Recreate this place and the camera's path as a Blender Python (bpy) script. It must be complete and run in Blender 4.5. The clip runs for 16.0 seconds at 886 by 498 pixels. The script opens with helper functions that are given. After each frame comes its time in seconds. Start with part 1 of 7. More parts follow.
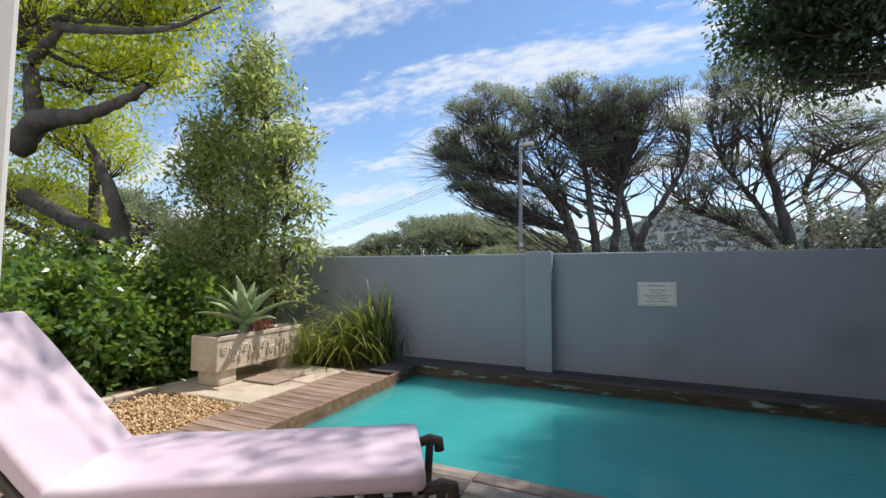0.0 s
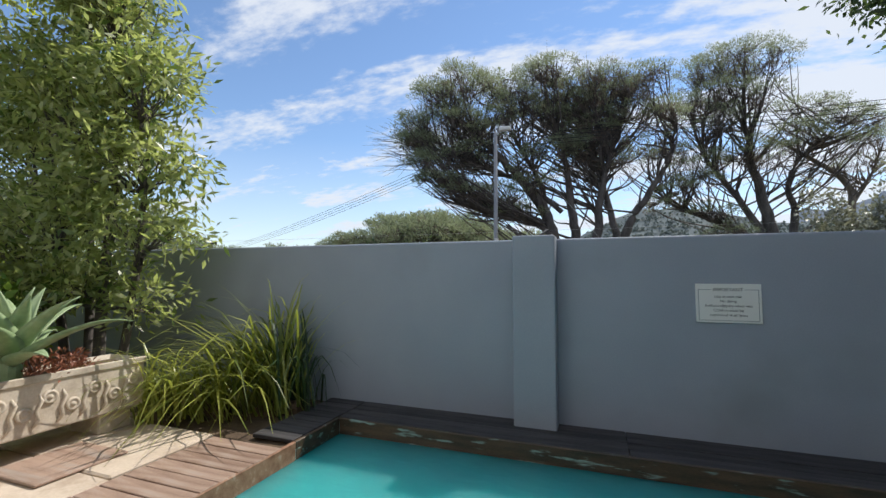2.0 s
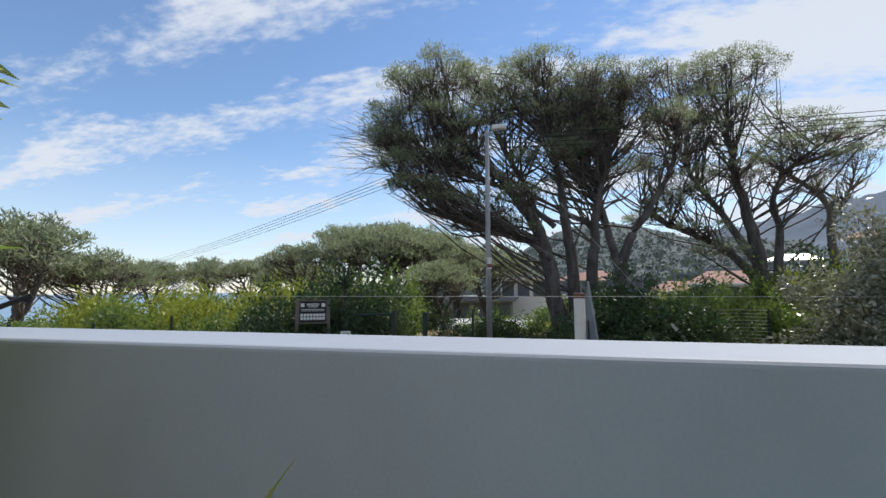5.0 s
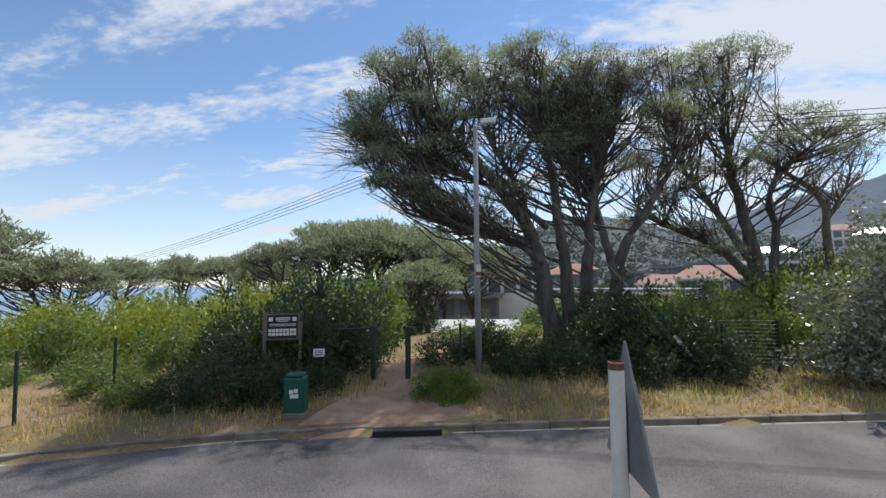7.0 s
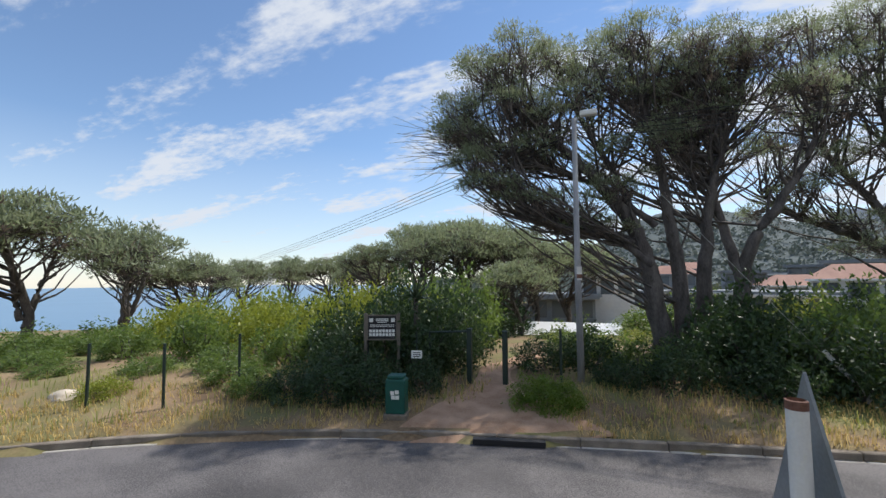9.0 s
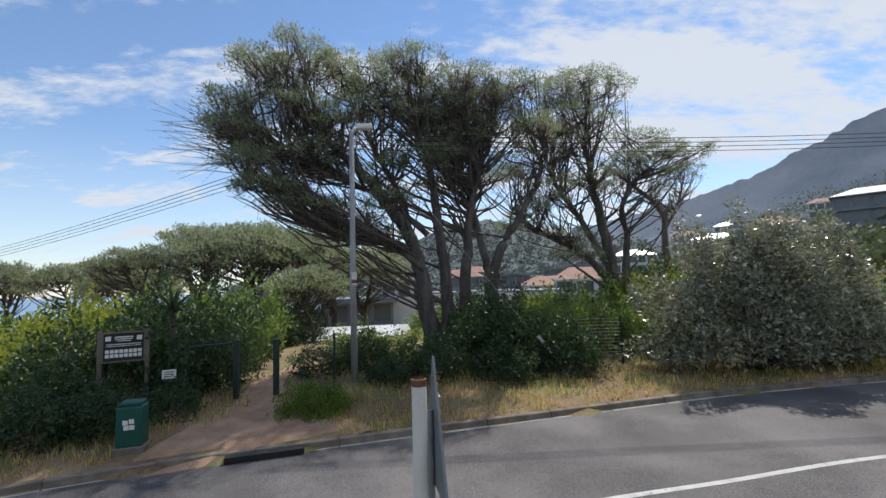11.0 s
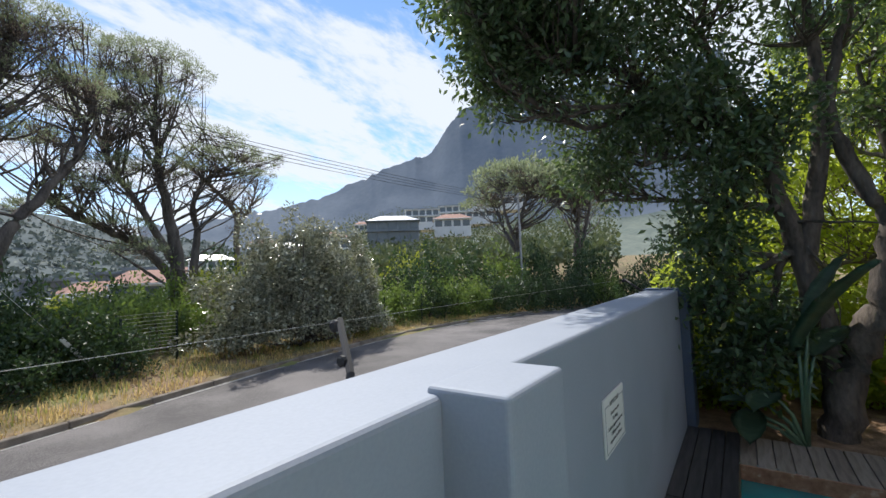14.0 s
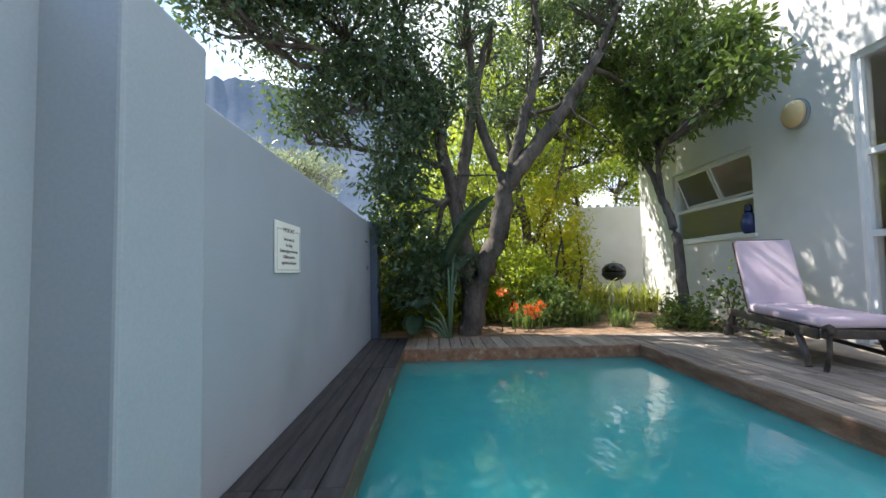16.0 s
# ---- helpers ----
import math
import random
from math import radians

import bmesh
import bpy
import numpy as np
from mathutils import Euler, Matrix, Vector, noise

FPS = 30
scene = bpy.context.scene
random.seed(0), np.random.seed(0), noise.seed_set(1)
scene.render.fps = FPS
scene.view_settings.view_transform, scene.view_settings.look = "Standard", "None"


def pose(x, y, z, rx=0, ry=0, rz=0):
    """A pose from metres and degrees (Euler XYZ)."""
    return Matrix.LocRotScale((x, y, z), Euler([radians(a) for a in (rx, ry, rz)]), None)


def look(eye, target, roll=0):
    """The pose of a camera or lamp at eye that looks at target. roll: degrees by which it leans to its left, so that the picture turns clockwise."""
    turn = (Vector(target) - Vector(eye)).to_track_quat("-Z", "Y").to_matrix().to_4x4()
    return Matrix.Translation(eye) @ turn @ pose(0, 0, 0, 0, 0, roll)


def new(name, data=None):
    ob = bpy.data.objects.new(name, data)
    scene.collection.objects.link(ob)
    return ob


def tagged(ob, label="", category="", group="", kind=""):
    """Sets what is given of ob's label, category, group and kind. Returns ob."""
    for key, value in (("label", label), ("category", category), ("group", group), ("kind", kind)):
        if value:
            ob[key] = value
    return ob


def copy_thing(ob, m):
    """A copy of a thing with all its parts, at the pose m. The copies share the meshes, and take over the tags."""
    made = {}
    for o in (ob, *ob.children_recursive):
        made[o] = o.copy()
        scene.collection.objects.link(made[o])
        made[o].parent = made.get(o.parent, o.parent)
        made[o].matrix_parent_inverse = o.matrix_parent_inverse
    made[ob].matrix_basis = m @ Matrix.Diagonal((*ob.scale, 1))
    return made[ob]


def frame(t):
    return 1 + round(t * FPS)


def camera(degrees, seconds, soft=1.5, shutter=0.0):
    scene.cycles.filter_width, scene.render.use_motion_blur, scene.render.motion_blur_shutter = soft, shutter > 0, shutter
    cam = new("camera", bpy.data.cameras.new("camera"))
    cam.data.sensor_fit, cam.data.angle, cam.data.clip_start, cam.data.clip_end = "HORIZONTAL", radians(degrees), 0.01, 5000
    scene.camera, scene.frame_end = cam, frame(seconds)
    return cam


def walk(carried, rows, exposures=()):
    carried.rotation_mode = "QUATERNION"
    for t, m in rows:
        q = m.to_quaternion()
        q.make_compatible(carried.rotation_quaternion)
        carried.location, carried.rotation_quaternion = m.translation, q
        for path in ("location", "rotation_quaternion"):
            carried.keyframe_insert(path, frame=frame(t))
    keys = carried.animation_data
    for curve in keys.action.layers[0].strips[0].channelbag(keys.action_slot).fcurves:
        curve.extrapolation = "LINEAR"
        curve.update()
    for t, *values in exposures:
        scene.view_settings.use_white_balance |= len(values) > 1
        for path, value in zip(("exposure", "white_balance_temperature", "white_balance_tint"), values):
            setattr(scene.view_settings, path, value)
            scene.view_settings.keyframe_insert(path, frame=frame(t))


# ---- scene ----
cam = camera(92.3, 16.0)
PATH = [
    (0, (1.351, -6.162, 1.313), (0.550, -4.333, 1.435), 0.3),
    (0.3, (1.287, -5.852, 1.304), (0.526, -4.007, 1.431), 0.3),
    (0.5, (1.257, -5.608, 1.291), (0.512, -3.756, 1.417), -0.0),
    (1, (1.140, -5.054, 1.264), (0.429, -3.189, 1.393), -0.1),
    (1.5, (0.954, -4.509, 1.266), (0.272, -2.634, 1.395), 0.1),
    (2, (0.715, -3.943, 1.294), (0.031, -2.068, 1.420), 0.1),
    (2.5, (0.308, -3.443, 1.335), (-0.512, -1.623, 1.459), 0.9),
    (3, (-0.182, -3.078, 1.382), (-1.105, -1.308, 1.511), 0.9),
    (3.5, (-0.696, -2.749, 1.436), (-1.629, -0.985, 1.567), 1.9),
    (4, (-1.072, -2.381, 1.581), (-1.938, -0.584, 1.731), 0.7),
    (4.5, (-1.418, -1.850, 1.714), (-2.027, 0.047, 1.883), 0.3),
    (5, (-1.573, -1.219, 1.811), (-2.014, 0.723, 1.995), -0.2),
    (5.2, (-1.598, -1.027, 1.872), (-2.001, 0.923, 2.053), -0.3),
    (6.4, (-1.790, -0.260, 2.330), (-2.140, 1.708, 2.480), -0.5),
    (7.3, (-1.914, 0.180, 2.403), (-2.344, 2.128, 2.546), -0.7),
    (7.5, (-2.001, 0.229, 2.423), (-2.539, 2.150, 2.565), -0.5),
    (8, (-2.219, 0.273, 2.476), (-2.975, 2.119, 2.616), -0.2),
    (8.2, (-2.268, 0.293, 2.495), (-3.109, 2.103, 2.635), -0.1),
    (9.2, (-2.050, 0.275, 2.490), (-2.800, 2.127, 2.640), -0.4),
    (10.3, (-1.441, 0.318, 2.474), (-1.957, 2.243, 2.636), -0.8),
    (10.5, (-1.334, 0.285, 2.484), (-1.666, 2.251, 2.644), -1.1),
    (11, (-1.109, 0.177, 2.496), (-1.016, 2.169, 2.650), -1.7),
    (11.5, (-0.956, 0.060, 2.475), (-0.523, 2.007, 2.623), -2.0),
    (12, (-0.816, -0.151, 2.483), (-0.087, 1.706, 2.623), -2.2),
    (12.5, (-0.753, -0.314, 2.480), (0.256, 1.408, 2.612), -2.3),
    (13, (-0.826, -0.405, 2.495), (0.466, 1.117, 2.611), -2.3),
    (13.5, (-0.960, -0.532, 2.325), (0.546, 0.780, 2.436), -2.3),
    (14, (-0.909, -0.659, 1.943), (0.729, 0.482, 2.061), -2.3),
    (14.3, (-0.921, -0.708, 1.664), (0.780, 0.334, 1.795), -2.2),
    (14.5, (-0.899, -0.711, 1.525), (0.847, 0.258, 1.646), -2.2),
    (15, (-0.908, -0.761, 1.234), (0.958, -0.049, 1.343), -0.8),
    (15.3, (-0.928, -0.812, 1.121), (1.005, -0.309, 1.232), -0.7),
    (15.7, (-0.975, -0.881, 0.992), (1.013, -0.687, 1.100), -1.0),
    (16, (-0.984, -0.918, 0.919), (1.013, -0.956, 1.025), -1.1),
]
# the clip's camera opens up as it turns back into the shade
EXPOSURE = [(0, 0.25), (1, 0.2), (2, 0.2), (3, 0.25), (5, 0.1), (8, 0.1), (11, 0.05), (12, 0.18), (12.5, 0.28), (13, 0.3), (13.5, 0.32), (14, 0.35), (14.5, 0.55), (15, 0.85), (15.5, 1.25), (16, 1.38)]
walk(cam, [(t, look(eye, target, roll)) for t, eye, target, roll in PATH], EXPOSURE)

# ---- sky, sun ----
SUN_DIR = Vector((0.38, 0.62, 1.0)).normalized()
world = bpy.data.worlds.new("world")
scene.world = world
world.use_nodes = True
wt = world.node_tree
wt.nodes.clear()


def wnode(kind, **props):
    n = wt.nodes.new(kind)
    for key, value in props.items():
        setattr(n, key, value)
    return n


w_out, w_bg = wnode("ShaderNodeOutputWorld"), wnode("ShaderNodeBackground")
w_sky = wnode("ShaderNodeTexSky", sky_type="NISHITA", sun_disc=False)
w_sky.sun_elevation = math.asin(SUN_DIR.z)
w_sky.sun_rotation = math.atan2(SUN_DIR.x, SUN_DIR.y)
w_sky.air_density, w_sky.dust_density, w_sky.ozone_density = 1.0, 0.0, 3.6
# thin streaked cloud laid on a plane far above
w_geo = wnode("ShaderNodeTexCoord")
w_sep = wnode("ShaderNodeSeparateXYZ")
wt.links.new(w_geo.outputs["Generated"], w_sep.inputs[0])
w_up = wnode("ShaderNodeMath", operation="MAXIMUM")
w_up.inputs[1].default_value = 0.02
wt.links.new(w_sep.outputs["Z"], w_up.inputs[0])
w_off = wnode("ShaderNodeMath", operation="ADD")
w_off.inputs[1].default_value = 0.22
wt.links.new(w_up.outputs[0], w_off.inputs[0])
w_dx, w_dy = wnode("ShaderNodeMath", operation="DIVIDE"), wnode("ShaderNodeMath", operation="DIVIDE")
for d, axis in ((w_dx, "X"), (w_dy, "Y")):
    wt.links.new(w_sep.outputs[axis], d.inputs[0])
    wt.links.new(w_off.outputs[0], d.inputs[1])
w_pos = wnode("ShaderNodeCombineXYZ")
wt.links.new(w_dx.outputs[0], w_pos.inputs[0])
wt.links.new(w_dy.outputs[0], w_pos.inputs[1])
w_map = wnode("ShaderNodeMapping")
w_map.inputs["Rotation"].default_value = (0, 0, radians(-6))
w_map.inputs["Location"].default_value = (0.35, 0.12, 0)
w_map.inputs["Scale"].default_value = (1.0, 1.9, 1)
wt.links.new(w_pos.outputs[0], w_map.inputs[0])
w_n1 = wnode("ShaderNodeTexNoise")
w_n1.inputs["Scale"].default_value, w_n1.inputs["Detail"].default_value = 1.0, 9
w_n1.inputs["Roughness"].default_value, w_n1.inputs["Distortion"].default_value = 0.58, 0.25
w_n2 = wnode("ShaderNodeTexNoise")
w_n2.inputs["Scale"].default_value, w_n2.inputs["Detail"].default_value = 13.0, 5
w_n2.inputs["Roughness"].default_value = 0.6
for n in (w_n1, w_n2):
    wt.links.new(w_map.outputs[0], n.inputs["Vector"])
w_mix = wnode("ShaderNodeMath", operation="MULTIPLY_ADD")
w_mix.inputs[1].default_value = 0.30
wt.links.new(w_n2.outputs["Fac"], w_mix.inputs[0])
wt.links.new(w_n1.outputs["Fac"], w_mix.inputs[2])
# streets of cloud lying east to west, waved by the large noise
w_wave = wnode("ShaderNodeMath", operation="MULTIPLY_ADD")
w_wave.inputs[1].default_value = 0.55
wt.links.new(w_n1.outputs["Fac"], w_wave.inputs[0])
wt.links.new(w_dy.outputs[0], w_wave.inputs[2])
w_turn = wnode("ShaderNodeMath", operation="MULTIPLY_ADD")
w_turn.inputs[1].default_value, w_turn.inputs[2].default_value = 2 * math.pi / 0.42, -1.57 * 2 * math.pi / 0.42
wt.links.new(w_wave.outputs[0], w_turn.inputs[0])
w_cos = wnode("ShaderNodeMath", operation="COSINE")
wt.links.new(w_turn.outputs[0], w_cos.inputs[0])
w_street = wnode("ShaderNodeMath", operation="MULTIPLY_ADD")
w_street.inputs[1].default_value = 0.065
wt.links.new(w_cos.outputs[0], w_street.inputs[0])
wt.links.new(w_mix.outputs[0], w_street.inputs[2])
# denser towards the sun's side of the sky
w_side = wnode("ShaderNodeMath", operation="MULTIPLY_ADD")
w_side.inputs[1].default_value = 0.10
wt.links.new(w_sep.outputs["X"], w_side.inputs[0])
wt.links.new(w_street.outputs[0], w_side.inputs[2])
w_ramp = wnode("ShaderNodeMapRange", interpolation_type="SMOOTHSTEP")
w_ramp.inputs["From Min"].default_value, w_ramp.inputs["From Max"].default_value = 0.565, 0.76
w_ramp.inputs["To Max"].default_value = 0.92
wt.links.new(w_side.outputs[0], w_ramp.inputs["Value"])
# pale band low over the horizon
w_low = wnode("ShaderNodeMapRange")
w_low.inputs["From Min"].default_value, w_low.inputs["From Max"].default_value = 0.0, 0.30
w_low.inputs["To Min"].default_value, w_low.inputs["To Max"].default_value = 0.52, 0.0
wt.links.new(w_sep.outputs["Z"], w_low.inputs["Value"])
w_max = wnode("ShaderNodeMath", operation="MAXIMUM")
wt.links.new(w_ramp.outputs[0], w_max.inputs[0])
wt.links.new(w_low.outputs[0], w_max.inputs[1])
w_cloud = wnode("ShaderNodeMixRGB")
w_cloud.inputs[2].default_value = (4.7, 5.0, 5.5, 1)
wt.links.new(w_max.outputs[0], w_cloud.inputs[0])
wt.links.new(w_sky.outputs[0], w_cloud.inputs[1])
wt.links.new(w_cloud.outputs[0], w_bg.inputs[0])
w_bg.inputs[1].default_value = 0.15
wt.links.new(w_bg.outputs[0], w_out.inputs[0])

sun = new("sun", bpy.data.lights.new("sun", "SUN"))
sun.data.energy, sun.data.angle, sun.data.color = 4.2, radians(0.55), (1.0, 0.95, 0.87)
sun.matrix_world = look(SUN_DIR * 50, (0, 0, 0))

# ---- materials ----
def mat(name, a, b, rough=0.8, scale=3.0, fine=60.0, bump=0.15, metal=0.0, spec=0.4, detail=6, stretch=(1, 1, 1), coat=0.0, by_object=0.0, by_island=0.0, dirt=None, dirt_at=(0.56, 0.72), dirt_scale=1.2, dist=0.004, grain=0.55):
    """A surface whose colour wanders between a and b at two scales, with fine relief and, if given, stains of the colour dirt."""
    m = bpy.data.materials.new(name)
    m.use_nodes = True
    t = m.node_tree
    p = t.nodes["Principled BSDF"]
    co, mp = t.nodes.new("ShaderNodeTexCoord"), t.nodes.new("ShaderNodeMapping")
    mp.inputs["Scale"].default_value = stretch
    t.links.new(co.outputs["Object"], mp.inputs[0])
    n1, n2 = t.nodes.new("ShaderNodeTexNoise"), t.nodes.new("ShaderNodeTexNoise")
    for n, s in ((n1, scale), (n2, fine)):
        n.inputs["Scale"].default_value, n.inputs["Detail"].default_value = s, detail
        t.links.new(mp.outputs[0], n.inputs["Vector"])
    add = t.nodes.new("ShaderNodeMath")
    add.operation = "MULTIPLY_ADD"
    add.inputs[1].default_value = grain
    t.links.new(n2.outputs["Fac"], add.inputs[0])
    t.links.new(n1.outputs["Fac"], add.inputs[2])
    last = add.outputs[0]
    for weight, kind in ((by_object, "object"), (by_island, "island")):
        if weight:
            src = t.nodes.new("ShaderNodeObjectInfo" if kind == "object" else "ShaderNodeNewGeometry")
            more = t.nodes.new("ShaderNodeMath")
            more.operation = "MULTIPLY_ADD"
            more.inputs[1].default_value = weight
            t.links.new(src.outputs["Random" if kind == "object" else "Random Per Island"], more.inputs[0])
            shift = t.nodes.new("ShaderNodeMath")
            shift.operation = "SUBTRACT"
            shift.inputs[1].default_value = weight * 0.5
            t.links.new(more.outputs[0], shift.inputs[0])
            t.links.new(last, more.inputs[2])
            last = shift.outputs[0]
    ramp = t.nodes.new("ShaderNodeMapRange")
    ramp.inputs["From Min"].default_value, ramp.inputs["From Max"].default_value = 0.275 + 0.5 * grain, 0.725 + 0.5 * grain
    t.links.new(last, ramp.inputs["Value"])
    mix = t.nodes.new("ShaderNodeMixRGB")
    mix.inputs[1].default_value, mix.inputs[2].default_value = (*a, 1), (*b, 1)
    t.links.new(ramp.outputs[0], mix.inputs[0])
    colour = mix.outputs[0]
    if dirt:
        n3 = t.nodes.new("ShaderNodeTexNoise")
        n3.inputs["Scale"].default_value, n3.inputs["Detail"].default_value = dirt_scale, 8
        t.links.new(mp.outputs[0], n3.inputs["Vector"])
        r3 = t.nodes.new("ShaderNodeMapRange")
        r3.inputs["From Min"].default_value, r3.inputs["From Max"].default_value = dirt_at
        t.links.new(n3.outputs["Fac"], r3.inputs["Value"])
        m3 = t.nodes.new("ShaderNodeMixRGB")
        m3.inputs[2].default_value = (*dirt, 1)
        t.links.new(r3.outputs[0], m3.inputs[0])
        t.links.new(colour, m3.inputs[1])
        colour = m3.outputs[0]
    t.links.new(colour, p.inputs["Base Color"])
    p.inputs["Roughness"].default_value, p.inputs["Metallic"].default_value = rough, metal
    p.inputs["Specular IOR Level"].default_value, p.inputs["Coat Weight"].default_value = spec, coat
    if bump:
        bp = t.nodes.new("ShaderNodeBump")
        bp.inputs["Strength"].default_value, bp.inputs["Distance"].default_value = bump, dist
        t.links.new(add.outputs[0], bp.inputs["Height"])
        t.links.new(bp.outputs[0], p.inputs["Normal"])
    return m


def leaf_mat(name, dark, light, through_colour, rough=0.45, glow=0.35, spread=1.0, spec=0.4):
    """Leaves: each its own shade, some light coming through."""
    m = bpy.data.materials.new(name)
    m.use_nodes = True
    t = m.node_tree
    p, out = t.nodes["Principled BSDF"], t.nodes["Material Output"]
    geo = t.nodes.new("ShaderNodeNewGeometry")
    ramp = t.nodes.new("ShaderNodeMixRGB")
    ramp.inputs[1].default_value, ramp.inputs[2].default_value = (*dark, 1), (*light, 1)
    power = t.nodes.new("ShaderNodeMath")
    power.operation = "POWER"
    power.inputs[1].default_value = spread
    t.links.new(geo.outputs["Random Per Island"], power.inputs[0])
    t.links.new(power.outputs[0], ramp.inputs[0])
    t.links.new(ramp.outputs[0], p.inputs["Base Color"])
    p.inputs["Roughness"].default_value = rough
    p.inputs["Specular IOR Level"].default_value = spec
    tr, mix = t.nodes.new("ShaderNodeBsdfTranslucent"), t.nodes.new("ShaderNodeMixShader")
    tint = t.nodes.new("ShaderNodeMixRGB")
    tint.blend_type = "MULTIPLY"
    tint.inputs[0].default_value = 0.5
    tint.inputs[1].default_value = (*through_colour, 1)
    t.links.new(ramp.outputs[0], tint.inputs[2])
    tint.inputs[0].default_value = 0.0
    t.links.new(tint.outputs[0], tr.inputs[0])
    mix.inputs[0].default_value = glow
    t.links.new(p.outputs[0], mix.inputs[1])
    t.links.new(tr.outputs[0], mix.inputs[2])
    t.links.new(mix.outputs[0], out.inputs[0])
    return m


def plain(name, colour, rough=0.5, metal=0.0, emit=0.0):
    m = bpy.data.materials.new(name)
    m.use_nodes = True
    p = m.node_tree.nodes["Principled BSDF"]
    p.inputs["Base Color"].default_value, p.inputs["Roughness"].default_value, p.inputs["Metallic"].default_value = (*colour, 1), rough, metal
    if emit:
        p.inputs["Emission Color"].default_value, p.inputs["Emission Strength"].default_value = (*colour, 1), emit
    return m


def glass(name, tint=(0.85, 0.9, 0.9)):
    m = bpy.data.materials.new(name)
    m.use_nodes = True
    p = m.node_tree.nodes["Principled BSDF"]
    p.inputs["Base Color"].default_value, p.inputs["Roughness"].default_value = (*tint, 1), 0.01
    p.inputs["Transmission Weight"].default_value, p.inputs["IOR"].default_value = 1.0, 1.45
    return m


M_WALL = mat("grey_blue_wall_paint", (0.295, 0.33, 0.395), (0.345, 0.38, 0.445), 0.62, 1.1, 90, 0.12, dirt=(0.25, 0.28, 0.31), dirt_at=(0.55, 0.85), dirt_scale=0.9)
M_WALL_END = mat("dark_blue_paint", (0.075, 0.10, 0.16), (0.10, 0.13, 0.20), 0.6, 2, 80, 0.1)
M_CREAM = mat("cream_paint", (0.55, 0.50, 0.33), (0.66, 0.60, 0.42), 0.8, 2, 60, 0.15, dirt=(0.36, 0.31, 0.2))
M_HOUSE = mat("white_plaster", (0.66, 0.65, 0.63), (0.76, 0.75, 0.73), 0.75, 1.5, 120, 0.2, dirt=(0.66, 0.64, 0.6), dirt_at=(0.6, 0.9))
M_WOOD_NEW = mat("brown_deck_board", (0.16, 0.095, 0.065), (0.36, 0.25, 0.19), 0.7, 2.2, 45, 0.35, stretch=(1, 8, 8), by_object=0.28, dirt=(0.34, 0.29, 0.25), dirt_at=(0.52, 0.8), dirt_scale=2)
M_WOOD_GREY = mat("weathered_deck_board", (0.17, 0.135, 0.11), (0.40, 0.34, 0.29), 0.8, 2.2, 45, 0.4, stretch=(1, 9, 9), by_object=0.3, dirt=(0.12, 0.085, 0.06), dirt_at=(0.55, 0.8), dirt_scale=2)
# dark boards, taken to near black with the garden wall's shade
M_WOOD_DARK = mat("shade_black_board", (0.030, 0.028, 0.030), (0.085, 0.078, 0.08), 0.75, 2.2, 45, 0.4, stretch=(1, 9, 9), by_object=0.25)
M_FASCIA = mat("flaking_fascia_board", (0.17, 0.075, 0.04), (0.34, 0.19, 0.12), 0.7, 3, 40, 0.4, stretch=(1, 5, 5), dirt=(0.42, 0.34, 0.28), dirt_at=(0.60, 0.78), dirt_scale=3)
# wet fascia on the wall's side, with the wall's shade darkened into its brown
M_FASCIA_WET_SHADE = mat("wet_shade_fascia", (0.045, 0.035, 0.024), (0.14, 0.085, 0.05), 0.4, 3, 40, 0.4, stretch=(1, 3, 6), dirt=(0.30, 0.42, 0.38), dirt_at=(0.60, 0.68), dirt_scale=4)
M_STONE = mat("cast_sandstone", (0.50, 0.42, 0.33), (0.68, 0.60, 0.50), 0.9, 5, 70, 0.5, dirt=(0.36, 0.28, 0.20), dirt_at=(0.56, 0.8), dirt_scale=4)
M_PAVE = mat("buff_stone_slab", (0.44, 0.35, 0.27), (0.60, 0.50, 0.40), 0.9, 4, 60, 0.4, dirt=(0.30, 0.22, 0.16), dirt_scale=3)
M_GRAVEL = mat("gravel_stone", (0.34, 0.20, 0.09), (0.66, 0.48, 0.29), 0.8, 20, 90, 0.2, by_island=0.7)
M_SOIL = mat("dark_garden_soil", (0.045, 0.03, 0.02), (0.14, 0.095, 0.06), 0.95, 3, 40, 0.8, dist=0.02)
M_MULCH = mat("leaf_mulch", (0.12, 0.07, 0.04), (0.34, 0.22, 0.14), 0.95, 6, 50, 0.8, dist=0.02)
M_WHITE = mat("white_frame_paint", (0.74, 0.75, 0.76), (0.82, 0.82, 0.82), 0.4, 4, 60, 0.05)
M_ASPHALT = mat("worn_asphalt", (0.050, 0.047, 0.050), (0.185, 0.172, 0.172), 0.8, 0.5, 55, 1.0, dirt=(0.085, 0.08, 0.08), dirt_at=(0.5, 0.8), dirt_scale=0.35, dist=0.006, grain=1.6)
M_ROADLINE = mat("worn_white_road_paint", (0.36, 0.36, 0.36), (0.56, 0.56, 0.55), 0.7, 3, 60, 0.2, dirt=(0.14, 0.14, 0.14), dirt_at=(0.6, 0.72), dirt_scale=9)
M_KERB = mat("concrete_kerb", (0.15, 0.125, 0.10), (0.31, 0.265, 0.22), 0.9, 3, 50, 0.5, by_object=0.2, dirt=(0.14, 0.12, 0.10), dirt_scale=2)
M_GUTTER = mat("pale_gutter_concrete", (0.40, 0.37, 0.33), (0.55, 0.52, 0.47), 0.9, 3, 50, 0.4, by_object=0.2, dirt=(0.25, 0.2, 0.16), dirt_scale=2)
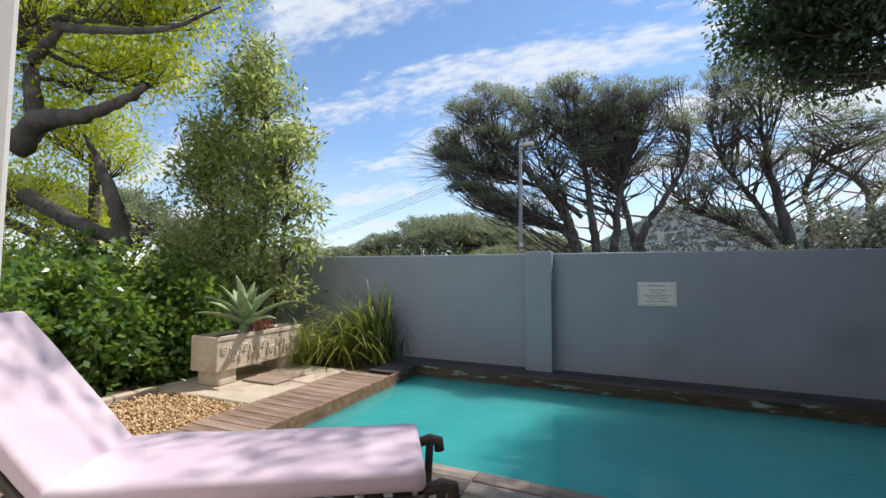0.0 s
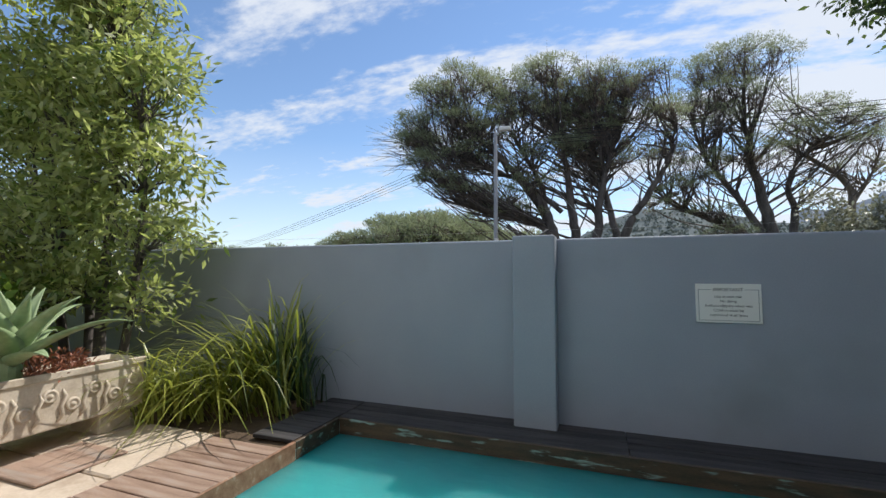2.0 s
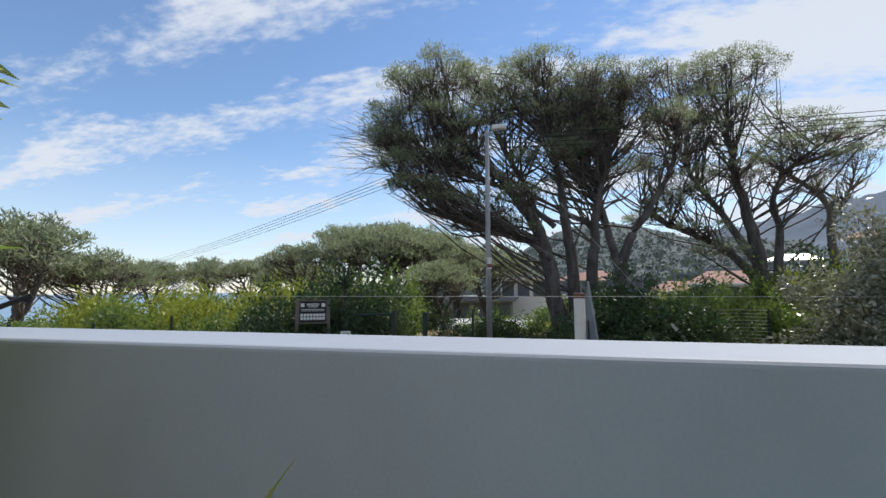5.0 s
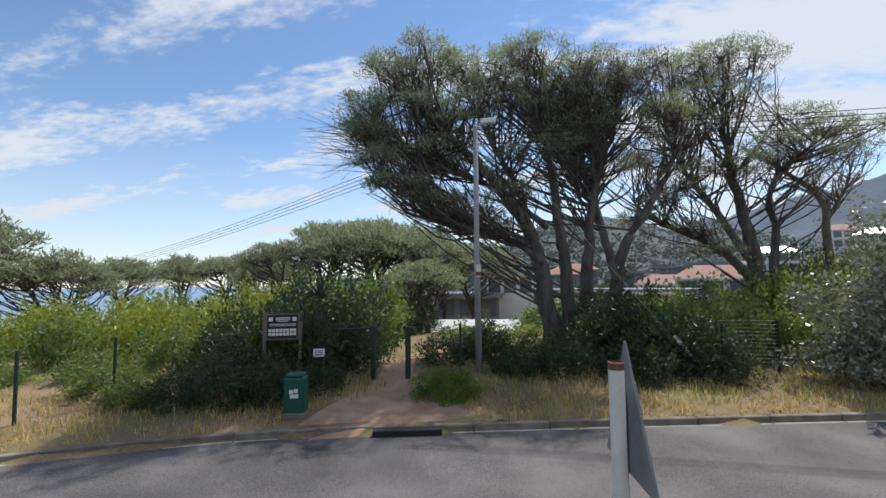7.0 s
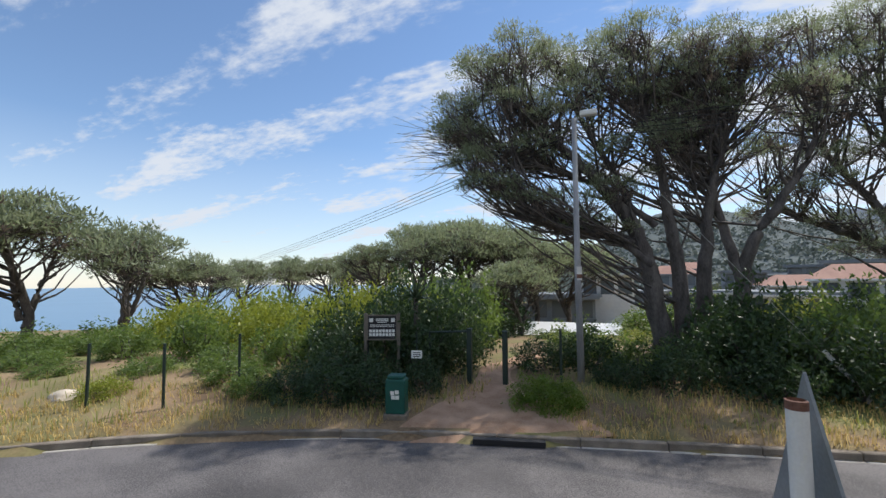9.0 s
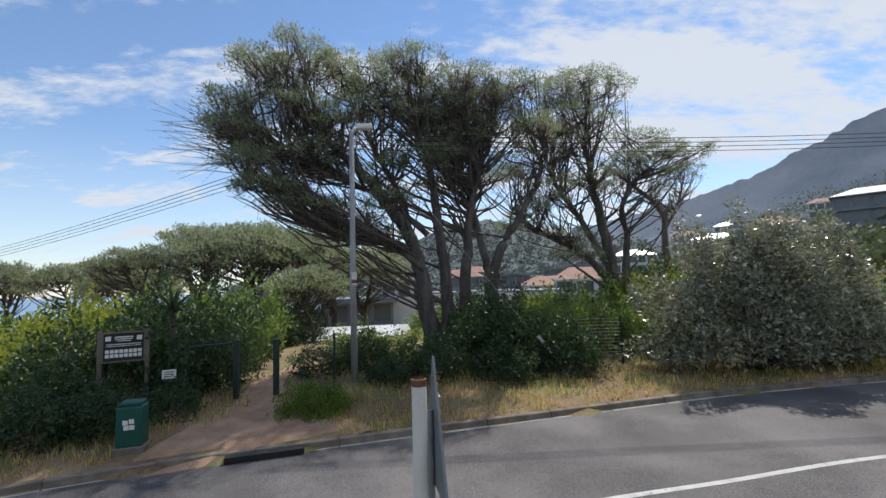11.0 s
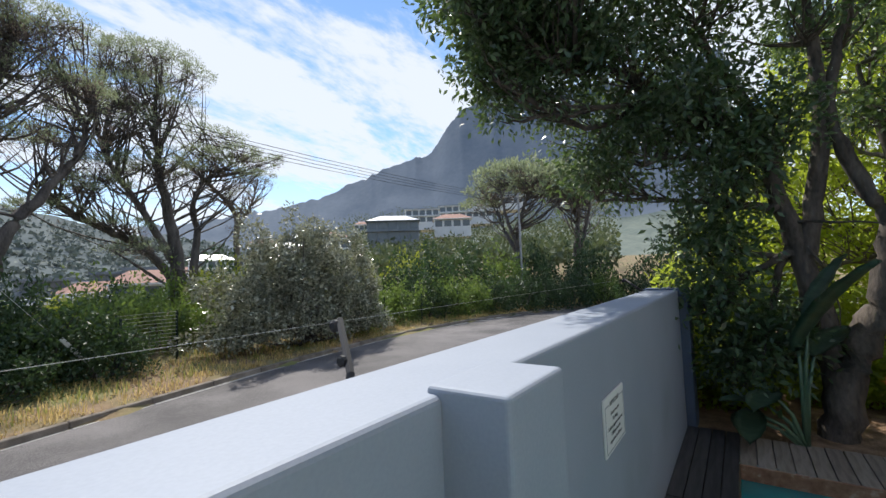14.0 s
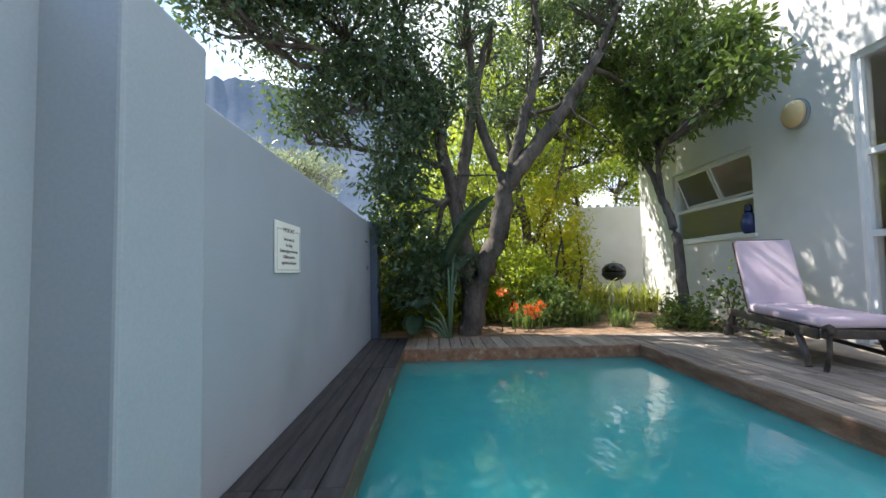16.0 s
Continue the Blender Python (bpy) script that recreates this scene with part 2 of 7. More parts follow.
M_GROUND = mat("dry_verge_earth", (0.13, 0.085, 0.05), (0.33, 0.235, 0.14), 0.95, 0.6, 14, 0.7, dirt=(0.16, 0.17, 0.06), dirt_at=(0.45, 0.65), dirt_scale=0.4, dist=0.03)
M_DIRT_PATH = mat("red_earth_path", (0.27, 0.16, 0.10), (0.48, 0.32, 0.22), 0.95, 2, 40, 0.6, dist=0.02)
M_SEA = mat("sea", (0.10, 0.20, 0.32), (0.13, 0.24, 0.37), 0.3, 0.01, 0.2, 0.0)


def water_mat():
    m = mat("milky_teal_pool_water", (0.04, 0.345, 0.36), (0.06, 0.42, 0.425), 0.03, 0.5, 2.5, 0, spec=0.5)
    t = m.node_tree
    co, n = t.nodes.new("ShaderNodeTexCoord"), t.nodes.new("ShaderNodeTexNoise")
    mp = t.nodes.new("ShaderNodeMapping")
    mp.inputs["Scale"].default_value = (1, 1.7, 1)
    t.links.new(co.outputs["Object"], mp.inputs[0])
    t.links.new(mp.outputs[0], n.inputs["Vector"])
    n.inputs["Scale"].default_value, n.inputs["Detail"].default_value, n.inputs["Distortion"].default_value = 4.5, 2, 0.6
    b = t.nodes.new("ShaderNodeBump")
    b.inputs["Strength"].default_value, b.inputs["Distance"].default_value = 0.22, 0.02
    t.links.new(n.outputs["Fac"], b.inputs["Height"])
    t.links.new(b.outputs[0], t.nodes["Principled BSDF"].inputs["Normal"])
    p = t.nodes["Principled BSDF"]
    p.inputs["Subsurface Weight"].default_value, p.inputs["Subsurface Scale"].default_value = 1.0, 2.6
    p.inputs["Subsurface Radius"].default_value = (0.35, 0.9, 0.9)
    return m


M_WATER = water_mat()

# ---- small tools ----
def mesh_of(name, bm, material, smooth=False):
    me = bpy.data.meshes.new(name)
    bm.to_mesh(me)
    bm.free()
    for m in (material if isinstance(material, (list, tuple)) else [material]):
        me.materials.append(m)
    if smooth:
        me.polygons.foreach_set("use_smooth", [True] * len(me.polygons))
    return me


def part(name, bm, material, parent=None, label="", smooth=False, at=None):
    """One mesh object, under a thing, or the thing itself."""
    ob = new(name, mesh_of(name, bm, material, smooth) if isinstance(bm, bmesh.types.BMesh) else bm)
    if parent:
        ob.parent = parent
    if at is not None:
        ob.matrix_basis = at
    if label:
        tagged(ob, label)
    return ob


def thing(name, label, category, at=None, group="", kind=""):
    ob = new(name)
    if at is not None:
        ob.matrix_basis = at
    return tagged(ob, label, category, group, kind)


def box(x0, y0, z0, x1, y1, z1, bevel=0.0, bm=None, seg=2):
    bm2 = bmesh.new()
    bmesh.ops.create_cube(bm2, size=1)
    bmesh.ops.scale(bm2, vec=(x1 - x0, y1 - y0, z1 - z0), verts=bm2.verts)
    bmesh.ops.translate(bm2, vec=((x0 + x1) / 2, (y0 + y1) / 2, (z0 + z1) / 2), verts=bm2.verts)
    if bevel:
        bmesh.ops.bevel(bm2, geom=bm2.edges[:], offset=bevel, segments=seg, affect="EDGES", profile=0.5)
    if bm is None:
        return bm2
    return merge(bm, bm2)


def merge(bm, other, m=None):
    if m is not None:
        bmesh.ops.transform(other, matrix=m, verts=other.verts)
    tmp = bpy.data.meshes.new("tmp")
    other.to_mesh(tmp)
    other.free()
    bm.from_mesh(tmp)
    bpy.data.meshes.remove(tmp)
    return bm


def lathe(profile, seg=16, bm=None, m=None):
    """A body turned about z from pairs (radius, z)."""
    b = bmesh.new()
    rings = []
    for r, z in profile:
        rings.append([b.verts.new((max(r, 1e-4) * math.cos(2 * math.pi * k / seg), max(r, 1e-4) * math.sin(2 * math.pi * k / seg), z)) for k in range(seg)])
    for low, high in zip(rings, rings[1:]):
        for k in range(seg):
            b.faces.new((low[k], low[(k + 1) % seg], high[(k + 1) % seg], high[k]))
    b.faces.new(rings[0][::-1])
    b.faces.new(rings[-1])
    if m is not None:
        bmesh.ops.transform(b, matrix=m, verts=b.verts)
    return b if bm is None else merge(bm, b)


def tube(points, radii, seg=8, bm=None):
    """A bent round bar through points."""
    b = bmesh.new()
    pts = [Vector(p) for p in points]
    rr = radii if isinstance(radii, (list, tuple)) else [radii] * len(pts)
    rings, side = [], None
    for i, p in enumerate(pts):
        d = (pts[min(i + 1, len(pts) - 1)] - pts[max(i - 1, 0)]).normalized()
        side = (d.orthogonal() if side is None else (side - d * side.dot(d))).normalized()
        up = d.cross(side)
        rings.append([b.verts.new(p + (side * math.cos(2 * math.pi * k / seg) + up * math.sin(2 * math.pi * k / seg)) * rr[i]) for k in range(seg)])
    for low, high in zip(rings, rings[1:]):
        for k in range(seg):
            b.faces.new((low[k], low[(k + 1) % seg], high[(k + 1) % seg], high[k]))
    b.faces.new(rings[0][::-1])
    b.faces.new(rings[-1])
    return b if bm is None else merge(bm, b)


def mesh_np(name, verts, faces, material, smooth=False):
    """A mesh from arrays: verts (n, 3), faces (m, 3 or 4)."""
    me = bpy.data.meshes.new(name)
    verts, faces = np.asarray(verts, np.float32), np.asarray(faces, np.int32)
    k = faces.shape[1]
    me.vertices.add(len(verts))
    me.vertices.foreach_set("co", verts.ravel())
    me.loops.add(faces.size)
    me.loops.foreach_set("vertex_index", faces.ravel())
    me.polygons.add(len(faces))
    me.polygons.foreach_set("loop_start", np.arange(0, faces.size, k, dtype=np.int32))
    me.polygons.foreach_set("loop_total", np.full(len(faces), k, np.int32))
    me.update(calc_edges=True)
    me.validate()
    me.materials.append(material)
    if smooth:
        me.polygons.foreach_set("use_smooth", np.ones(len(faces), bool))
    return me


def smooth_line(knots, n):
    """n points evenly spread along a soft curve through knots."""
    k = np.asarray(knots, float)
    k = np.vstack([2 * k[0] - k[1], k, 2 * k[-1] - k[-2]])
    out = []
    for a, b, c, d in zip(k, k[1:], k[2:], k[3:]):
        for u in np.linspace(0, 1, 24, endpoint=False):
            out.append(0.5 * (2 * b + (c - a) * u + (2 * a - 5 * b + 4 * c - d) * u * u + (3 * b - a - 3 * c + d) * u ** 3))
    out = np.array(out + [k[-2]])
    s = np.r_[0, np.cumsum(np.linalg.norm(np.diff(out, axis=0), axis=1))]
    return np.stack([np.interp(np.linspace(0, s[-1], n), s, out[:, j]) for j in range(k.shape[1])], 1)

# ---- ground, road ----
FAR_KERB = smooth_line([(-90, -52), (-50, -22), (-24, -3.5), (-13.6, 5.1), (-8.0, 8.3), (-3.3, 9.65), (3.5, 11.3), (9.4, 12.5), (16.7, 13.1), (24.5, 11.9), (33.1, 8.3), (45, 0), (60, -14)], 420)
TAN = np.gradient(FAR_KERB, axis=0)
TAN /= np.linalg.norm(TAN, axis=1)[:, None]
NORM = np.stack([TAN[:, 1], -TAN[:, 0]], 1)
Z_ROAD = -0.95


def off_kerb(x, y):
    """How far a place lies beyond the far kerb (negative: on the road)."""
    d = np.stack([x, y], -1)[..., None, :] - FAR_KERB[None, ::4]
    q = (d ** 2).sum(-1)
    i = q.argmin(-1)
    sign = -(np.take_along_axis((d * NORM[None, ::4]).sum(-1), i[..., None], -1)[..., 0])
    return np.sign(sign) * np.sqrt(q.min(-1))


def lumps(x, y, s, seed=0.0):
    return (np.sin(x * 1.7 / s + 1.3 + seed) * np.cos(y * 1.3 / s + 0.7 * seed) + 0.6 * np.sin(x * 3.1 / s + y * 2.3 / s + seed) + 0.4 * np.cos(x * 5.7 / s - y * 6.1 / s))


def ground_z(x, y):
    x, y = np.asarray(x, float), np.asarray(y, float)
    shape = x.shape
    x, y = x.ravel(), y.ravel()
    k = off_kerb(x, y)
    rise = np.clip((k - 0.2) / 4.5, 0, 1)
    z = np.where(k > 0.12, -0.82 + 0.42 * rise + 0.05 * lumps(x, y, 1.5) * rise, -1.05)
    far = np.clip(k - 9, 0, None)
    left = 1 / (1 + np.exp((x - 0.35 * y - 4) / 10))
    z = z - far * 0.075 * left - np.clip(far - 60, 0, None) * 0.03 * left + (1 - left) * far * 0.035
    z = np.maximum(z, -34)
    inside = (y < 0.3) & (x > -30) & (x < 40)
    z = np.where(inside, -1.9, z)
    return z.reshape(shape)


gx = np.unique(np.r_[-2500, -1500, -900, -600, -400, -300, np.arange(-240, -60, 12), np.arange(-60, 70, 0.75), np.arange(70, 240, 12), 300, 400, 600, 900, 1500, 2500])
gy = np.unique(np.r_[-1500, -600, -300, -150, np.arange(-80, -6, 6), np.arange(-6, 32, 0.4), np.arange(32, 90, 2), np.arange(90, 300, 15), 400, 600, 1000, 2000, 3000])
GX, GY = np.meshgrid(gx, gy)
GZ = ground_z(GX, GY)
idx = np.arange(GX.size).reshape(GX.shape)
tagged(new("ground", mesh_np("ground", np.stack([GX.ravel(), GY.ravel(), GZ.ravel()], 1), np.stack([idx[:-1, :-1].ravel(), idx[:-1, 1:].ravel(), idx[1:, 1:].ravel(), idx[1:, :-1].ravel()], 1), M_GROUND, True)), "dry earth verge and hillside with patchy grass", "ground", kind="structure")


def strip(name, d0, d1, z, i0=0, i1=None, material=M_ASPHALT, lift=0.0):
    a, n = FAR_KERB[i0:i1], NORM[i0:i1]
    lo, hi = a + n * d0, a + n * d1
    v = np.vstack([np.c_[lo, np.full(len(lo), z)], np.c_[hi, np.full(len(hi), z)]])
    k = len(lo)
    f = [(j, j + k, j + k + 1, j + 1) for j in range(k - 1)]
    return new(name, mesh_np(name, v, f, material))


tagged(strip("road", 0.0, 10.5, Z_ROAD), "grey worn asphalt road curving past the wall", "road", kind="structure")
CENTRE = smooth_line([(-30, -13), (-16, -3.2), (-8, 3.6), (-3.5, 5.75), (0.9, 6.8), (3.75, 7.3), (7.6, 7.94), (12.7, 8.0), (18.9, 7.3), (23.5, 5.95), (26.6, 4.9), (34, 1.2), (46, -8)], 240)
NEAR = smooth_line([(-26, -18), (-10, -2.2), (-4, 2.2), (0.5, 3.45), (4.5, 3.77), (7.4, 3.85), (11.0, 3.67), (15.1, 2.95), (20, 1.4), (30, -4)], 200)


def side_of(line):
    t = np.gradient(line, axis=0)
    t /= np.linalg.norm(t, axis=1)[:, None]
    return np.stack([t[:, 1], -t[:, 0]], 1)


def ribbon(name, line, d0, d1, z, material):
    n = side_of(line)
    lo, hi, k = line + n * d0, line + n * d1, len(line)
    v = np.vstack([np.c_[lo, np.full(k, z)], np.c_[hi, np.full(k, z)]])
    return new(name, mesh_np(name, v, [(j, j + k, j + k + 1, j + 1) for j in range(k - 1)], material))


tagged(ribbon("road_line", CENTRE, -0.06, 0.06, Z_ROAD + 0.004, M_ROADLINE), "worn white centre line on the road", "road marking", kind="structure")
tagged(ribbon("pavement", NEAR, 0.1, 6.0, -0.845, M_ASPHALT), "dark asphalt pavement between kerb and wall", "pavement", kind="structure")


def kerb_row(name, label, line, d0, d1, z0, z1, i0, i1, step, material):
    side = side_of(line)
    root = tagged(new(name), label, "kerb", kind="structure")
    rnd = random.Random(5)
    for i in range(i0, i1 - step, step):
        a, b = line[i] + side[i] * (d0 + d1) / 2, line[i + step] + side[i + step] * (d0 + d1) / 2
        length = float(np.linalg.norm(b - a)) - 0.012
        w = abs(d1 - d0)
        bm = box(-length / 2, -w / 2, z0, length / 2, w / 2, z1 + rnd.uniform(-0.008, 0.008), 0.018, seg=1)
        part("kerb_stone", bm, material, root, at=pose(*((a + b) / 2), rnd.uniform(-0.004, 0.004), 0, 0, math.degrees(math.atan2(*(b - a)[::-1]))))


kerb_row("kerb_far", "low weathered concrete kerb along the verge", FAR_KERB, -0.16, 0.0, -1.15, -0.80, 150, 345, 4, M_KERB)
kerb_row("gutter_far", "pale concrete gutter blocks at the kerb foot", FAR_KERB, 0.01, 0.10, -1.1, -0.938, 150, 345, 4, M_GUTTER)
kerb_row("kerb_near", "pale concrete kerb of the near pavement", NEAR, -0.1, 0.11, -1.15, -0.82, 20, 190, 4, M_GUTTER)

# ---- garden wall ----
H = 1.63


def wall_piece(name, x0, y0, x1, y1, z1, material, label, z0=-1.5):
    return tagged(part(name, box(x0, y0, z0, x1, y1, z1, 0.018, seg=3), material), label, "wall", kind="structure")


garden = tagged(new("wall_garden"), "smooth grey-blue painted garden wall with a pilaster", "wall", kind="structure")
wb = box(-9.0, 0.0, -1.5, 5.07, 0.385, H, 0.02, seg=3)
part("wall_body", wb, M_WALL, garden, smooth=False)
part("pilaster", box(0.0, -0.197, -0.05, 0.366, 0.05, H + 0.02, 0.014, seg=3), M_WALL, garden)
wall_piece("wall_end_pier", 5.07, -0.10, 5.42, 0.40, H + 0.02, M_WALL_END, "dark blue painted pier at the wall's end", z0=-0.3)
wall_piece("wall_cream", 5.43, 0.05, 14.0, 0.30, 1.45, M_CREAM, "cream painted garden wall behind the tree")

# ---- pool ----
PX0, PX1, PY0, PY1 = -1.54, 4.16, -3.37, -0.52
pool = tagged(new("pool"), "small plunge pool set in timber decking", "pool", kind="structure")
M_BASIN = mat("pale_pool_plaster", (0.30, 0.50, 0.50), (0.4, 0.6, 0.6), 0.7)
bb = box(PX0 - 0.2, PY0 - 0.2, -1.6, PX1 + 0.2, PY1 + 0.2, -1.45)
for a in ((PX0 - 0.2, PY0 - 0.2, PX0, PY1 + 0.2), (PX1, PY0 - 0.2, PX1 + 0.2, PY1 + 0.2), (PX0, PY0 - 0.2, PX1, PY0), (PX0, PY1, PX1, PY1 + 0.2)):
    box(a[0], a[1], -1.45, a[2], a[3], -0.06, bm=bb)
part("basin", bb, M_BASIN, pool)
wv = bmesh.new()
bmesh.ops.create_grid(wv, x_segments=40, y_segments=24, size=0.5)
bmesh.ops.scale(wv, vec=(PX1 - PX0, PY1 - PY0, 1), verts=wv.verts)
bmesh.ops.translate(wv, vec=((PX0 + PX1) / 2, (PY0 + PY1) / 2, -0.145), verts=wv.verts)
tagged(part("water", wv, M_WATER, None, "milky teal pool water with soft ripples", smooth=True), category="water", kind="structure")


def fascia(name, x0, y0, x1, y1, material):
    part(name, box(x0, y0, -0.24, x1, y1, -0.004, 0.006, seg=1), material, pool)


fascia("fascia_board", PX0 - 0.028, PY0, PX0 + 0.004, -1.12, M_FASCIA)
fascia("fascia_board", PX0 - 0.028, -1.12, PX0 + 0.004, PY1, M_FASCIA_WET_SHADE)
fascia("fascia_board", PX0, PY1 - 0.004, PX1, PY1 + 0.026, M_FASCIA_WET_SHADE)
fascia("fascia_board", PX1 - 0.004, PY0, PX1 + 0.028, PY1, M_FASCIA)
fascia("fascia_board", PX0, PY0 - 0.028, PX1, PY0 + 0.004, M_FASCIA)

# ---- garden floor ----
def patch(name, x0, y0, x1, y1, z, material, label, category, thick=0.1, rough=0.0, n=30):
    bm = bmesh.new()
    bmesh.ops.create_grid(bm, x_segments=n, y_segments=n, size=0.5)
    for v in bm.verts:
        v.co = Vector((x0 + (v.co.x + 0.5) * (x1 - x0), y0 + (v.co.y + 0.5) * (y1 - y0), z))
        v.co.z += rough * noise.noise(v.co * 2.3) + 0.4 * rough * noise.noise(v.co * 9)
    return tagged(part(name, bm, material, smooth=True), label, category, kind="structure")


patch("soil_bed_left", -9, -7.5, -3.35, 0.02, -0.04, M_SOIL, "dark garden soil under the hedge", "soil", rough=0.05)
patch("soil_bed_corner", -3.4, -1.6, -1.56, 0.02, -0.05, M_SOIL, "dark soil bed at the garden wall", "soil", rough=0.03)
patch("soil_bed_right", 4.98, -5.0, 16.0, 0.06, -0.03, M_MULCH, "brown leaf mulch under the trees", "soil", rough=0.05)
patch("soil_bed_house", 4.9, -6.0, 16.0, -4.9, -0.03, M_MULCH, "brown leaf mulch beside the house", "soil", rough=0.03)
patch("gravel_base", -3.4, -4.1, -2.15, -2.8, -0.045, M_GRAVEL, "tan gravel bed", "gravel", rough=0.01)
patch("terrace_slab", -9.0, -6.2, 5.2, -4.95, -0.02, M_PAVE, "buff stone terrace at the house door", "paving")
patch("under_deck", -2.3, -5.1, 5.0, -3.4, -0.05, M_SOIL, "dark ground under the deck", "ground")
patch("under_deck_wall", PX0 - 0.1, PY1 + 0.03, 5.07, 0.01, -0.045, M_SOIL, "dark ground under the boards", "ground", n=6)
patch("under_deck_left", -2.3, -4.7, -1.56, -1.0, -0.05, M_SOIL, "dark ground under the deck", "ground")

# ---- house ----
HY = -5.85
WX0, WX1, WZ0, WZ1 = 5.45, 7.65, 1.42, 2.78
DX0, DX1, DZ1 = 0.50, 3.82, 3.38
house = tagged(new("house"), "white plastered house with large glass door", "house", kind="structure")
for x0, z0, x1, z1 in ((-6.0, -0.1, DX0, 6.2), (DX0, DZ1, DX1, 6.2), (DX1, -0.1, WX0, 6.2), (WX0, -0.1, WX1, WZ0), (WX0, WZ1, WX1, 6.2), (WX1, -0.1, 9.05, 6.2)):
    part("wall", box(x0, HY - 0.25, z0, x1, HY, z1), M_HOUSE, house)
part("side_wall", box(8.8, -12, -0.1, 9.05, HY - 0.25, 6.2), M_HOUSE, house)
part("back_wall", box(-6, -12.2, -0.1, 9.05, -12, 6.2), M_HOUSE, house)
part("side_wall", box(-6, -12, -0.1, -5.75, HY - 0.25, 6.2), M_HOUSE, house)
part("roof", box(-6.2, -12.3, 6.2, 9.2, HY + 0.15, 6.4, 0.02), M_HOUSE, house)
tagged(part("ceiling", box(-5.75, -12, 3.5, 8.8, HY - 0.25, 3.62), M_HOUSE), "white plaster ceiling", "ceiling", kind="structure")
tagged(part("floor_inside", box(-5.75, -12, -0.1, 8.8, HY, 0.0), M_PAVE), "pale tiled floor indoors", "floor", kind="structure")
wall_piece("wall_back_yard", 10.9, -9.0, 11.1, -4.75, 2.66, M_HOUSE, "tall white boundary wall with a notched top", z0=-0.2)

# ---- plants: tools ----
M_PINE = leaf_mat("pine_needles", (0.075, 0.098, 0.065), (0.31, 0.345, 0.22), (0.38, 0.44, 0.24), 0.55, 0.42, 1.1)
M_PINE_DRY = leaf_mat("dry_pine_twigs", (0.11, 0.085, 0.075), (0.24, 0.19, 0.165), (0.26, 0.2, 0.16), 0.8, 0.25)
M_BARK = mat("grey_brown_bark", (0.05, 0.043, 0.04), (0.16, 0.14, 0.128), 0.9, 4, 25, 0.9, stretch=(1, 1, 0.35), dist=0.03)
M_BARK_PALE = mat("pale_grey_bark", (0.075, 0.06, 0.05), (0.24, 0.205, 0.175), 0.9, 3, 25, 0.8, stretch=(1, 1, 0.4), dist=0.015)
M_BARK_DARK = mat("dark_rough_bark", (0.04, 0.033, 0.028), (0.15, 0.125, 0.105), 0.9, 5, 30, 1.0, stretch=(1, 1, 0.4), dist=0.02)
M_SHRUB = leaf_mat("shrub_leaves", (0.04, 0.075, 0.022), (0.15, 0.21, 0.06), (0.28, 0.4, 0.08), 0.5, 0.34, 1.2)
M_SHRUB_DARK = leaf_mat("dark_shrub_leaves", (0.016, 0.034, 0.015), (0.06, 0.10, 0.04), (0.10, 0.18, 0.05), 0.5, 0.2, 1.2)
M_SHRUB_YELLOW = leaf_mat("yellow_green_leaves", (0.10, 0.14, 0.02), (0.30, 0.34, 0.05), (0.42, 0.46, 0.06), 0.5, 0.35)
M_SILVER = leaf_mat("silver_shrub_leaves", (0.045, 0.058, 0.032), (0.56, 0.56, 0.44), (0.36, 0.37, 0.22), 0.35, 0.25, 1.1, 0.7)
M_GLOSSY = leaf_mat("glossy_hedge_leaves", (0.03, 0.075, 0.025), (0.18, 0.30, 0.08), (0.36, 0.52, 0.07), 0.22, 0.34, 1.1, 0.7)
M_OLEANDER = leaf_mat("long_shrub_leaves", (0.05, 0.09, 0.03), (0.48, 0.50, 0.25), (0.62, 0.70, 0.21), 0.36, 0.46, 1.25, 0.5)
M_FEATHER = leaf_mat("feathery_yellow_green_leaves", (0.19, 0.25, 0.015), (0.44, 0.47, 0.035), (0.74, 0.78, 0.06), 0.5, 0.6)
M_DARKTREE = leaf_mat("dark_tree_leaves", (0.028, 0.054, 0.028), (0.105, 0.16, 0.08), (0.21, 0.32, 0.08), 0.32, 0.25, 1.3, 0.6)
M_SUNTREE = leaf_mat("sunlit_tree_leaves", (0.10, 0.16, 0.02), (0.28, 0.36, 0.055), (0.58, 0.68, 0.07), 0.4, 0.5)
M_YELLOWBUSH = leaf_mat("bright_yellow_leaves", (0.30, 0.33, 0.02), (0.62, 0.56, 0.04), (0.70, 0.66, 0.05), 0.5, 0.4)
M_BLADE = leaf_mat("strappy_green_blades", (0.05, 0.085, 0.015), (0.46, 0.47, 0.11), (0.5, 0.56, 0.08), 0.35, 0.3, 1.0, 0.6)
M_DRYGRASS = leaf_mat("dry_verge_grass", (0.34, 0.23, 0.075), (0.74, 0.54, 0.22), (0.7, 0.55, 0.26), 0.7, 0.4)
M_GREENGRASS = leaf_mat("green_verge_grass", (0.13, 0.16, 0.035), (0.38, 0.38, 0.13), (0.46, 0.5, 0.13), 0.6, 0.3)


def unit(v):
    return v / np.maximum(np.linalg.norm(v, axis=-1, keepdims=True), 1e-9)


def leaf_quads(pos, way, face, length, width):
    """One pointed leaf at each place: along way, facing face."""
    way = unit(way)
    side = unit(np.cross(way, face))
    up = np.cross(side, way)
    length, width = np.asarray(length)[:, None], np.asarray(width)[:, None]
    mid = pos + way * length * 0.45 + up * length * 0.06
    v = np.stack([pos, mid + side * width * 0.5, pos + way * length, mid - side * width * 0.5], 1)
    return v.reshape(-1, 3)


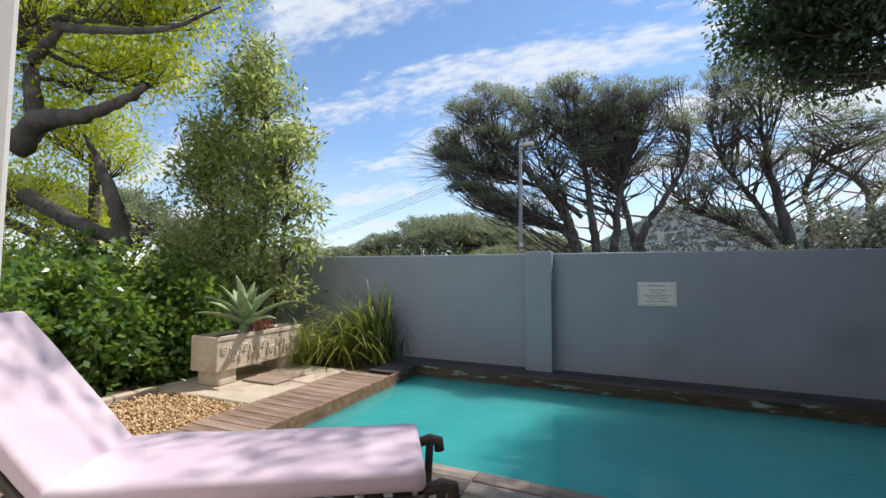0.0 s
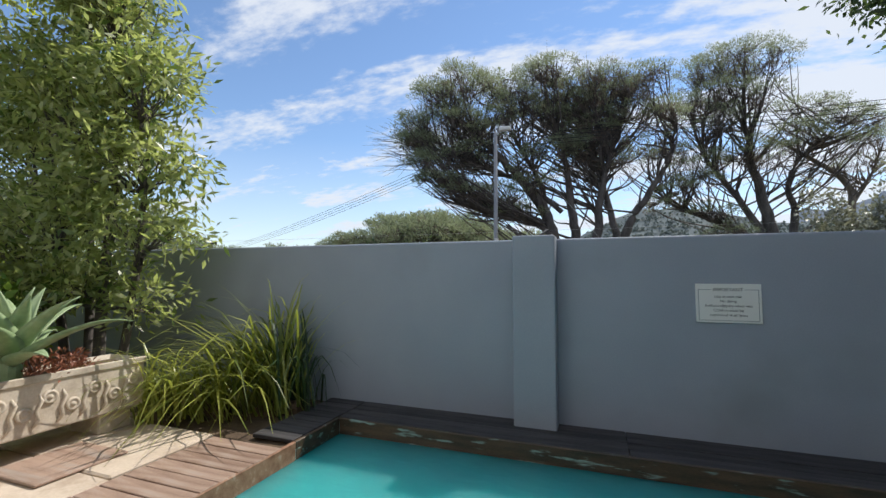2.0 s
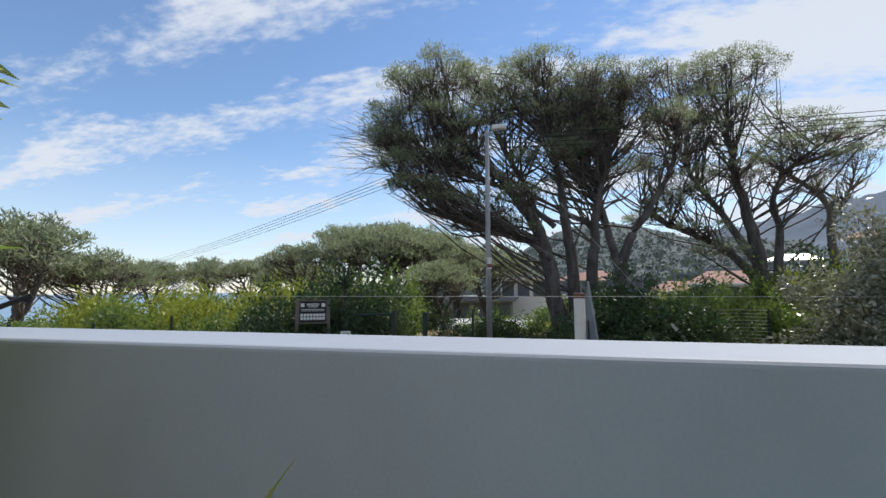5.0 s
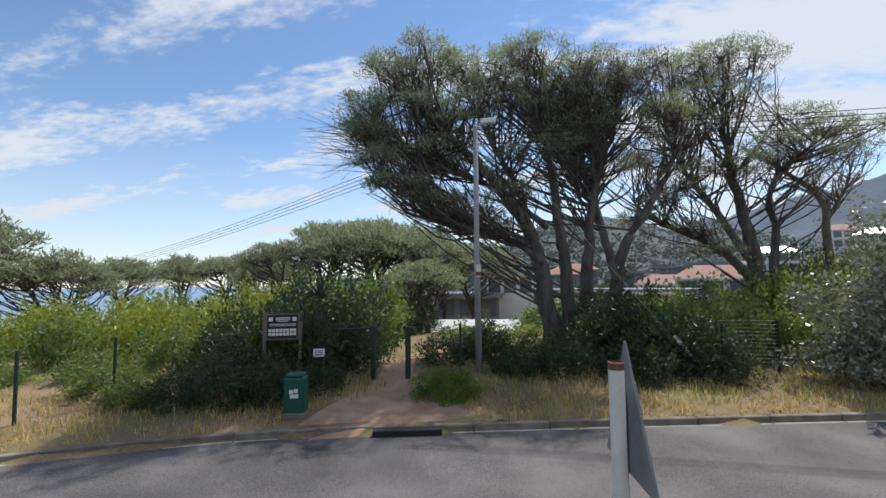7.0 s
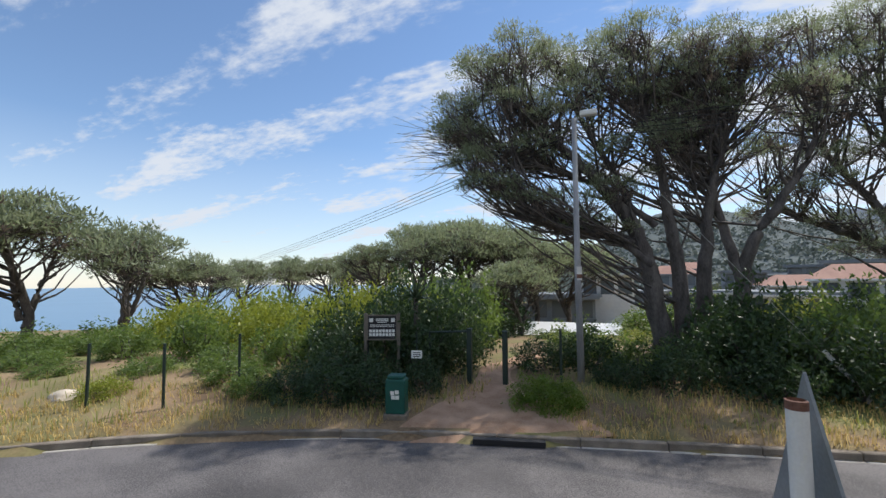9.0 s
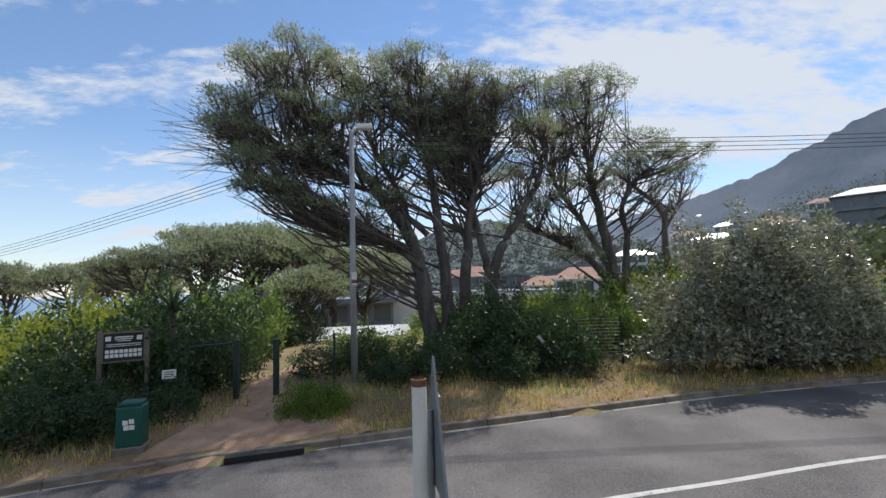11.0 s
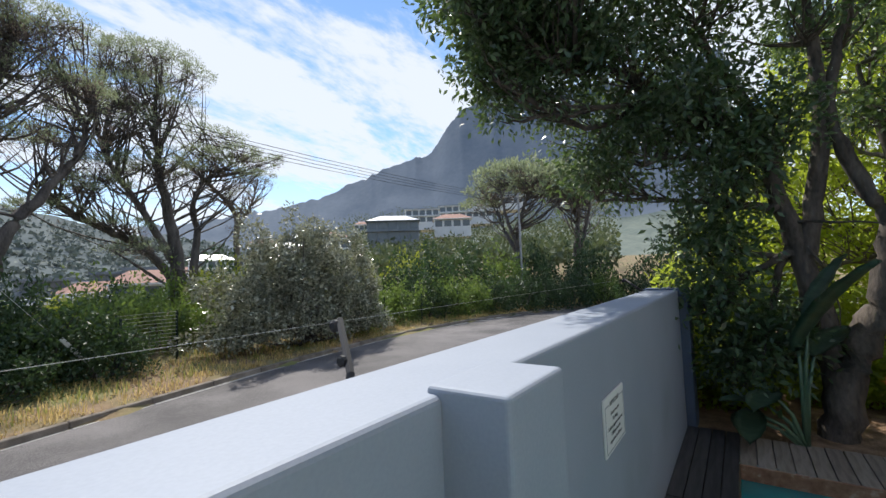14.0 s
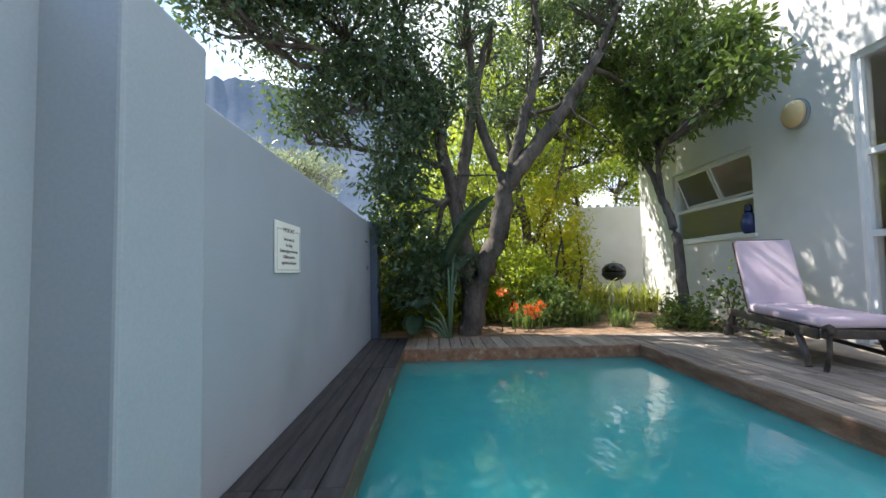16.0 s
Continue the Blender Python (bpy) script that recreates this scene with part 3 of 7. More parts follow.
def quads(n):
    return np.arange(4 * n).reshape(n, 4)


def leaf_mesh(name, centres, radius, per, length, width, material, seed, outward=0.5, hang=0.0, flat=1.0):
    r = np.random.default_rng(seed)
    c = np.repeat(np.asarray(centres, float), per, 0)
    n = len(c)
    rad = np.repeat(np.broadcast_to(np.asarray(radius, float), (len(centres),)), per)
    d = unit(r.normal(size=(n, 3)))
    pos = c + d * (rad * r.random(n) ** 0.5)[:, None] * np.array([1, 1, flat])
    way = unit(r.normal(size=(n, 3))) * (1 - outward) + d * outward + np.array([0, 0, -hang])
    face = unit(r.normal(size=(n, 3))) + np.array([0, 0, 0.7])
    k = r.uniform(0.65, 1.3, n)
    return mesh_np(name, leaf_quads(pos, way, face, length * k, width * k), quads(n), material)


def tubes_mesh(name, paths, material, seg=6):
    """Bark: a tapering bar along each (points, radii)."""
    vs, fs, base = [], [], 0
    ang = np.linspace(0, 2 * np.pi, seg, endpoint=False)
    for pts, rad in paths:
        pts, rad = np.asarray(pts, float), np.asarray(rad, float)
        d = unit(np.gradient(pts, axis=0))
        ref = np.where(np.abs(d[:, 2:3]) > 0.9, np.array([[1.0, 0, 0]]), np.array([[0, 0, 1.0]]))
        s = unit(np.cross(d, ref))
        u = np.cross(d, s)
        ring = pts[:, None] + (s[:, None] * np.cos(ang)[None, :, None] + u[:, None] * np.sin(ang)[None, :, None]) * rad[:, None, None]
        vs.append(ring.reshape(-1, 3))
        m = len(pts)
        i = np.arange(m - 1)[:, None] * seg + np.arange(seg)[None]
        j = np.arange(m - 1)[:, None] * seg + (np.arange(seg)[None] + 1) % seg
        fs.append(np.stack([i, j, j + seg, i + seg], -1).reshape(-1, 4) + base)
        base += m * seg
    return mesh_np(name, np.vstack(vs), np.vstack(fs), material, True)


def wiggly(points, radii, n, r, amount):
    line = smooth_line(np.asarray(points, float), n)
    line[1:-1] += r.normal(size=(n - 2, 3)) * amount
    return line, np.interp(np.linspace(0, 1, n), np.linspace(0, 1, len(radii)), radii)


def grow(name, label, trunks, blobs, leaf, seed, bark=M_BARK, category="tree", group="", twig_r=0.012, branch_r=0.05, lift=0.25, bare=0, extra=None, twigs=3):
    """A tree: trunks as (points, radii); blobs of crown as (centre, radii, tufts). leaf: (material, per tuft, tuft radius, length, width, hang).
    A branch runs from the nearest stretch of a trunk into each blob and splits towards its tufts."""
    r = np.random.default_rng(seed)
    root = thing(name, label, category, group=group)
    bark_paths, limb_paths, tufts = [], [], []
    for pts, rad in trunks:
        bark_paths.append(wiggly(pts, rad, 6 * len(pts), r, rad[0] * 0.09))
    nodes = np.vstack([p[len(p) // 3:] for p, _ in bark_paths])
    for centre, size, count in blobs:
        c, s = np.asarray(centre, float), np.asarray(size, float)
        d = np.linalg.norm(nodes - c, axis=1) + np.clip(nodes[:, 2] - c[2] + 0.4 * s[2], 0, None) * 1.5
        start = nodes[np.argsort(d)[r.integers(0, 4)]]
        hub = c - np.array([0, 0, s[2] * 0.55])
        mid = (start + hub) / 2 + r.normal(size=3) * 0.08 * np.linalg.norm(hub - start) - np.array([0, 0, lift * 0.3 * np.linalg.norm(hub - start)])
        limb = wiggly([start, mid, hub], [branch_r * 1.5, branch_r, branch_r * 0.7], 10, r, 0.02)
        limb_paths.append(limb)
        q = unit(r.normal(size=(count, 3)))
        q[:, 2] = np.where(q[:, 2] < -0.35, -q[:, 2] * 0.6, q[:, 2])
        ends = c + q * s * (0.45 + 0.6 * r.random((count, 1)) ** 0.6)
        tufts.append(ends)
        for e in ends[::max(1, count // (8 * twigs))]:
            a = limb[0][r.integers(4, 10)]
            m = (a + e) / 2 + r.normal(size=3) * 0.07 * np.linalg.norm(e - a) - np.array([0, 0, lift * 0.2 * np.linalg.norm(e - a)])
            limb_paths.append(wiggly([a, m, e], [branch_r * 0.45, branch_r * 0.3, twig_r * 0.6], 6, r, 0.012))
    for _ in range(bare):
        a = nodes[r.integers(0, len(nodes))]
        e = a + unit(r.normal(size=3) + np.array([0, 0, 0.3])) * r.uniform(0.6, 1.9)
        limb_paths.append(wiggly([a, (a + e) / 2 + r.normal(size=3) * 0.15, e], [branch_r * 0.6, branch_r * 0.35, twig_r * 0.5], 6, r, 0.02))
    for p in bark_paths:
        part("trunk", tubes_mesh("trunk", [p], bark, 10), bark, root)
    tagged(part("branch_work", tubes_mesh("branch_work", limb_paths, bark, 5), bark, root), kind="stuff")
    m, per, tr, ln, wd, hang = leaf
    part("crown", leaf_mesh("crown", np.vstack(tufts), tr, per, ln, wd, m, seed + 1, 0.45, hang), m, root)
    if extra:
        m2, per2, share = extra
        pick = np.vstack(tufts)[r.random(sum(len(t) for t in tufts)) < share]
        part("crown", leaf_mesh("crown", pick, tr * 1.1, per2, ln, wd, m2, seed + 2, 0.45, hang), m2, root)
    return root


def bush(name, label, centre, size, tufts, leaf, seed, category="shrub", group="", stems=10, bark=M_BARK, sparse_low=0.0, tips=0.0):
    """A shrub that stands on the ground at centre, size = half widths and full height, with an uneven outline."""
    r = np.random.default_rng(seed)
    cx, cy, cz = centre
    sx, sy, h = size
    root = thing(name, label, category, pose(cx, cy, cz), group=group)
    q = unit(r.normal(size=(tufts, 3)))
    q[:, 2] = np.abs(q[:, 2])
    bump = 1 + 0.22 * np.sin(q[:, 0] * 7 + seed) * np.cos(q[:, 1] * 6 + 2 * seed) + 0.16 * np.sin(q[:, 2] * 9 + q[:, 0] * 11)
    f = (0.35 + 0.65 * r.random(tufts) ** 0.35) * bump
    p = np.stack([q[:, 0] * sx * f, q[:, 1] * sy * f, q[:, 2] * h * 0.92 * f + h * 0.06], 1)
    p = p[p[:, 2] > h * sparse_low * r.random(len(p))]
    paths = []
    for e in p[:: max(1, len(p) // stems)][:stems]:
        b = np.array([r.normal() * sx * 0.15, r.normal() * sy * 0.15, -0.05])
        paths.append(wiggly([b, (b + e) / 2 + r.normal(size=3) * 0.08 * h, e], [0.03 * h ** 0.5, 0.02 * h ** 0.5, 0.005], 7, r, 0.01))
    tagged(part("stem_work", tubes_mesh("stem_work", paths, bark, 5), bark, root), kind="stuff")
    m, per, tr, ln, wd, hang = leaf
    part("foliage", leaf_mesh("foliage", p, tr, per, ln, wd, m, seed + 3, 0.5, hang), m, root)
    return root


def blades_mesh(name, bases, heights, spreads, widths, material, seed, steps=6, droop=1.0, way=None):
    """Arching strap leaves from base places."""
    r = np.random.default_rng(seed)
    n = len(bases)
    a = r.uniform(0, 2 * np.pi, n) if way is None else way
    out = np.stack([np.cos(a), np.sin(a), np.zeros(n)], 1)
    side = np.stack([-np.sin(a), np.cos(a), np.zeros(n)], 1)
    u = np.linspace(0, 1, steps)
    k = droop * r.uniform(0.6, 1.3, n)
    drop = k + np.clip(droop * r.uniform(-0.1, 0.75, n), 0, 1.0)
    z = heights[:, None] * (u[None] * (1 + k[:, None]) - drop[:, None] * u[None] ** 2.2)
    x = spreads[:, None] * u[None] ** 1.35
    c = bases[:, None] + out[:, None] * x[..., None]
    c[..., 2] += z
    w = widths[:, None] * np.clip(1.05 - u[None] ** 2.2, 0.04, 1) * 0.5
    v = np.stack([c - side[:, None] * w[..., None], c + side[:, None] * w[..., None]], 2)
    i = (np.arange(n)[:, None] * steps + np.arange(steps - 1)[None]) * 2
    f = np.stack([i, i + 1, i + 3, i + 2], -1).reshape(-1, 4)
    return mesh_np(name, v.reshape(-1, 3), f, material)


def pine(name, label, trunks, pads, seed, needle=(46, 0.135, 0.028, 0.30), dry=0.35, limbs=3, fan=150, sprays=(), bark=M_BARK, group="", wind=(-0.15, -0.05, 0.45)):
    """A wind-bent pine: trunks as (points, radii), pads of needles as (centre, half sizes, tufts). Long limbs fan out
    from the trunks into each pad; tufts sit on the pad's upper shell, each at the end of its own twig."""
    r = np.random.default_rng(seed)
    root = thing(name, label, "tree", group=group)
    bark_paths = [wiggly(pts, rad, 6 * len(pts), r, rad[0] * 0.09) for pts, rad in trunks]
    nodes = np.vstack([p[len(p) // 5:] for p, _ in bark_paths])
    thick = np.concatenate([q[len(q) // 5:] for _, q in bark_paths])
    paths, green, brown = [], [], []
    for centre, size, count in pads:
        c, s = np.asarray(centre, float), np.asarray(size, float)
        flat = np.linalg.norm((nodes - c)[:, :2], axis=1)
        cost = np.linalg.norm(nodes - c, axis=1) + 3.0 * np.clip(nodes[:, 2] - (c[2] - 0.55 * flat), 0, None)
        order = np.argsort(cost)
        ends = []
        for _ in range(limbs):
            k = order[r.integers(0, max(2, len(order) // 7))]
            a = nodes[k]
            hub = c + r.normal(size=3) * s * 0.35 - np.array([0, 0, s[2] * 0.5])
            span = np.linalg.norm(hub - a)
            mid = a + (hub - a) * 0.5 + r.normal(size=3) * 0.05 * span - np.array([0, 0, 0.06 * span])
            w = min(0.075, thick[k] * 0.6)
            limb = wiggly([a, mid, hub], [w, w * 0.65, 0.022], 12, r, 0.02)
            paths.append(limb)
            ends.append(limb[0][4:])
        ends = np.vstack(ends)
        n = int(count * 1.55)
        ang, rr = r.uniform(0, 2 * np.pi, n), np.sqrt(r.random(n)) * (0.8 + 0.35 * r.random(n))
        rr *= 1.22
        dome = np.sqrt(np.clip(1 - rr ** 2, 0, 1)) * r.uniform(0.2, 1.25, n) - 0.35
        tuft = c + np.stack([np.cos(ang) * rr * s[0], np.sin(ang) * rr * s[1], dome * s[2] * 1.1], 1)
        green.append(tuft)
        for e in tuft:
            near = ends[r.integers(0, len(ends), 5)]
            a = near[np.argmin(np.linalg.norm(near - e, axis=1))]
            m = (a + e) / 2 - np.array([0, 0, 0.10 * np.linalg.norm(e - a)]) + r.normal(size=3) * 0.04
            paths.append((np.array([a, m, e]), np.array([0.018, 0.012, 0.006])))
            if r.random() < dry:
                brown.append(m + r.normal(size=3) * 0.12)
    tufts = np.vstack(green)
    for _ in range(fan):
        e = tufts[r.integers(0, len(tufts))] - np.array([0, 0, 0.3])
        flat = np.linalg.norm((nodes - e)[:, :2], axis=1)
        cost = np.linalg.norm(nodes - e, axis=1) + 3.0 * np.clip(nodes[:, 2] - (e[2] - 0.6 * flat), 0, None)
        a = nodes[np.argsort(cost)[r.integers(0, max(3, len(nodes) // 4))]]
        span = np.linalg.norm(e - a)
        m = (a + e) / 2 + r.normal(size=3) * 0.06 * span - np.array([0, 0, 0.07 * span])
        limb = wiggly([a, m, e], [0.05, 0.03, 0.008], 8, r, 0.03)
        paths.append(limb)
        for _ in range(2):
            b = limb[0][r.integers(3, 7)]
            t = b + (e - a) / span * r.uniform(0.3, 0.9) + r.normal(size=3) * 0.28
            paths.append((np.array([b, (b + t) / 2 + r.normal(size=3) * 0.05, t]), np.array([0.013, 0.009, 0.004])))
            if r.random() < dry:
                brown.append(t)
    for start, toward, count in sprays:
        for _ in range(count):
            a = np.asarray(start, float) + r.normal(size=3) * 0.25
            e = np.asarray(toward, float) + r.normal(size=3) * 0.55
            paths.append((np.array([a, (a + e) / 2 + r.normal(size=3) * 0.08, e]), np.array([0.014, 0.009, 0.004])))
    for p in bark_paths:
        part("trunk", tubes_mesh("trunk", [p], bark, 10), bark, root)
    tagged(part("branch_work", tubes_mesh("branch_work", paths, bark, 4), bark, root), kind="stuff")
    per, ln, wd, spread = needle

    def needles(places, count, material, reach):
        c = np.repeat(places, count, 0)
        d = unit(r.normal(size=c.shape))
        pos = c + d * (reach * r.random(len(c)) ** 0.6)[:, None] * np.array([1, 1, 0.6])
        way = unit(r.normal(size=c.shape)) * 0.55 + d * 0.5 + np.array(wind)
        face = unit(r.normal(size=c.shape)) + np.array([0, 0, 0.4])
        k = r.uniform(0.7, 1.3, len(c))
        part("crown", mesh_np("crown", leaf_quads(pos, way, face, ln * k, wd * k), quads(len(c)), material), material, root)

    needles(tufts, per, M_PINE, spread)
    if len(brown):
        needles(np.array(brown), per // 2, M_PINE_DRY, spread * 0.9)
    return root


def gz(x, y):
    return float(ground_z(np.array([x]), np.array([y]))[0])

# ---- across the road: pines ----
pine("pine_tree", "tall windswept pine leaning over scrub, several dark trunks", [
    ([(-0.67, 17.0, -1.2), (-0.93, 17.0, 1.1), (-1.38, 17.0, 3.5), (-2.1, 17.0, 5.1), (-3.53, 16.4, 6.84), (-5.12, 15.19, 8.37), (-6.14, 14.35, 9.28)], [0.42, 0.36, 0.3, 0.25, 0.17, 0.1, 0.05]),
    ([(-0.2, 17.5, -1.2), (-0.2, 17.5, 2.4), (-0.46, 17.5, 4.6), (-0.7, 17.5, 6.9), (-1.3, 17.3, 9.3), (-1.7, 17.1, 11.0)], [0.32, 0.28, 0.22, 0.16, 0.1, 0.04]),
    ([(-1.1, 16.8, 3.0), (-2.3, 16.5, 3.9), (-3.75, 15.6, 4.17), (-5.04, 14.7, 4.49)], [0.14, 0.11, 0.08, 0.03]),
    ([(-1.5, 17.1, 3.9), (-2.0, 17.6, 6.0), (-3.16, 17.5, 8.27), (-3.97, 17.08, 10.18)], [0.17, 0.13, 0.09, 0.04]),
    ([(-0.9, 17.3, 4.4), (-2.6, 17.24, 5.89), (-4.56, 15.75, 6.57), (-5.93, 14.42, 7.01)], [0.13, 0.1, 0.07, 0.03])],
    [((-7.21, 14.28, 8.54), (0.82, 1.36, 0.64), 35), ((-6.88, 13.94, 7.62), (0.73, 1.27, 0.56), 28), ((-6.28, 14.5, 9.91), (1.01, 1.47, 0.65), 40), ((-5.19, 15.31, 10.87), (0.97, 1.65, 0.64), 37), ((-4.22, 16.15, 10.48), (0.91, 1.72, 0.62), 22),
     ((-3.44, 16.75, 10.92), (0.94, 1.67, 0.55), 22), ((-2.0, 17.2, 11.5), (0.97, 1.62, 0.57), 27), ((-0.9, 17.2, 11.6), (0.86, 1.51, 0.48), 22), ((-6.14, 14.43, 5.84), (0.93, 1.39, 0.41), 30), ((-6.71, 13.94, 6.61), (0.73, 1.18, 0.48), 28),
     ((-5.19, 14.86, 5.29), (1.07, 1.36, 0.34), 18), ((-4.39, 15.86, 8.28), (1.21, 1.71, 0.8), 18), ((-5.72, 14.93, 8.73), (1.23, 1.61, 0.83), 37), ((-1.8, 17.3, 9.3), (1.08, 1.73, 0.86), 15), ((-5.35, 15.12, 7.06), (1.16, 1.55, 0.76), 22),
     ((-3.16, 16.81, 9.64), (1.16, 1.69, 0.74), 17), ((-3.16, 16.23, 4.85), (1.06, 1.37, 0.37), 11), ((-2.4, 17.2, 6.8), (1.3, 1.51, 1.14), 18), ((-0.6, 17.4, 8.0), (0.97, 1.4, 1.04), 15), ((-7.46, 14.11, 7.95), (0.45, 1.09, 0.72), 22),
     ((-5.86, 15.60, 5.89), (0.9, 1.2, 0.45), 16), ((-6.94, 15.60, 7.74), (0.9, 1.2, 0.45), 16), ((-4.59, 15.60, 7.44), (0.9, 1.2, 0.45), 16), ((-5.18, 15.60, 9.00), (0.9, 1.2, 0.45), 16), ((-3.57, 15.60, 8.94), (0.9, 1.2, 0.45), 16), ((-2.79, 15.60, 10.03), (0.9, 1.2, 0.45), 16), ((-6.23, 15.60, 10.51), (0.9, 1.2, 0.45), 16),
     ((-4.83, 16.40, 5.63), (1.0, 1.0, 0.4), 14), ((-3.67, 16.40, 5.54), (1.0, 1.0, 0.4), 14), ((-5.22, 16.40, 6.94), (1.0, 1.0, 0.4), 14), ((-2.75, 16.40, 4.51), (1.0, 1.0, 0.4), 14), ((-4.18, 16.40, 4.48), (1.0, 1.0, 0.4), 14), ((-2.24, 16.40, 5.82), (1.0, 1.0, 0.4), 14), ((-1.47, 16.40, 7.43), (1.0, 1.0, 0.4), 14)],
    11, fan=240, dry=0.3, sprays=[((-7.0, 14.6, 7.6), (-9.0, 14.2, 7.9), 34), ((-7.3, 14.5, 7.0), (-8.9, 14.2, 7.0), 26), ((-1.4, 17.2, 9.0), (-1.2, 17.0, 11.6), 14)], group="roadside pines")
pine("pine_tree", "tall windswept pine with thin brown twiggy crown", [
    ([(0.4, 18.0, -1.2), (0.78, 18.0, 4.2), (1.1, 18.0, 6.2), (1.8, 18.0, 8.3), (2.4, 18.0, 10.4)], [0.34, 0.26, 0.19, 0.11, 0.04]),
    ([(1.47, 18.0, -1.2), (1.8, 18.0, 2.45), (2.1, 18.0, 3.7), (3.0, 18.0, 5.2), (3.9, 18.0, 6.8), (4.3, 18.0, 8.6)], [0.33, 0.28, 0.22, 0.16, 0.1, 0.04]),
    ([(1.75, 18.0, 2.4), (1.3, 18.3, 4.6), (0.7, 18.5, 7.2), (0.3, 18.6, 9.6)], [0.2, 0.15, 0.1, 0.04])],
    [((0.5, 17.8, 11.0), (0.97, 1.62, 0.57), 15), ((1.6, 17.8, 10.9), (1.08, 1.62, 0.57), 16), ((2.6, 17.9, 10.8), (0.86, 1.51, 0.47), 10), ((1.1, 18.0, 9.4), (1.19, 1.62, 0.76), 9), ((2.2, 18.0, 9.2), (1.19, 1.62, 0.76), 9),
     ((3.6, 18.0, 9.1), (0.97, 1.62, 0.66), 13), ((0.0, 18.2, 9.8), (0.86, 1.51, 0.66), 8), ((3.2, 18.0, 7.6), (1.08, 1.51, 0.66), 8), ((0.2, 18.0, 7.4), (1.08, 1.51, 1.14), 12), ((2.0, 18.0, 7.0), (1.08, 1.4, 1.04), 9),
     ((-0.3, 17.8, 10.6), (0.86, 1.4, 0.47), 12),
     ((-0.87, 18.00, 9.46), (0.9, 1.3, 0.5), 14), ((0.30, 18.00, 10.35), (0.9, 1.3, 0.5), 14), ((0.96, 18.00, 8.51), (0.9, 1.3, 0.5), 14), ((1.91, 18.00, 10.24), (0.9, 1.3, 0.5), 14), ((-0.36, 18.00, 7.62), (0.9, 1.3, 0.5), 14), ((-1.79, 18.00, 10.55), (0.9, 1.3, 0.5), 14), ((-0.53, 18.00, 9.52), (0.9, 1.3, 0.5), 14), ((0.82, 18.00, 10.16), (0.9, 1.3, 0.5), 14),
     ((-4.68, 17.50, 11.69), (0.9, 1.0, 0.45), 14), ((-1.80, 17.50, 11.62), (0.9, 1.0, 0.45), 14), ((0.92, 17.50, 11.21), (0.9, 1.0, 0.45), 14), ((2.19, 17.50, 10.25), (0.9, 1.0, 0.45), 14), ((3.28, 17.50, 10.84), (0.9, 1.0, 0.45), 14), ((3.59, 17.50, 8.74), (0.9, 1.0, 0.45), 14), ((1.05, 17.50, 8.96), (0.9, 1.0, 0.45), 14), ((-4.72, 17.50, 9.21), (0.9, 1.0, 0.45), 14), ((-0.69, 17.50, 10.06), (0.9, 1.0, 0.45), 14), ((-2.55, 17.50, 9.99), (0.9, 1.0, 0.45), 14)],
    23, fan=260, dry=0.75, sprays=[((1.0, 18, 9.0), (0.6, 17.8, 11.4), 24), ((2.6, 18, 8.8), (2.8, 17.8, 10.8), 20)], group="roadside pines")
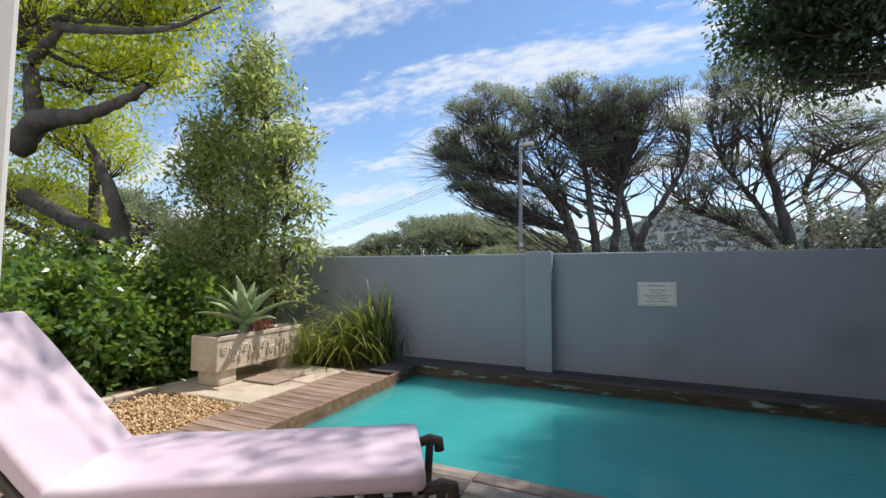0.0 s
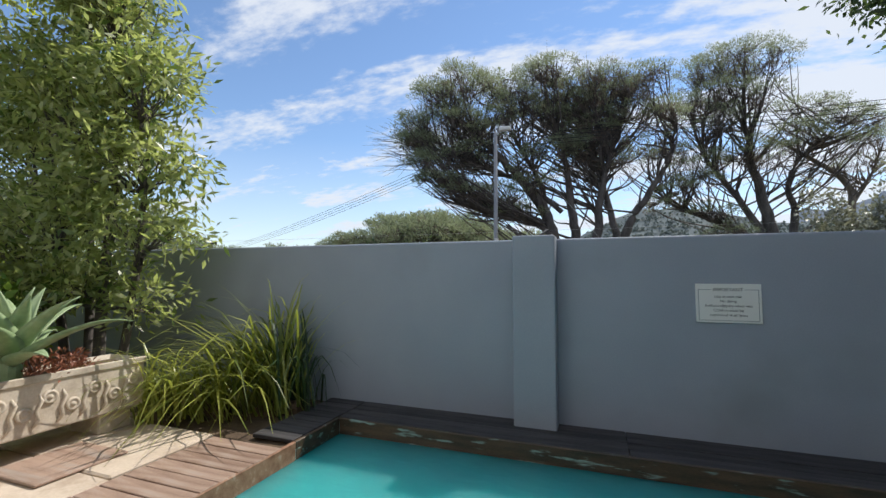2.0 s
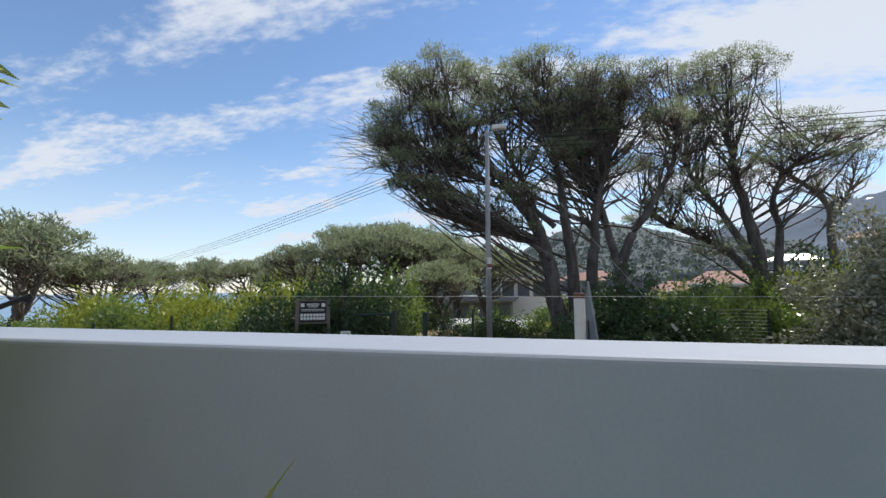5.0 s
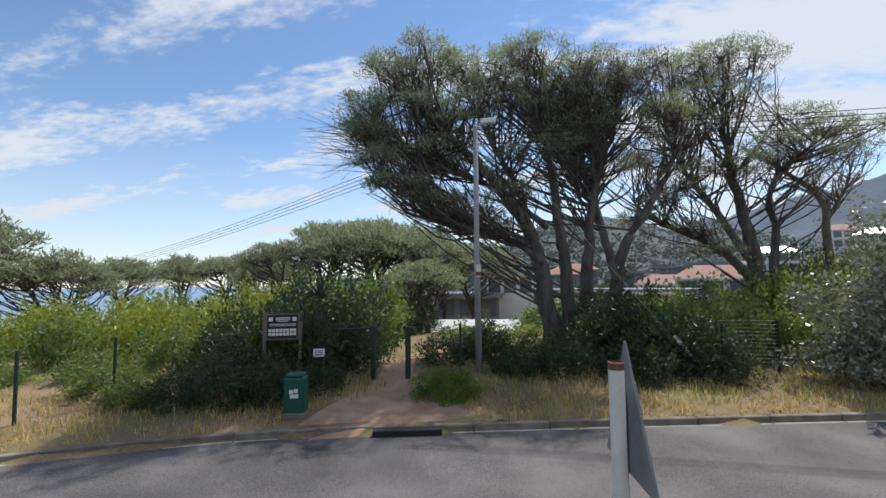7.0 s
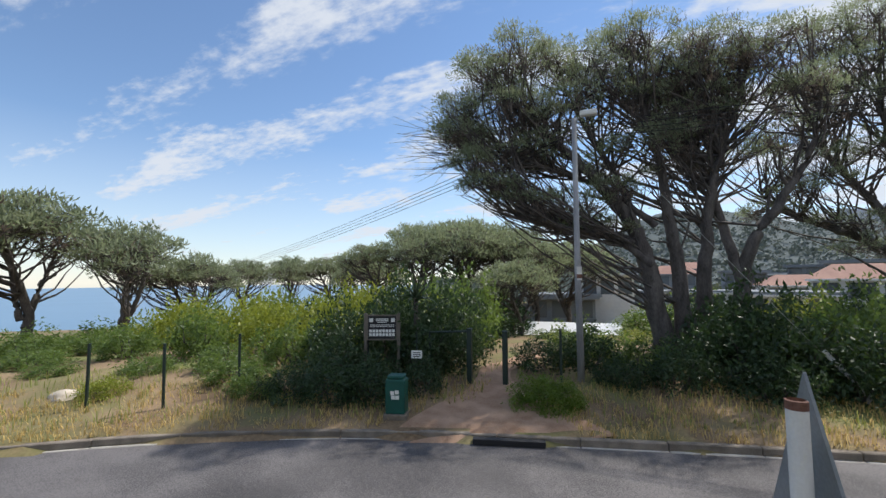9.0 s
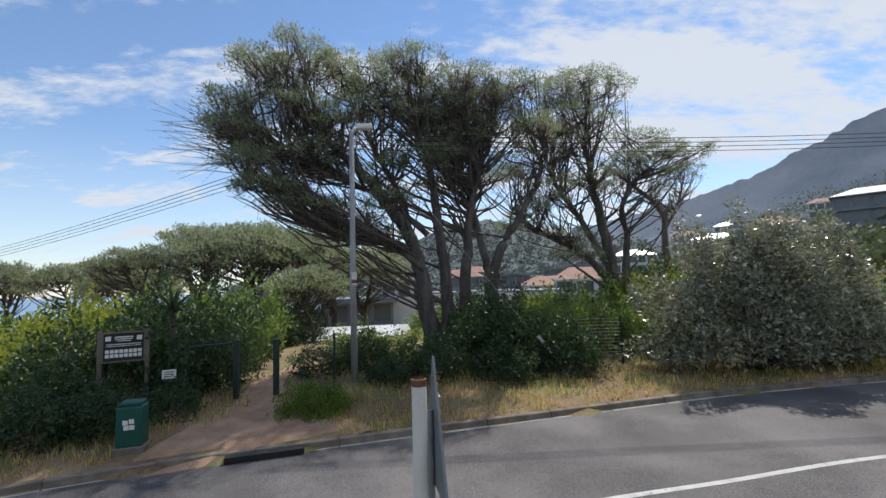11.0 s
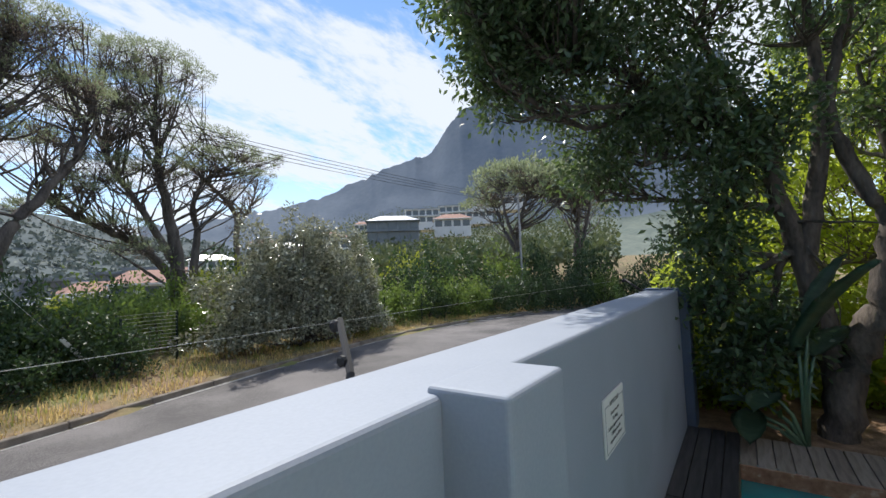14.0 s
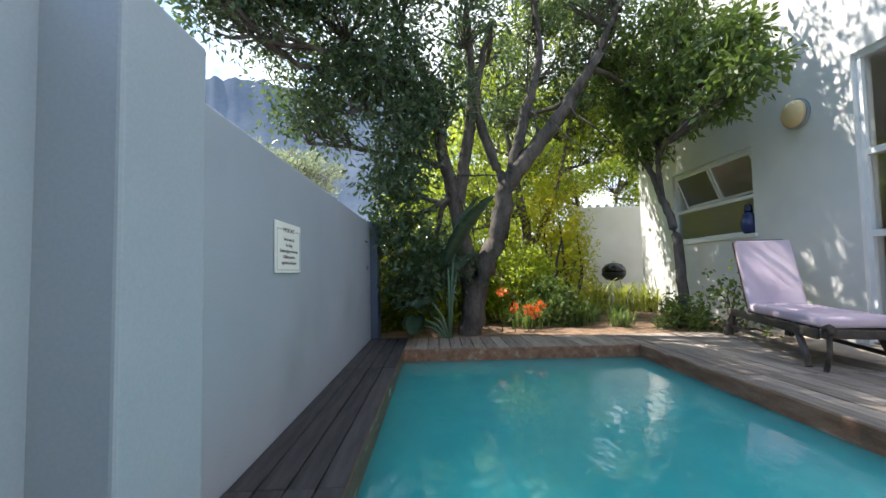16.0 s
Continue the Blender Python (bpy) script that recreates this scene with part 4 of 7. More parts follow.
pine("pine_tree", "broad dark pine with thick low forking limbs", [
    ([(10.12, 25.08, -1.4), (10.04, 25.08, 3.57), (9.4, 25.08, 6.73), (9.0, 25.08, 9.78), (8.93, 24.82, 12.69)], [0.493, 0.381, 0.269, 0.157, 0.056]),
    ([(10.38, 25.21, -1.4), (11.11, 25.08, 4.23), (10.91, 25.08, 6.61), (11.83, 25.08, 8.33), (13.42, 24.82, 9.52)], [0.358, 0.269, 0.19, 0.112, 0.045]),
    ([(9.85, 24.95, 2.13), (8.8, 24.82, 3.45), (7.48, 24.55, 4.36), (5.1, 24.29, 5.43), (3.91, 24.16, 6.61)], [0.246, 0.202, 0.157, 0.101, 0.034]),
    ([(9.98, 25.08, 3.18), (8.27, 25.48, 6.35), (6.82, 25.61, 8.99), (6.16, 25.34, 11.89)], [0.224, 0.168, 0.112, 0.045])],
    [((6.42, 24.42, 13.35), (1.28, 2.14, 0.88), 36), ((7.61, 24.42, 14.01), (1.28, 2.14, 0.76), 34), ((8.66, 24.42, 14.14), (1.43, 2.14, 0.76), 41), ((9.98, 24.42, 13.74), (1.28, 2.14, 0.88), 36), ((7.48, 24.16, 11.89), (1.57, 2.28, 0.88), 49),
     ((5.63, 24.29, 11.37), (1.28, 2.14, 0.88), 27), ((9.46, 24.55, 11.63), (1.28, 2.14, 0.88), 21), ((11.44, 24.42, 10.57), (1.43, 1.99, 0.62), 27), ((13.02, 24.42, 9.97), (1.28, 1.85, 0.56), 27), ((14.6, 24.29, 9.78), (1.14, 1.72, 0.5), 27),
     ((8.93, 24.68, 8.73), (1.72, 2.14, 1.01), 21), ((11.83, 24.68, 8.73), (1.57, 1.99, 0.76), 19), ((5.5, 24.16, 7.67), (1.43, 1.85, 0.76), 12), ((13.94, 24.29, 8.73), (1.0, 1.57, 0.5), 12), ((6.55, 24.55, 8.2), (1.43, 1.85, 1.25), 19),
     ((7.61, 24.29, 10.31), (1.43, 1.99, 1.01), 23), ((5.53, 24.24, 6.63), (1.2, 1.44, 0.54), 18), ((6.86, 24.24, 5.13), (1.2, 1.44, 0.54), 18), ((7.75, 24.24, 3.97), (1.2, 1.44, 0.54), 18), ((5.23, 24.24, 8.77), (1.2, 1.44, 0.54), 18),
     ((4.25, 24.24, 5.73), (1.2, 1.44, 0.54), 18), ((6.16, 24.24, 7.11), (1.2, 1.44, 0.54), 18), ((4.0, 24.24, 8.71), (1.2, 1.44, 0.54), 18), ((1.76, 24.24, 8.92), (1.2, 1.44, 0.54), 18), ((8.54, 24.24, 8.25), (1.2, 1.44, 0.54), 18),
     ((10.92, 24.24, 9.46), (1.2, 1.44, 0.54), 18)],
    37, fan=220, dry=0.35, sprays=[((10.98, 24.72, 6.71), (13.98, 24.24, 8.39), 16)], group="roadside pines")
pine("pine_tree", "half-bare pine with a bent grey trunk", [
    ([(14.47, 26.4, -1.4), (14.27, 26.4, 4.36), (14.08, 26.4, 6.61), (12.1, 26.4, 8.46), (10.38, 26.4, 9.78)], [0.291, 0.224, 0.19, 0.123, 0.056]),
    ([(14.21, 26.4, 5.28), (15.26, 26.4, 7.14), (15.79, 26.4, 8.73)], [0.112, 0.078, 0.034])],
    [((15.79, 26.4, 9.25), (1.14, 1.43, 0.5), 16), ((11.83, 26.4, 9.25), (1.28, 1.57, 0.62), 11), ((14.47, 26.4, 7.67), (1.28, 1.43, 0.62), 9)],
    41, fan=50, dry=0.3, sprays=[((13.26, 26.16, 7.91), (15.18, 25.92, 8.99), 10)], bark=M_BARK_PALE, group="roadside pines")

# pines further down the slope: one built, the rest copies
low_pine = pine("umbrella_pine", "low flat-topped pine thicket tree, dull green", [
    ([(0, 0, -0.8), (0.2, 0, 1.2), (-0.4, 0.1, 2.6), (-1.2, 0.2, 4.0)], [0.2, 0.16, 0.11, 0.05]),
    ([(0.1, 0, 0.6), (0.9, 0.2, 2.0), (1.6, 0.1, 3.6)], [0.14, 0.1, 0.04]), ([(0, 0.1, 0.9), (0.2, 0.6, 2.4), (0.3, 0.9, 4.0)], [0.12, 0.09, 0.04])],
    [((-2.0, 0, 4.3), (1.2, 1.6, 0.6), 34), ((-0.8, 0.2, 4.9), (1.2, 1.7, 0.6), 36), ((0.6, 0.2, 5.0), (1.2, 1.7, 0.6), 36), ((1.9, 0, 4.4), (1.1, 1.6, 0.6), 32), ((-0.2, -0.8, 4.2), (1.6, 1.0, 0.6), 30), ((2.6, 0.2, 3.6), (0.7, 1.2, 0.5), 16), ((-2.9, 0, 3.6), (0.7, 1.2, 0.5), 16)],
    53, needle=(18, 0.25, 0.06, 0.36), dry=0.2, fan=40, limbs=2, group="pines down the slope")
low_pine.matrix_basis = pose(-22.6, 33.2, 0.3, 0, 0, 10) @ Matrix.Scale(1.0, 4)
for x, y, z, turn, s in ((-18.6, 34.6, 1.2, 150, 1.1), (-15.2, 36.2, 1.2, 40, 1.15), (-11.6, 36.8, 0.6, 250, 1.15), (-9.0, 37.6, -0.4, 80, 1.1), (-25.6, 36.6, -0.6, 200, 0.9), (-6.4, 40, -1.0, 130, 1.2), (-50, 37, -1.2, 20, 1.05), (-46.5, 41, -1.1, 170, 1.1), (-43, 45, -1.0, 300, 1.15), (-39, 48.5, -1.2, 60, 1.2), (-35, 52, -1.6, 220, 1.3), (-34, 13.8, -0.2, 120, 1.35), (-30.8, 17.2, -0.6, 330, 1.15), (-31, 21.5, -0.9, 30, 0.95), (-37, 9, -0.2, 210, 1.4), (-13.4, 33.0, 0.9, 100, 1.1), (-10.2, 33.4, 0.2, 10, 1.05), (-17.0, 31.8, 0.9, 290, 1.0), (-8.2, 27.4, -0.6, 60, 0.8), (34.5, 15.6, 3.4, 70, 1.45), (38, 11.5, 2.9, 190, 1.5)):
    copy_thing(low_pine, pose(x, y, z - 0.9, 0, 0, turn) @ Matrix.Scale(s * 1.18, 4))

# ---- scrub behind the fence ----
SCRUB = (M_SHRUB, 15, 0.22, 0.14, 0.064, 0.0)
SCRUB_DARK = (M_SHRUB_DARK, 15, 0.22, 0.14, 0.064, 0.0)
YEL = (M_SHRUB_YELLOW, 15, 0.22, 0.14, 0.058, 0.0)
r = random.Random(3)
scrub_a = bush("scrub_bush", "rounded dark green roadside scrub bush", (0, 0, 0), (1.3, 1.2, 1.7), 210, SCRUB_DARK, 61, group="scrub across the road")
scrub_b = bush("scrub_bush", "loose mid-green roadside scrub bush", (0, 0, 0), (1.4, 1.2, 1.6), 210, SCRUB, 62, group="scrub across the road")
scrub_c = bush("scrub_bush", "bright yellow-green roadside scrub bush", (0, 0, 0), (1.5, 1.3, 1.5), 210, YEL, 63, group="scrub across the road")
KINDS = {"d": scrub_a, "g": scrub_b, "y": scrub_c}
first = {}
for kind, x, y, s, h in (
    ("d", -11.2, 12.9, 1.0, 1.3), ("d", -9.4, 13.3, 1.05, 1.45), ("d", -8.2, 12.9, 0.85, 1.1), ("g", -12.9, 12.2, 0.9, 1.0), ("d", -10.4, 15.4, 1.2, 1.7), ("d", -8.2, 15.6, 1.2, 1.7), ("g", -8.6, 18.2, 1.1, 1.3),
    ("y", -13.2, 15.2, 1.1, 1.5), ("y", -15.6, 14.0, 1.1, 1.4), ("y", -14.4, 17.4, 1.3, 1.8), ("y", -12.0, 18.4, 1.3, 2.0), ("g", -17.4, 12.2, 1.0, 1.2), ("y", -18.4, 15.8, 1.3, 1.7), ("y", -21.5, 14.2, 1.3, 1.5), ("g", -19.6, 10.8, 0.8, 0.8), ("y", -20.6, 19.4, 1.5, 1.9), ("y", -16.4, 20.6, 1.5, 2.1), ("y", -24.5, 17.6, 1.5, 1.6), ("g", -9.8, 21.4, 1.5, 2.2), ("g", -13.0, 23.6, 1.6, 2.2), ("y", -18.4, 25.4, 1.7, 2.0), ("g", -23.6, 23.8, 1.7, 1.9), ("g", -28.5, 20.5, 1.5, 1.5), ("g", -23.0, 9.4, 0.9, 0.8),
    ("d", -9.6, 24.6, 1.5, 1.1), ("g", -3.4, 16.6, 1.0, 0.9), ("d", -3.2, 15.2, 0.8, 0.8), ("g", -1.6, 15.4, 0.8, 0.7), ("d", 0.6, 15.2, 1.0, 1.1), ("d", 2.2, 14.9, 1.1, 1.4), ("d", 1.4, 16.6, 1.2, 1.6), ("g", 3.4, 16.2, 1.1, 1.5), ("d", 3.5, 14.3, 0.9, 1.0), ("g", 4.6, 17.2, 1.2, 1.6), ("g", 6.0, 17.0, 1.0, 1.4), ("y", -4.2, 22.5, 1.1, 0.35), ("y", -1.0, 24.5, 1.2, 0.45), ("g", 1.2, 22.5, 1.5, 1.4), ("y", 3.6, 23.5, 1.5, 1.2), ("g", -0.4, 31.5, 1.8, 1.2), ("y", 6.2, 25.0, 1.5, 1.6), ("g", -5.4, 25.0, 1.2, 0.35),
    ("g", 12.9, 15.3, 1.0, 1.2), ("g", 14.6, 15.4, 1.1, 1.3), ("g", 16.2, 15.6, 1.1, 1.35), ("g", 17.9, 15.5, 1.2, 1.4), ("d", 19.7, 15.2, 1.2, 1.5), ("g", 21.4, 14.7, 1.2, 1.5), ("g", 23.2, 14.0, 1.2, 1.5), ("d", 25.0, 13.2, 1.2, 1.5), ("d", 27.0, 12.2, 1.3, 1.5), ("d", 29.0, 11.0, 1.3, 1.5), ("d", 31.2, 9.8, 1.3, 1.6), ("g", 33.4, 8.2, 1.3, 1.6), ("d", 35.4, 6.4, 1.3, 1.6), ("y", 16.5, 18.5, 1.4, 2.2), ("y", 13.2, 18.4, 1.3, 1.8), ("d", 21.2, 18.2, 1.6, 2.0), ("d", 23.6, 17.4, 1.7, 2.4), ("d", 27.4, 17.0, 1.8, 2.5), ("g", 30.2, 15.4, 1.8, 2.5), ("d", 32.6, 13.6, 1.6, 2.5), ("y", 19.2, 21.5, 1.6, 2.2), ("y", 25.6, 20.6, 1.9, 2.8), ("d", 38.0, 5.0, 1.6, 2.6), ("d", 34.8, 9.8, 1.6, 2.8), ("y", 12.0, 23.0, 1.7, 2.2), ("g", 9.4, 24.0, 1.6, 1.9), ("d", 13.8, 27.0, 1.9, 2.4),
    ("d", -10.5, 9.5, 0.62, 0.52), ("d", -9.4, 9.9, 0.7, 0.66), ("d", -8.4, 10.2, 0.62, 0.62), ("g", -11.6, 9.4, 0.6, 0.5), ("d", -7.4, 11.2, 0.55, 0.5), ("d", -10.3, 11.4, 0.8, 0.8), ("d", -8.9, 11.3, 0.6, 0.5), ("g", -13.0, 9.9, 0.7, 0.5), ("d", -7.2, 13.6, 0.7, 0.95), ("d", -4.7, 14.6, 0.7, 0.6),
    ("g", -14.6, 10.9, 0.8, 0.55), ("g", -16.4, 9.6, 0.7, 0.4), ("g", -21.0, 8.6, 0.9, 0.4), ("g", -23.4, 11.6, 1.1, 0.6), ("g", -26.5, 11.0, 1.2, 0.55), ("y", -15.2, 7.6, 0.45, 0.4), ("g", -27.5, 14.6, 1.4, 0.8), ("g", -19.0, 8.2, 0.6, 0.3),
    ("d", -2.2, 13.6, 0.6, 0.5), ("d", -0.7, 13.9, 0.7, 0.75), ("d", 1.3, 13.6, 0.75, 0.7), ("d", -12.2, 27.0, 1.9, 1.5), ("d", -15.6, 28.6, 1.9, 1.6), ("d", -19.4, 29.6, 1.9, 1.5), ("d", -9.6, 29.4, 1.5, 1.2), ("d", -11.4, 32.5, 2.0, 1.8), ("d", 0.8, 19.6, 1.2, 1.3), ("d", 5.6, 19.6, 1.2, 1.4), ("y", 9.6, 18.2, 1.1, 1.2), ("g", 7.6, 16.6, 0.9, 1.1), ("d", 11.8, 17.6, 1.3, 1.5)):
    m = pose(x, y, gz(x, y) - 0.08, 0, 0, r.uniform(0, 360)) @ Matrix.Diagonal((s, s, h, 1))
    src = KINDS[kind]
    if kind in first:
        copy_thing(src, m)
    else:
        first[kind] = m
for kind, m in first.items():
    KINDS[kind].matrix_basis = m
bush("silver_bush", "large grey-green bush with silvery sunlit leaves", (10.5, 14.3, -0.6), (4.3, 1.3, 4.7), 2300, (M_SILVER, 18, 0.24, 0.16, 0.075, 0.0), 71, stems=26, tips=0.3)
bush("round_bush", "low clipped bright green mound by the path", (-3.95, 11.3, gz(-3.95, 11.3) - 0.1), (0.95, 0.7, 0.85), 520, (leaf_mat("fine_mound_leaves", (0.06, 0.11, 0.012), (0.17, 0.25, 0.04), (0.25, 0.36, 0.04)), 26, 0.09, 0.05, 0.022, 0.0), 75, stems=6)

# ---- verge grass ----
g = np.random.default_rng(7)


def verge_grass(name, label, count, k0, k1, i0, i1, h0, h1, material, seed):
    q = np.random.default_rng(seed)
    i = q.integers(i0, i1, count)
    k = k0 + (k1 - k0) * q.random(count) ** 1.2
    xy = FAR_KERB[i] - NORM[i] * k[:, None] + TAN[i] * q.uniform(-0.4, 0.4, (count, 1))
    clump = lumps(xy[:, 0], xy[:, 1], 0.7, seed) + q.normal(size=count) * 0.5
    path = np.abs(xy[:, 0] + 5.0) < 0.75 + 0.75 * np.clip(11.2 - xy[:, 1], 0, 2)
    keep = (clump > -0.3) & ~(path & (xy[:, 1] < 14))
    xy = xy[keep]
    z = ground_z(xy[:, 0], xy[:, 1]) - 0.02
    n = len(xy)
    me = blades_mesh(name, np.c_[xy, z], q.uniform(h0, h1, n), q.uniform(0.05, 0.3, n) * h1 * 1.6, q.uniform(0.012, 0.026, n), material, seed, 4, 0.6)
    tagged(new(name, me), label, "grass", kind="stuff")


verge_grass("dry_grass", "dry straw-coloured grass along the verge", 46000, 0.15, 3.6, 160, 352, 0.05, 0.26, M_DRYGRASS, 81)
verge_grass("green_grass", "green grass tufts among dry verge grass", 20000, 0.7, 5.5, 150, 352, 0.10, 0.36, M_GREENGRASS, 82)

# ---- fence, gate, signs, poles across the road ----
M_FENCE = plain("dark_green_fence_paint", (0.012, 0.028, 0.022), 0.5)
M_WIRE = plain("galvanised_wire", (0.42, 0.43, 0.42), 0.35, 0.8)
M_CABLE = plain("black_cable", (0.02, 0.02, 0.022), 0.6)
M_POLE = mat("weathered_steel_pole", (0.22, 0.22, 0.23), (0.38, 0.38, 0.39), 0.55, 3, 30, 0.2, stretch=(1, 1, 0.2), dirt=(0.16, 0.13, 0.11))
M_GALV = mat("grey_galvanised_sheet", (0.20, 0.22, 0.23), (0.30, 0.32, 0.33), 0.5, 3, 40, 0.1, 0.3)
M_PALE_PAINT = mat("chalky_white_paint", (0.62, 0.61, 0.58), (0.74, 0.73, 0.70), 0.7, 4, 50, 0.2, dirt=(0.45, 0.42, 0.38))
M_RUST_BAND = mat("rusty_red_band", (0.11, 0.05, 0.035), (0.24, 0.12, 0.085), 0.8, 5, 40, 0.3)
M_BIN = mat("green_plastic", (0.006, 0.07, 0.055), (0.01, 0.10, 0.078), 0.4, 3, 40, 0.05)
M_INK = plain("black_print", (0.015, 0.015, 0.018), 0.6)
M_SIGNWHITE = plain("white_enamel", (0.78, 0.78, 0.76), 0.45)
M_TIMBER = mat("grey_timber_post", (0.10, 0.085, 0.07), (0.22, 0.19, 0.16), 0.85, 3, 40, 0.4, stretch=(1, 1, 0.2))

fence = thing("wire_fence", "dark green post and wire fence along verge", "fence")
posts = [(-14.6, 6.9), (-12.9, 7.7), (-12.0, 9.2), (-9.6, 12.0), (-3.8, 13.0), (3.9, 14.3), (5.75, 15.0), (8.4, 15.0), (11.2, 14.6), (13.6, 14.6), (15.3, 14.4), (18.2, 14.3), (21.2, 13.8), (24.4, 12.9), (28.0, 11.6)]
tops = []
for x, y in posts:
    z = gz(x, y)
    part("fence_post", box(-0.03, -0.03, -0.3, 0.03, 0.03, 1.62, 0.006, seg=1), M_FENCE, fence, at=pose(x, y, z, random.uniform(-2, 2), random.uniform(-2, 2), 30))
    tops.append(Vector((x, y, z)))
for a, b in zip(tops, tops[1:]):
    if a.x < -9 or -4 < a.x < 3 and b.x < 4:
        continue
    for h in (0.35, 0.65, 0.95, 1.25, 1.55):
        part("fence_wire", tube([a + Vector((0, 0, h)), (a + b) / 2 + Vector((0, 0, h - 0.02)), b + Vector((0, 0, h))], 0.005, 4), M_FENCE, fence)
# bright wire panel beside the post
panel = thing("fence_section", "silvery horizontal wires of a fence panel", "fence panel", pose(4.0, 14.85, gz(4.6, 14.9)))
for k in range(12):
    h = 0.28 + k * 0.115
    part("panel_wire", tube([(0.0, 0, h), (0.85, 0.02, h + 0.015), (1.7, 0.05, h)], 0.008, 4), M_WIRE, panel)
part("panel_post", box(-0.025, -0.02, -0.2, 0.025, 0.02, 1.6, 0.005, seg=1), M_FENCE, panel)
strut = thing("guy_wire_guard", "pale tilted guard board on a guy wire", "guard", pose(3.05, 14.2, gz(3.0, 14.2)))
part("guard_board", box(-0.05, -0.015, 0.0, 0.05, 0.015, 1.25, 0.006), M_PALE_PAINT, strut, at=pose(0.3, 0, 0.25, 0, -38, 0))
part("guy_wire", tube([(0.35, 0, 0.1), (-4.0, 0.1, 5.6)], 0.008, 4), M_WIRE, strut)
part("anchor", box(0.28, -0.05, -0.1, 0.4, 0.05, 0.25, 0.01), M_POLE, strut)

# gate posts and arch
for x, y, h in ((-6.35, 12.4, 1.55), (-5.3, 12.5, 1.5)):
    gp = thing("gate_post", "dark timber gate post beside the path", "post", pose(x, y, gz(x, y)), group="gate posts")
    part("post", box(-0.07, -0.07, -0.3, 0.07, 0.07, h, 0.012), M_FENCE, gp)
    part("cap", box(-0.08, -0.08, h, 0.08, 0.08, h + 0.04, 0.01), M_FENCE, gp)
rail = thing("gate_rail", "dark green rail leading to gate post", "rail", pose(-7.5, 12.3, gz(-7.5, 12.3)))
part("rail_bar", tube([(-0.1, 0, 1.42), (1.1, 0.1, 1.48)], 0.03, 8), M_FENCE, rail)
part("rail_leg", tube([(-0.1, 0, -0.3), (-0.1, 0, 1.42)], 0.03, 8), M_FENCE, rail)
# earth path
pv = smooth_line([(-4.6, 9.25), (-5.0, 10.3), (-5.5, 12.0), (-5.9, 14.0), (-5.2, 17.0), (-5.0, 20.0)], 40)
wid = np.interp(np.linspace(0, 1, 40), [0, 0.12, 0.25, 0.35, 1], [2.5, 1.7, 0.8, 0.5, 0.45])
pn = side_of(pv)
lo, mid, hi = pv - pn * wid[:, None], pv, pv + pn * wid[:, None]
vv = np.vstack([np.c_[a, ground_z(a[:, 0], a[:, 1]) + 0.035] for a in (lo, mid, hi)])
tagged(new("path", mesh_np("path", vv, [(j + o, j + o + 40, j + o + 41, j + o + 1) for o in (0, 40) for j in range(39)], M_DIRT_PATH, True)), "reddish earth footpath leading through the gate", "path", kind="structure")

# street lamp
lamp = thing("street_lamp", "grey steel street lamp pole with small head", "street lamp", pose(-3.3, 13.6, gz(-3.3, 13.6)))
part("pole", tube([(0, 0, -0.3), (-0.02, 0, 3.0), (0.0, 0, 7.9)], [0.105, 0.095, 0.075], 12), M_POLE, lamp, smooth=True)
part("arm", tube([(0, 0, 7.6), (0.1, -0.05, 7.85), (0.4, -0.15, 7.95)], 0.025, 8), M_POLE, lamp)
part("lamp_head", box(0.18, -0.26, 7.86, 0.68, -0.04, 8.04, 0.05), M_PALE_PAINT, lamp)
part("band", lathe([(0.102, 2.95), (0.102, 3.35)], 14), M_PALE_PAINT, lamp)
part("band", lathe([(0.103, 3.0), (0.103, 3.12)], 14), M_RUST_BAND, lamp)
pole2 = thing("power_pole", "thin grey pole far along the road", "pole", pose(29.5, 13.2, gz(29.5, 13.2)))
part("pole", tube([(0, 0, -0.3), (0, 0, 8.6)], [0.09, 0.07], 10), M_POLE, pole2)
part("cross_arm", box(-0.5, -0.04, 8.2, 0.5, 0.04, 8.3, 0.01), M_POLE, pole2)
# overhead wires pole to pole, and off to the left
ptop = Vector((-3.3, 13.6, gz(-3.3, 13.6) + 7.75))
for k in range(4):
    h = -0.16 * k
    for end, sag, name in ((Vector((29.5, 13.2, gz(29.5, 13.2) + 8.3 + h * 0.8)), 0.5, "overhead_wire"), (Vector((-60, 44, 4.2 + h)), 1.0, "overhead_wire")):
        a = ptop + Vector((0, 0, h))
        pts = [a.lerp(end, u) - Vector((0, 0, sag * 4 * u * (1 - u))) for u in np.linspace(0, 1, 13)]
        tagged(part(name, tube(pts, 0.011, 4), M_CABLE), "thin black overhead power wire", "wire", group="overhead wires")

# notice board
board = thing("notice_board", "dark park notice board on timber posts", "sign", pose(-9.1, 12.0, gz(-9.1, 12.0), 0, 0, 22))
for x in (-0.52, 0.52):
    part("post", box(x - 0.05, -0.05, -0.3, x + 0.05, 0.05, 1.95, 0.012), M_TIMBER, board)
part("panel", box(-0.46, -0.03, 1.15, 0.46, 0.03, 1.88, 0.006), M_INK, board)
frm = box(-0.48, -0.045, 1.12, 0.48, 0.0, 1.16)
for b4 in ((-0.48, 1.87, 0.48, 1.91), (-0.48, 1.16, -0.44, 1.87), (0.44, 1.16, 0.48, 1.87)):
    box(b4[0], -0.045, b4[1], b4[2], 0.0, b4[3], bm=frm)
part("frame", frm, M_TIMBER, board)
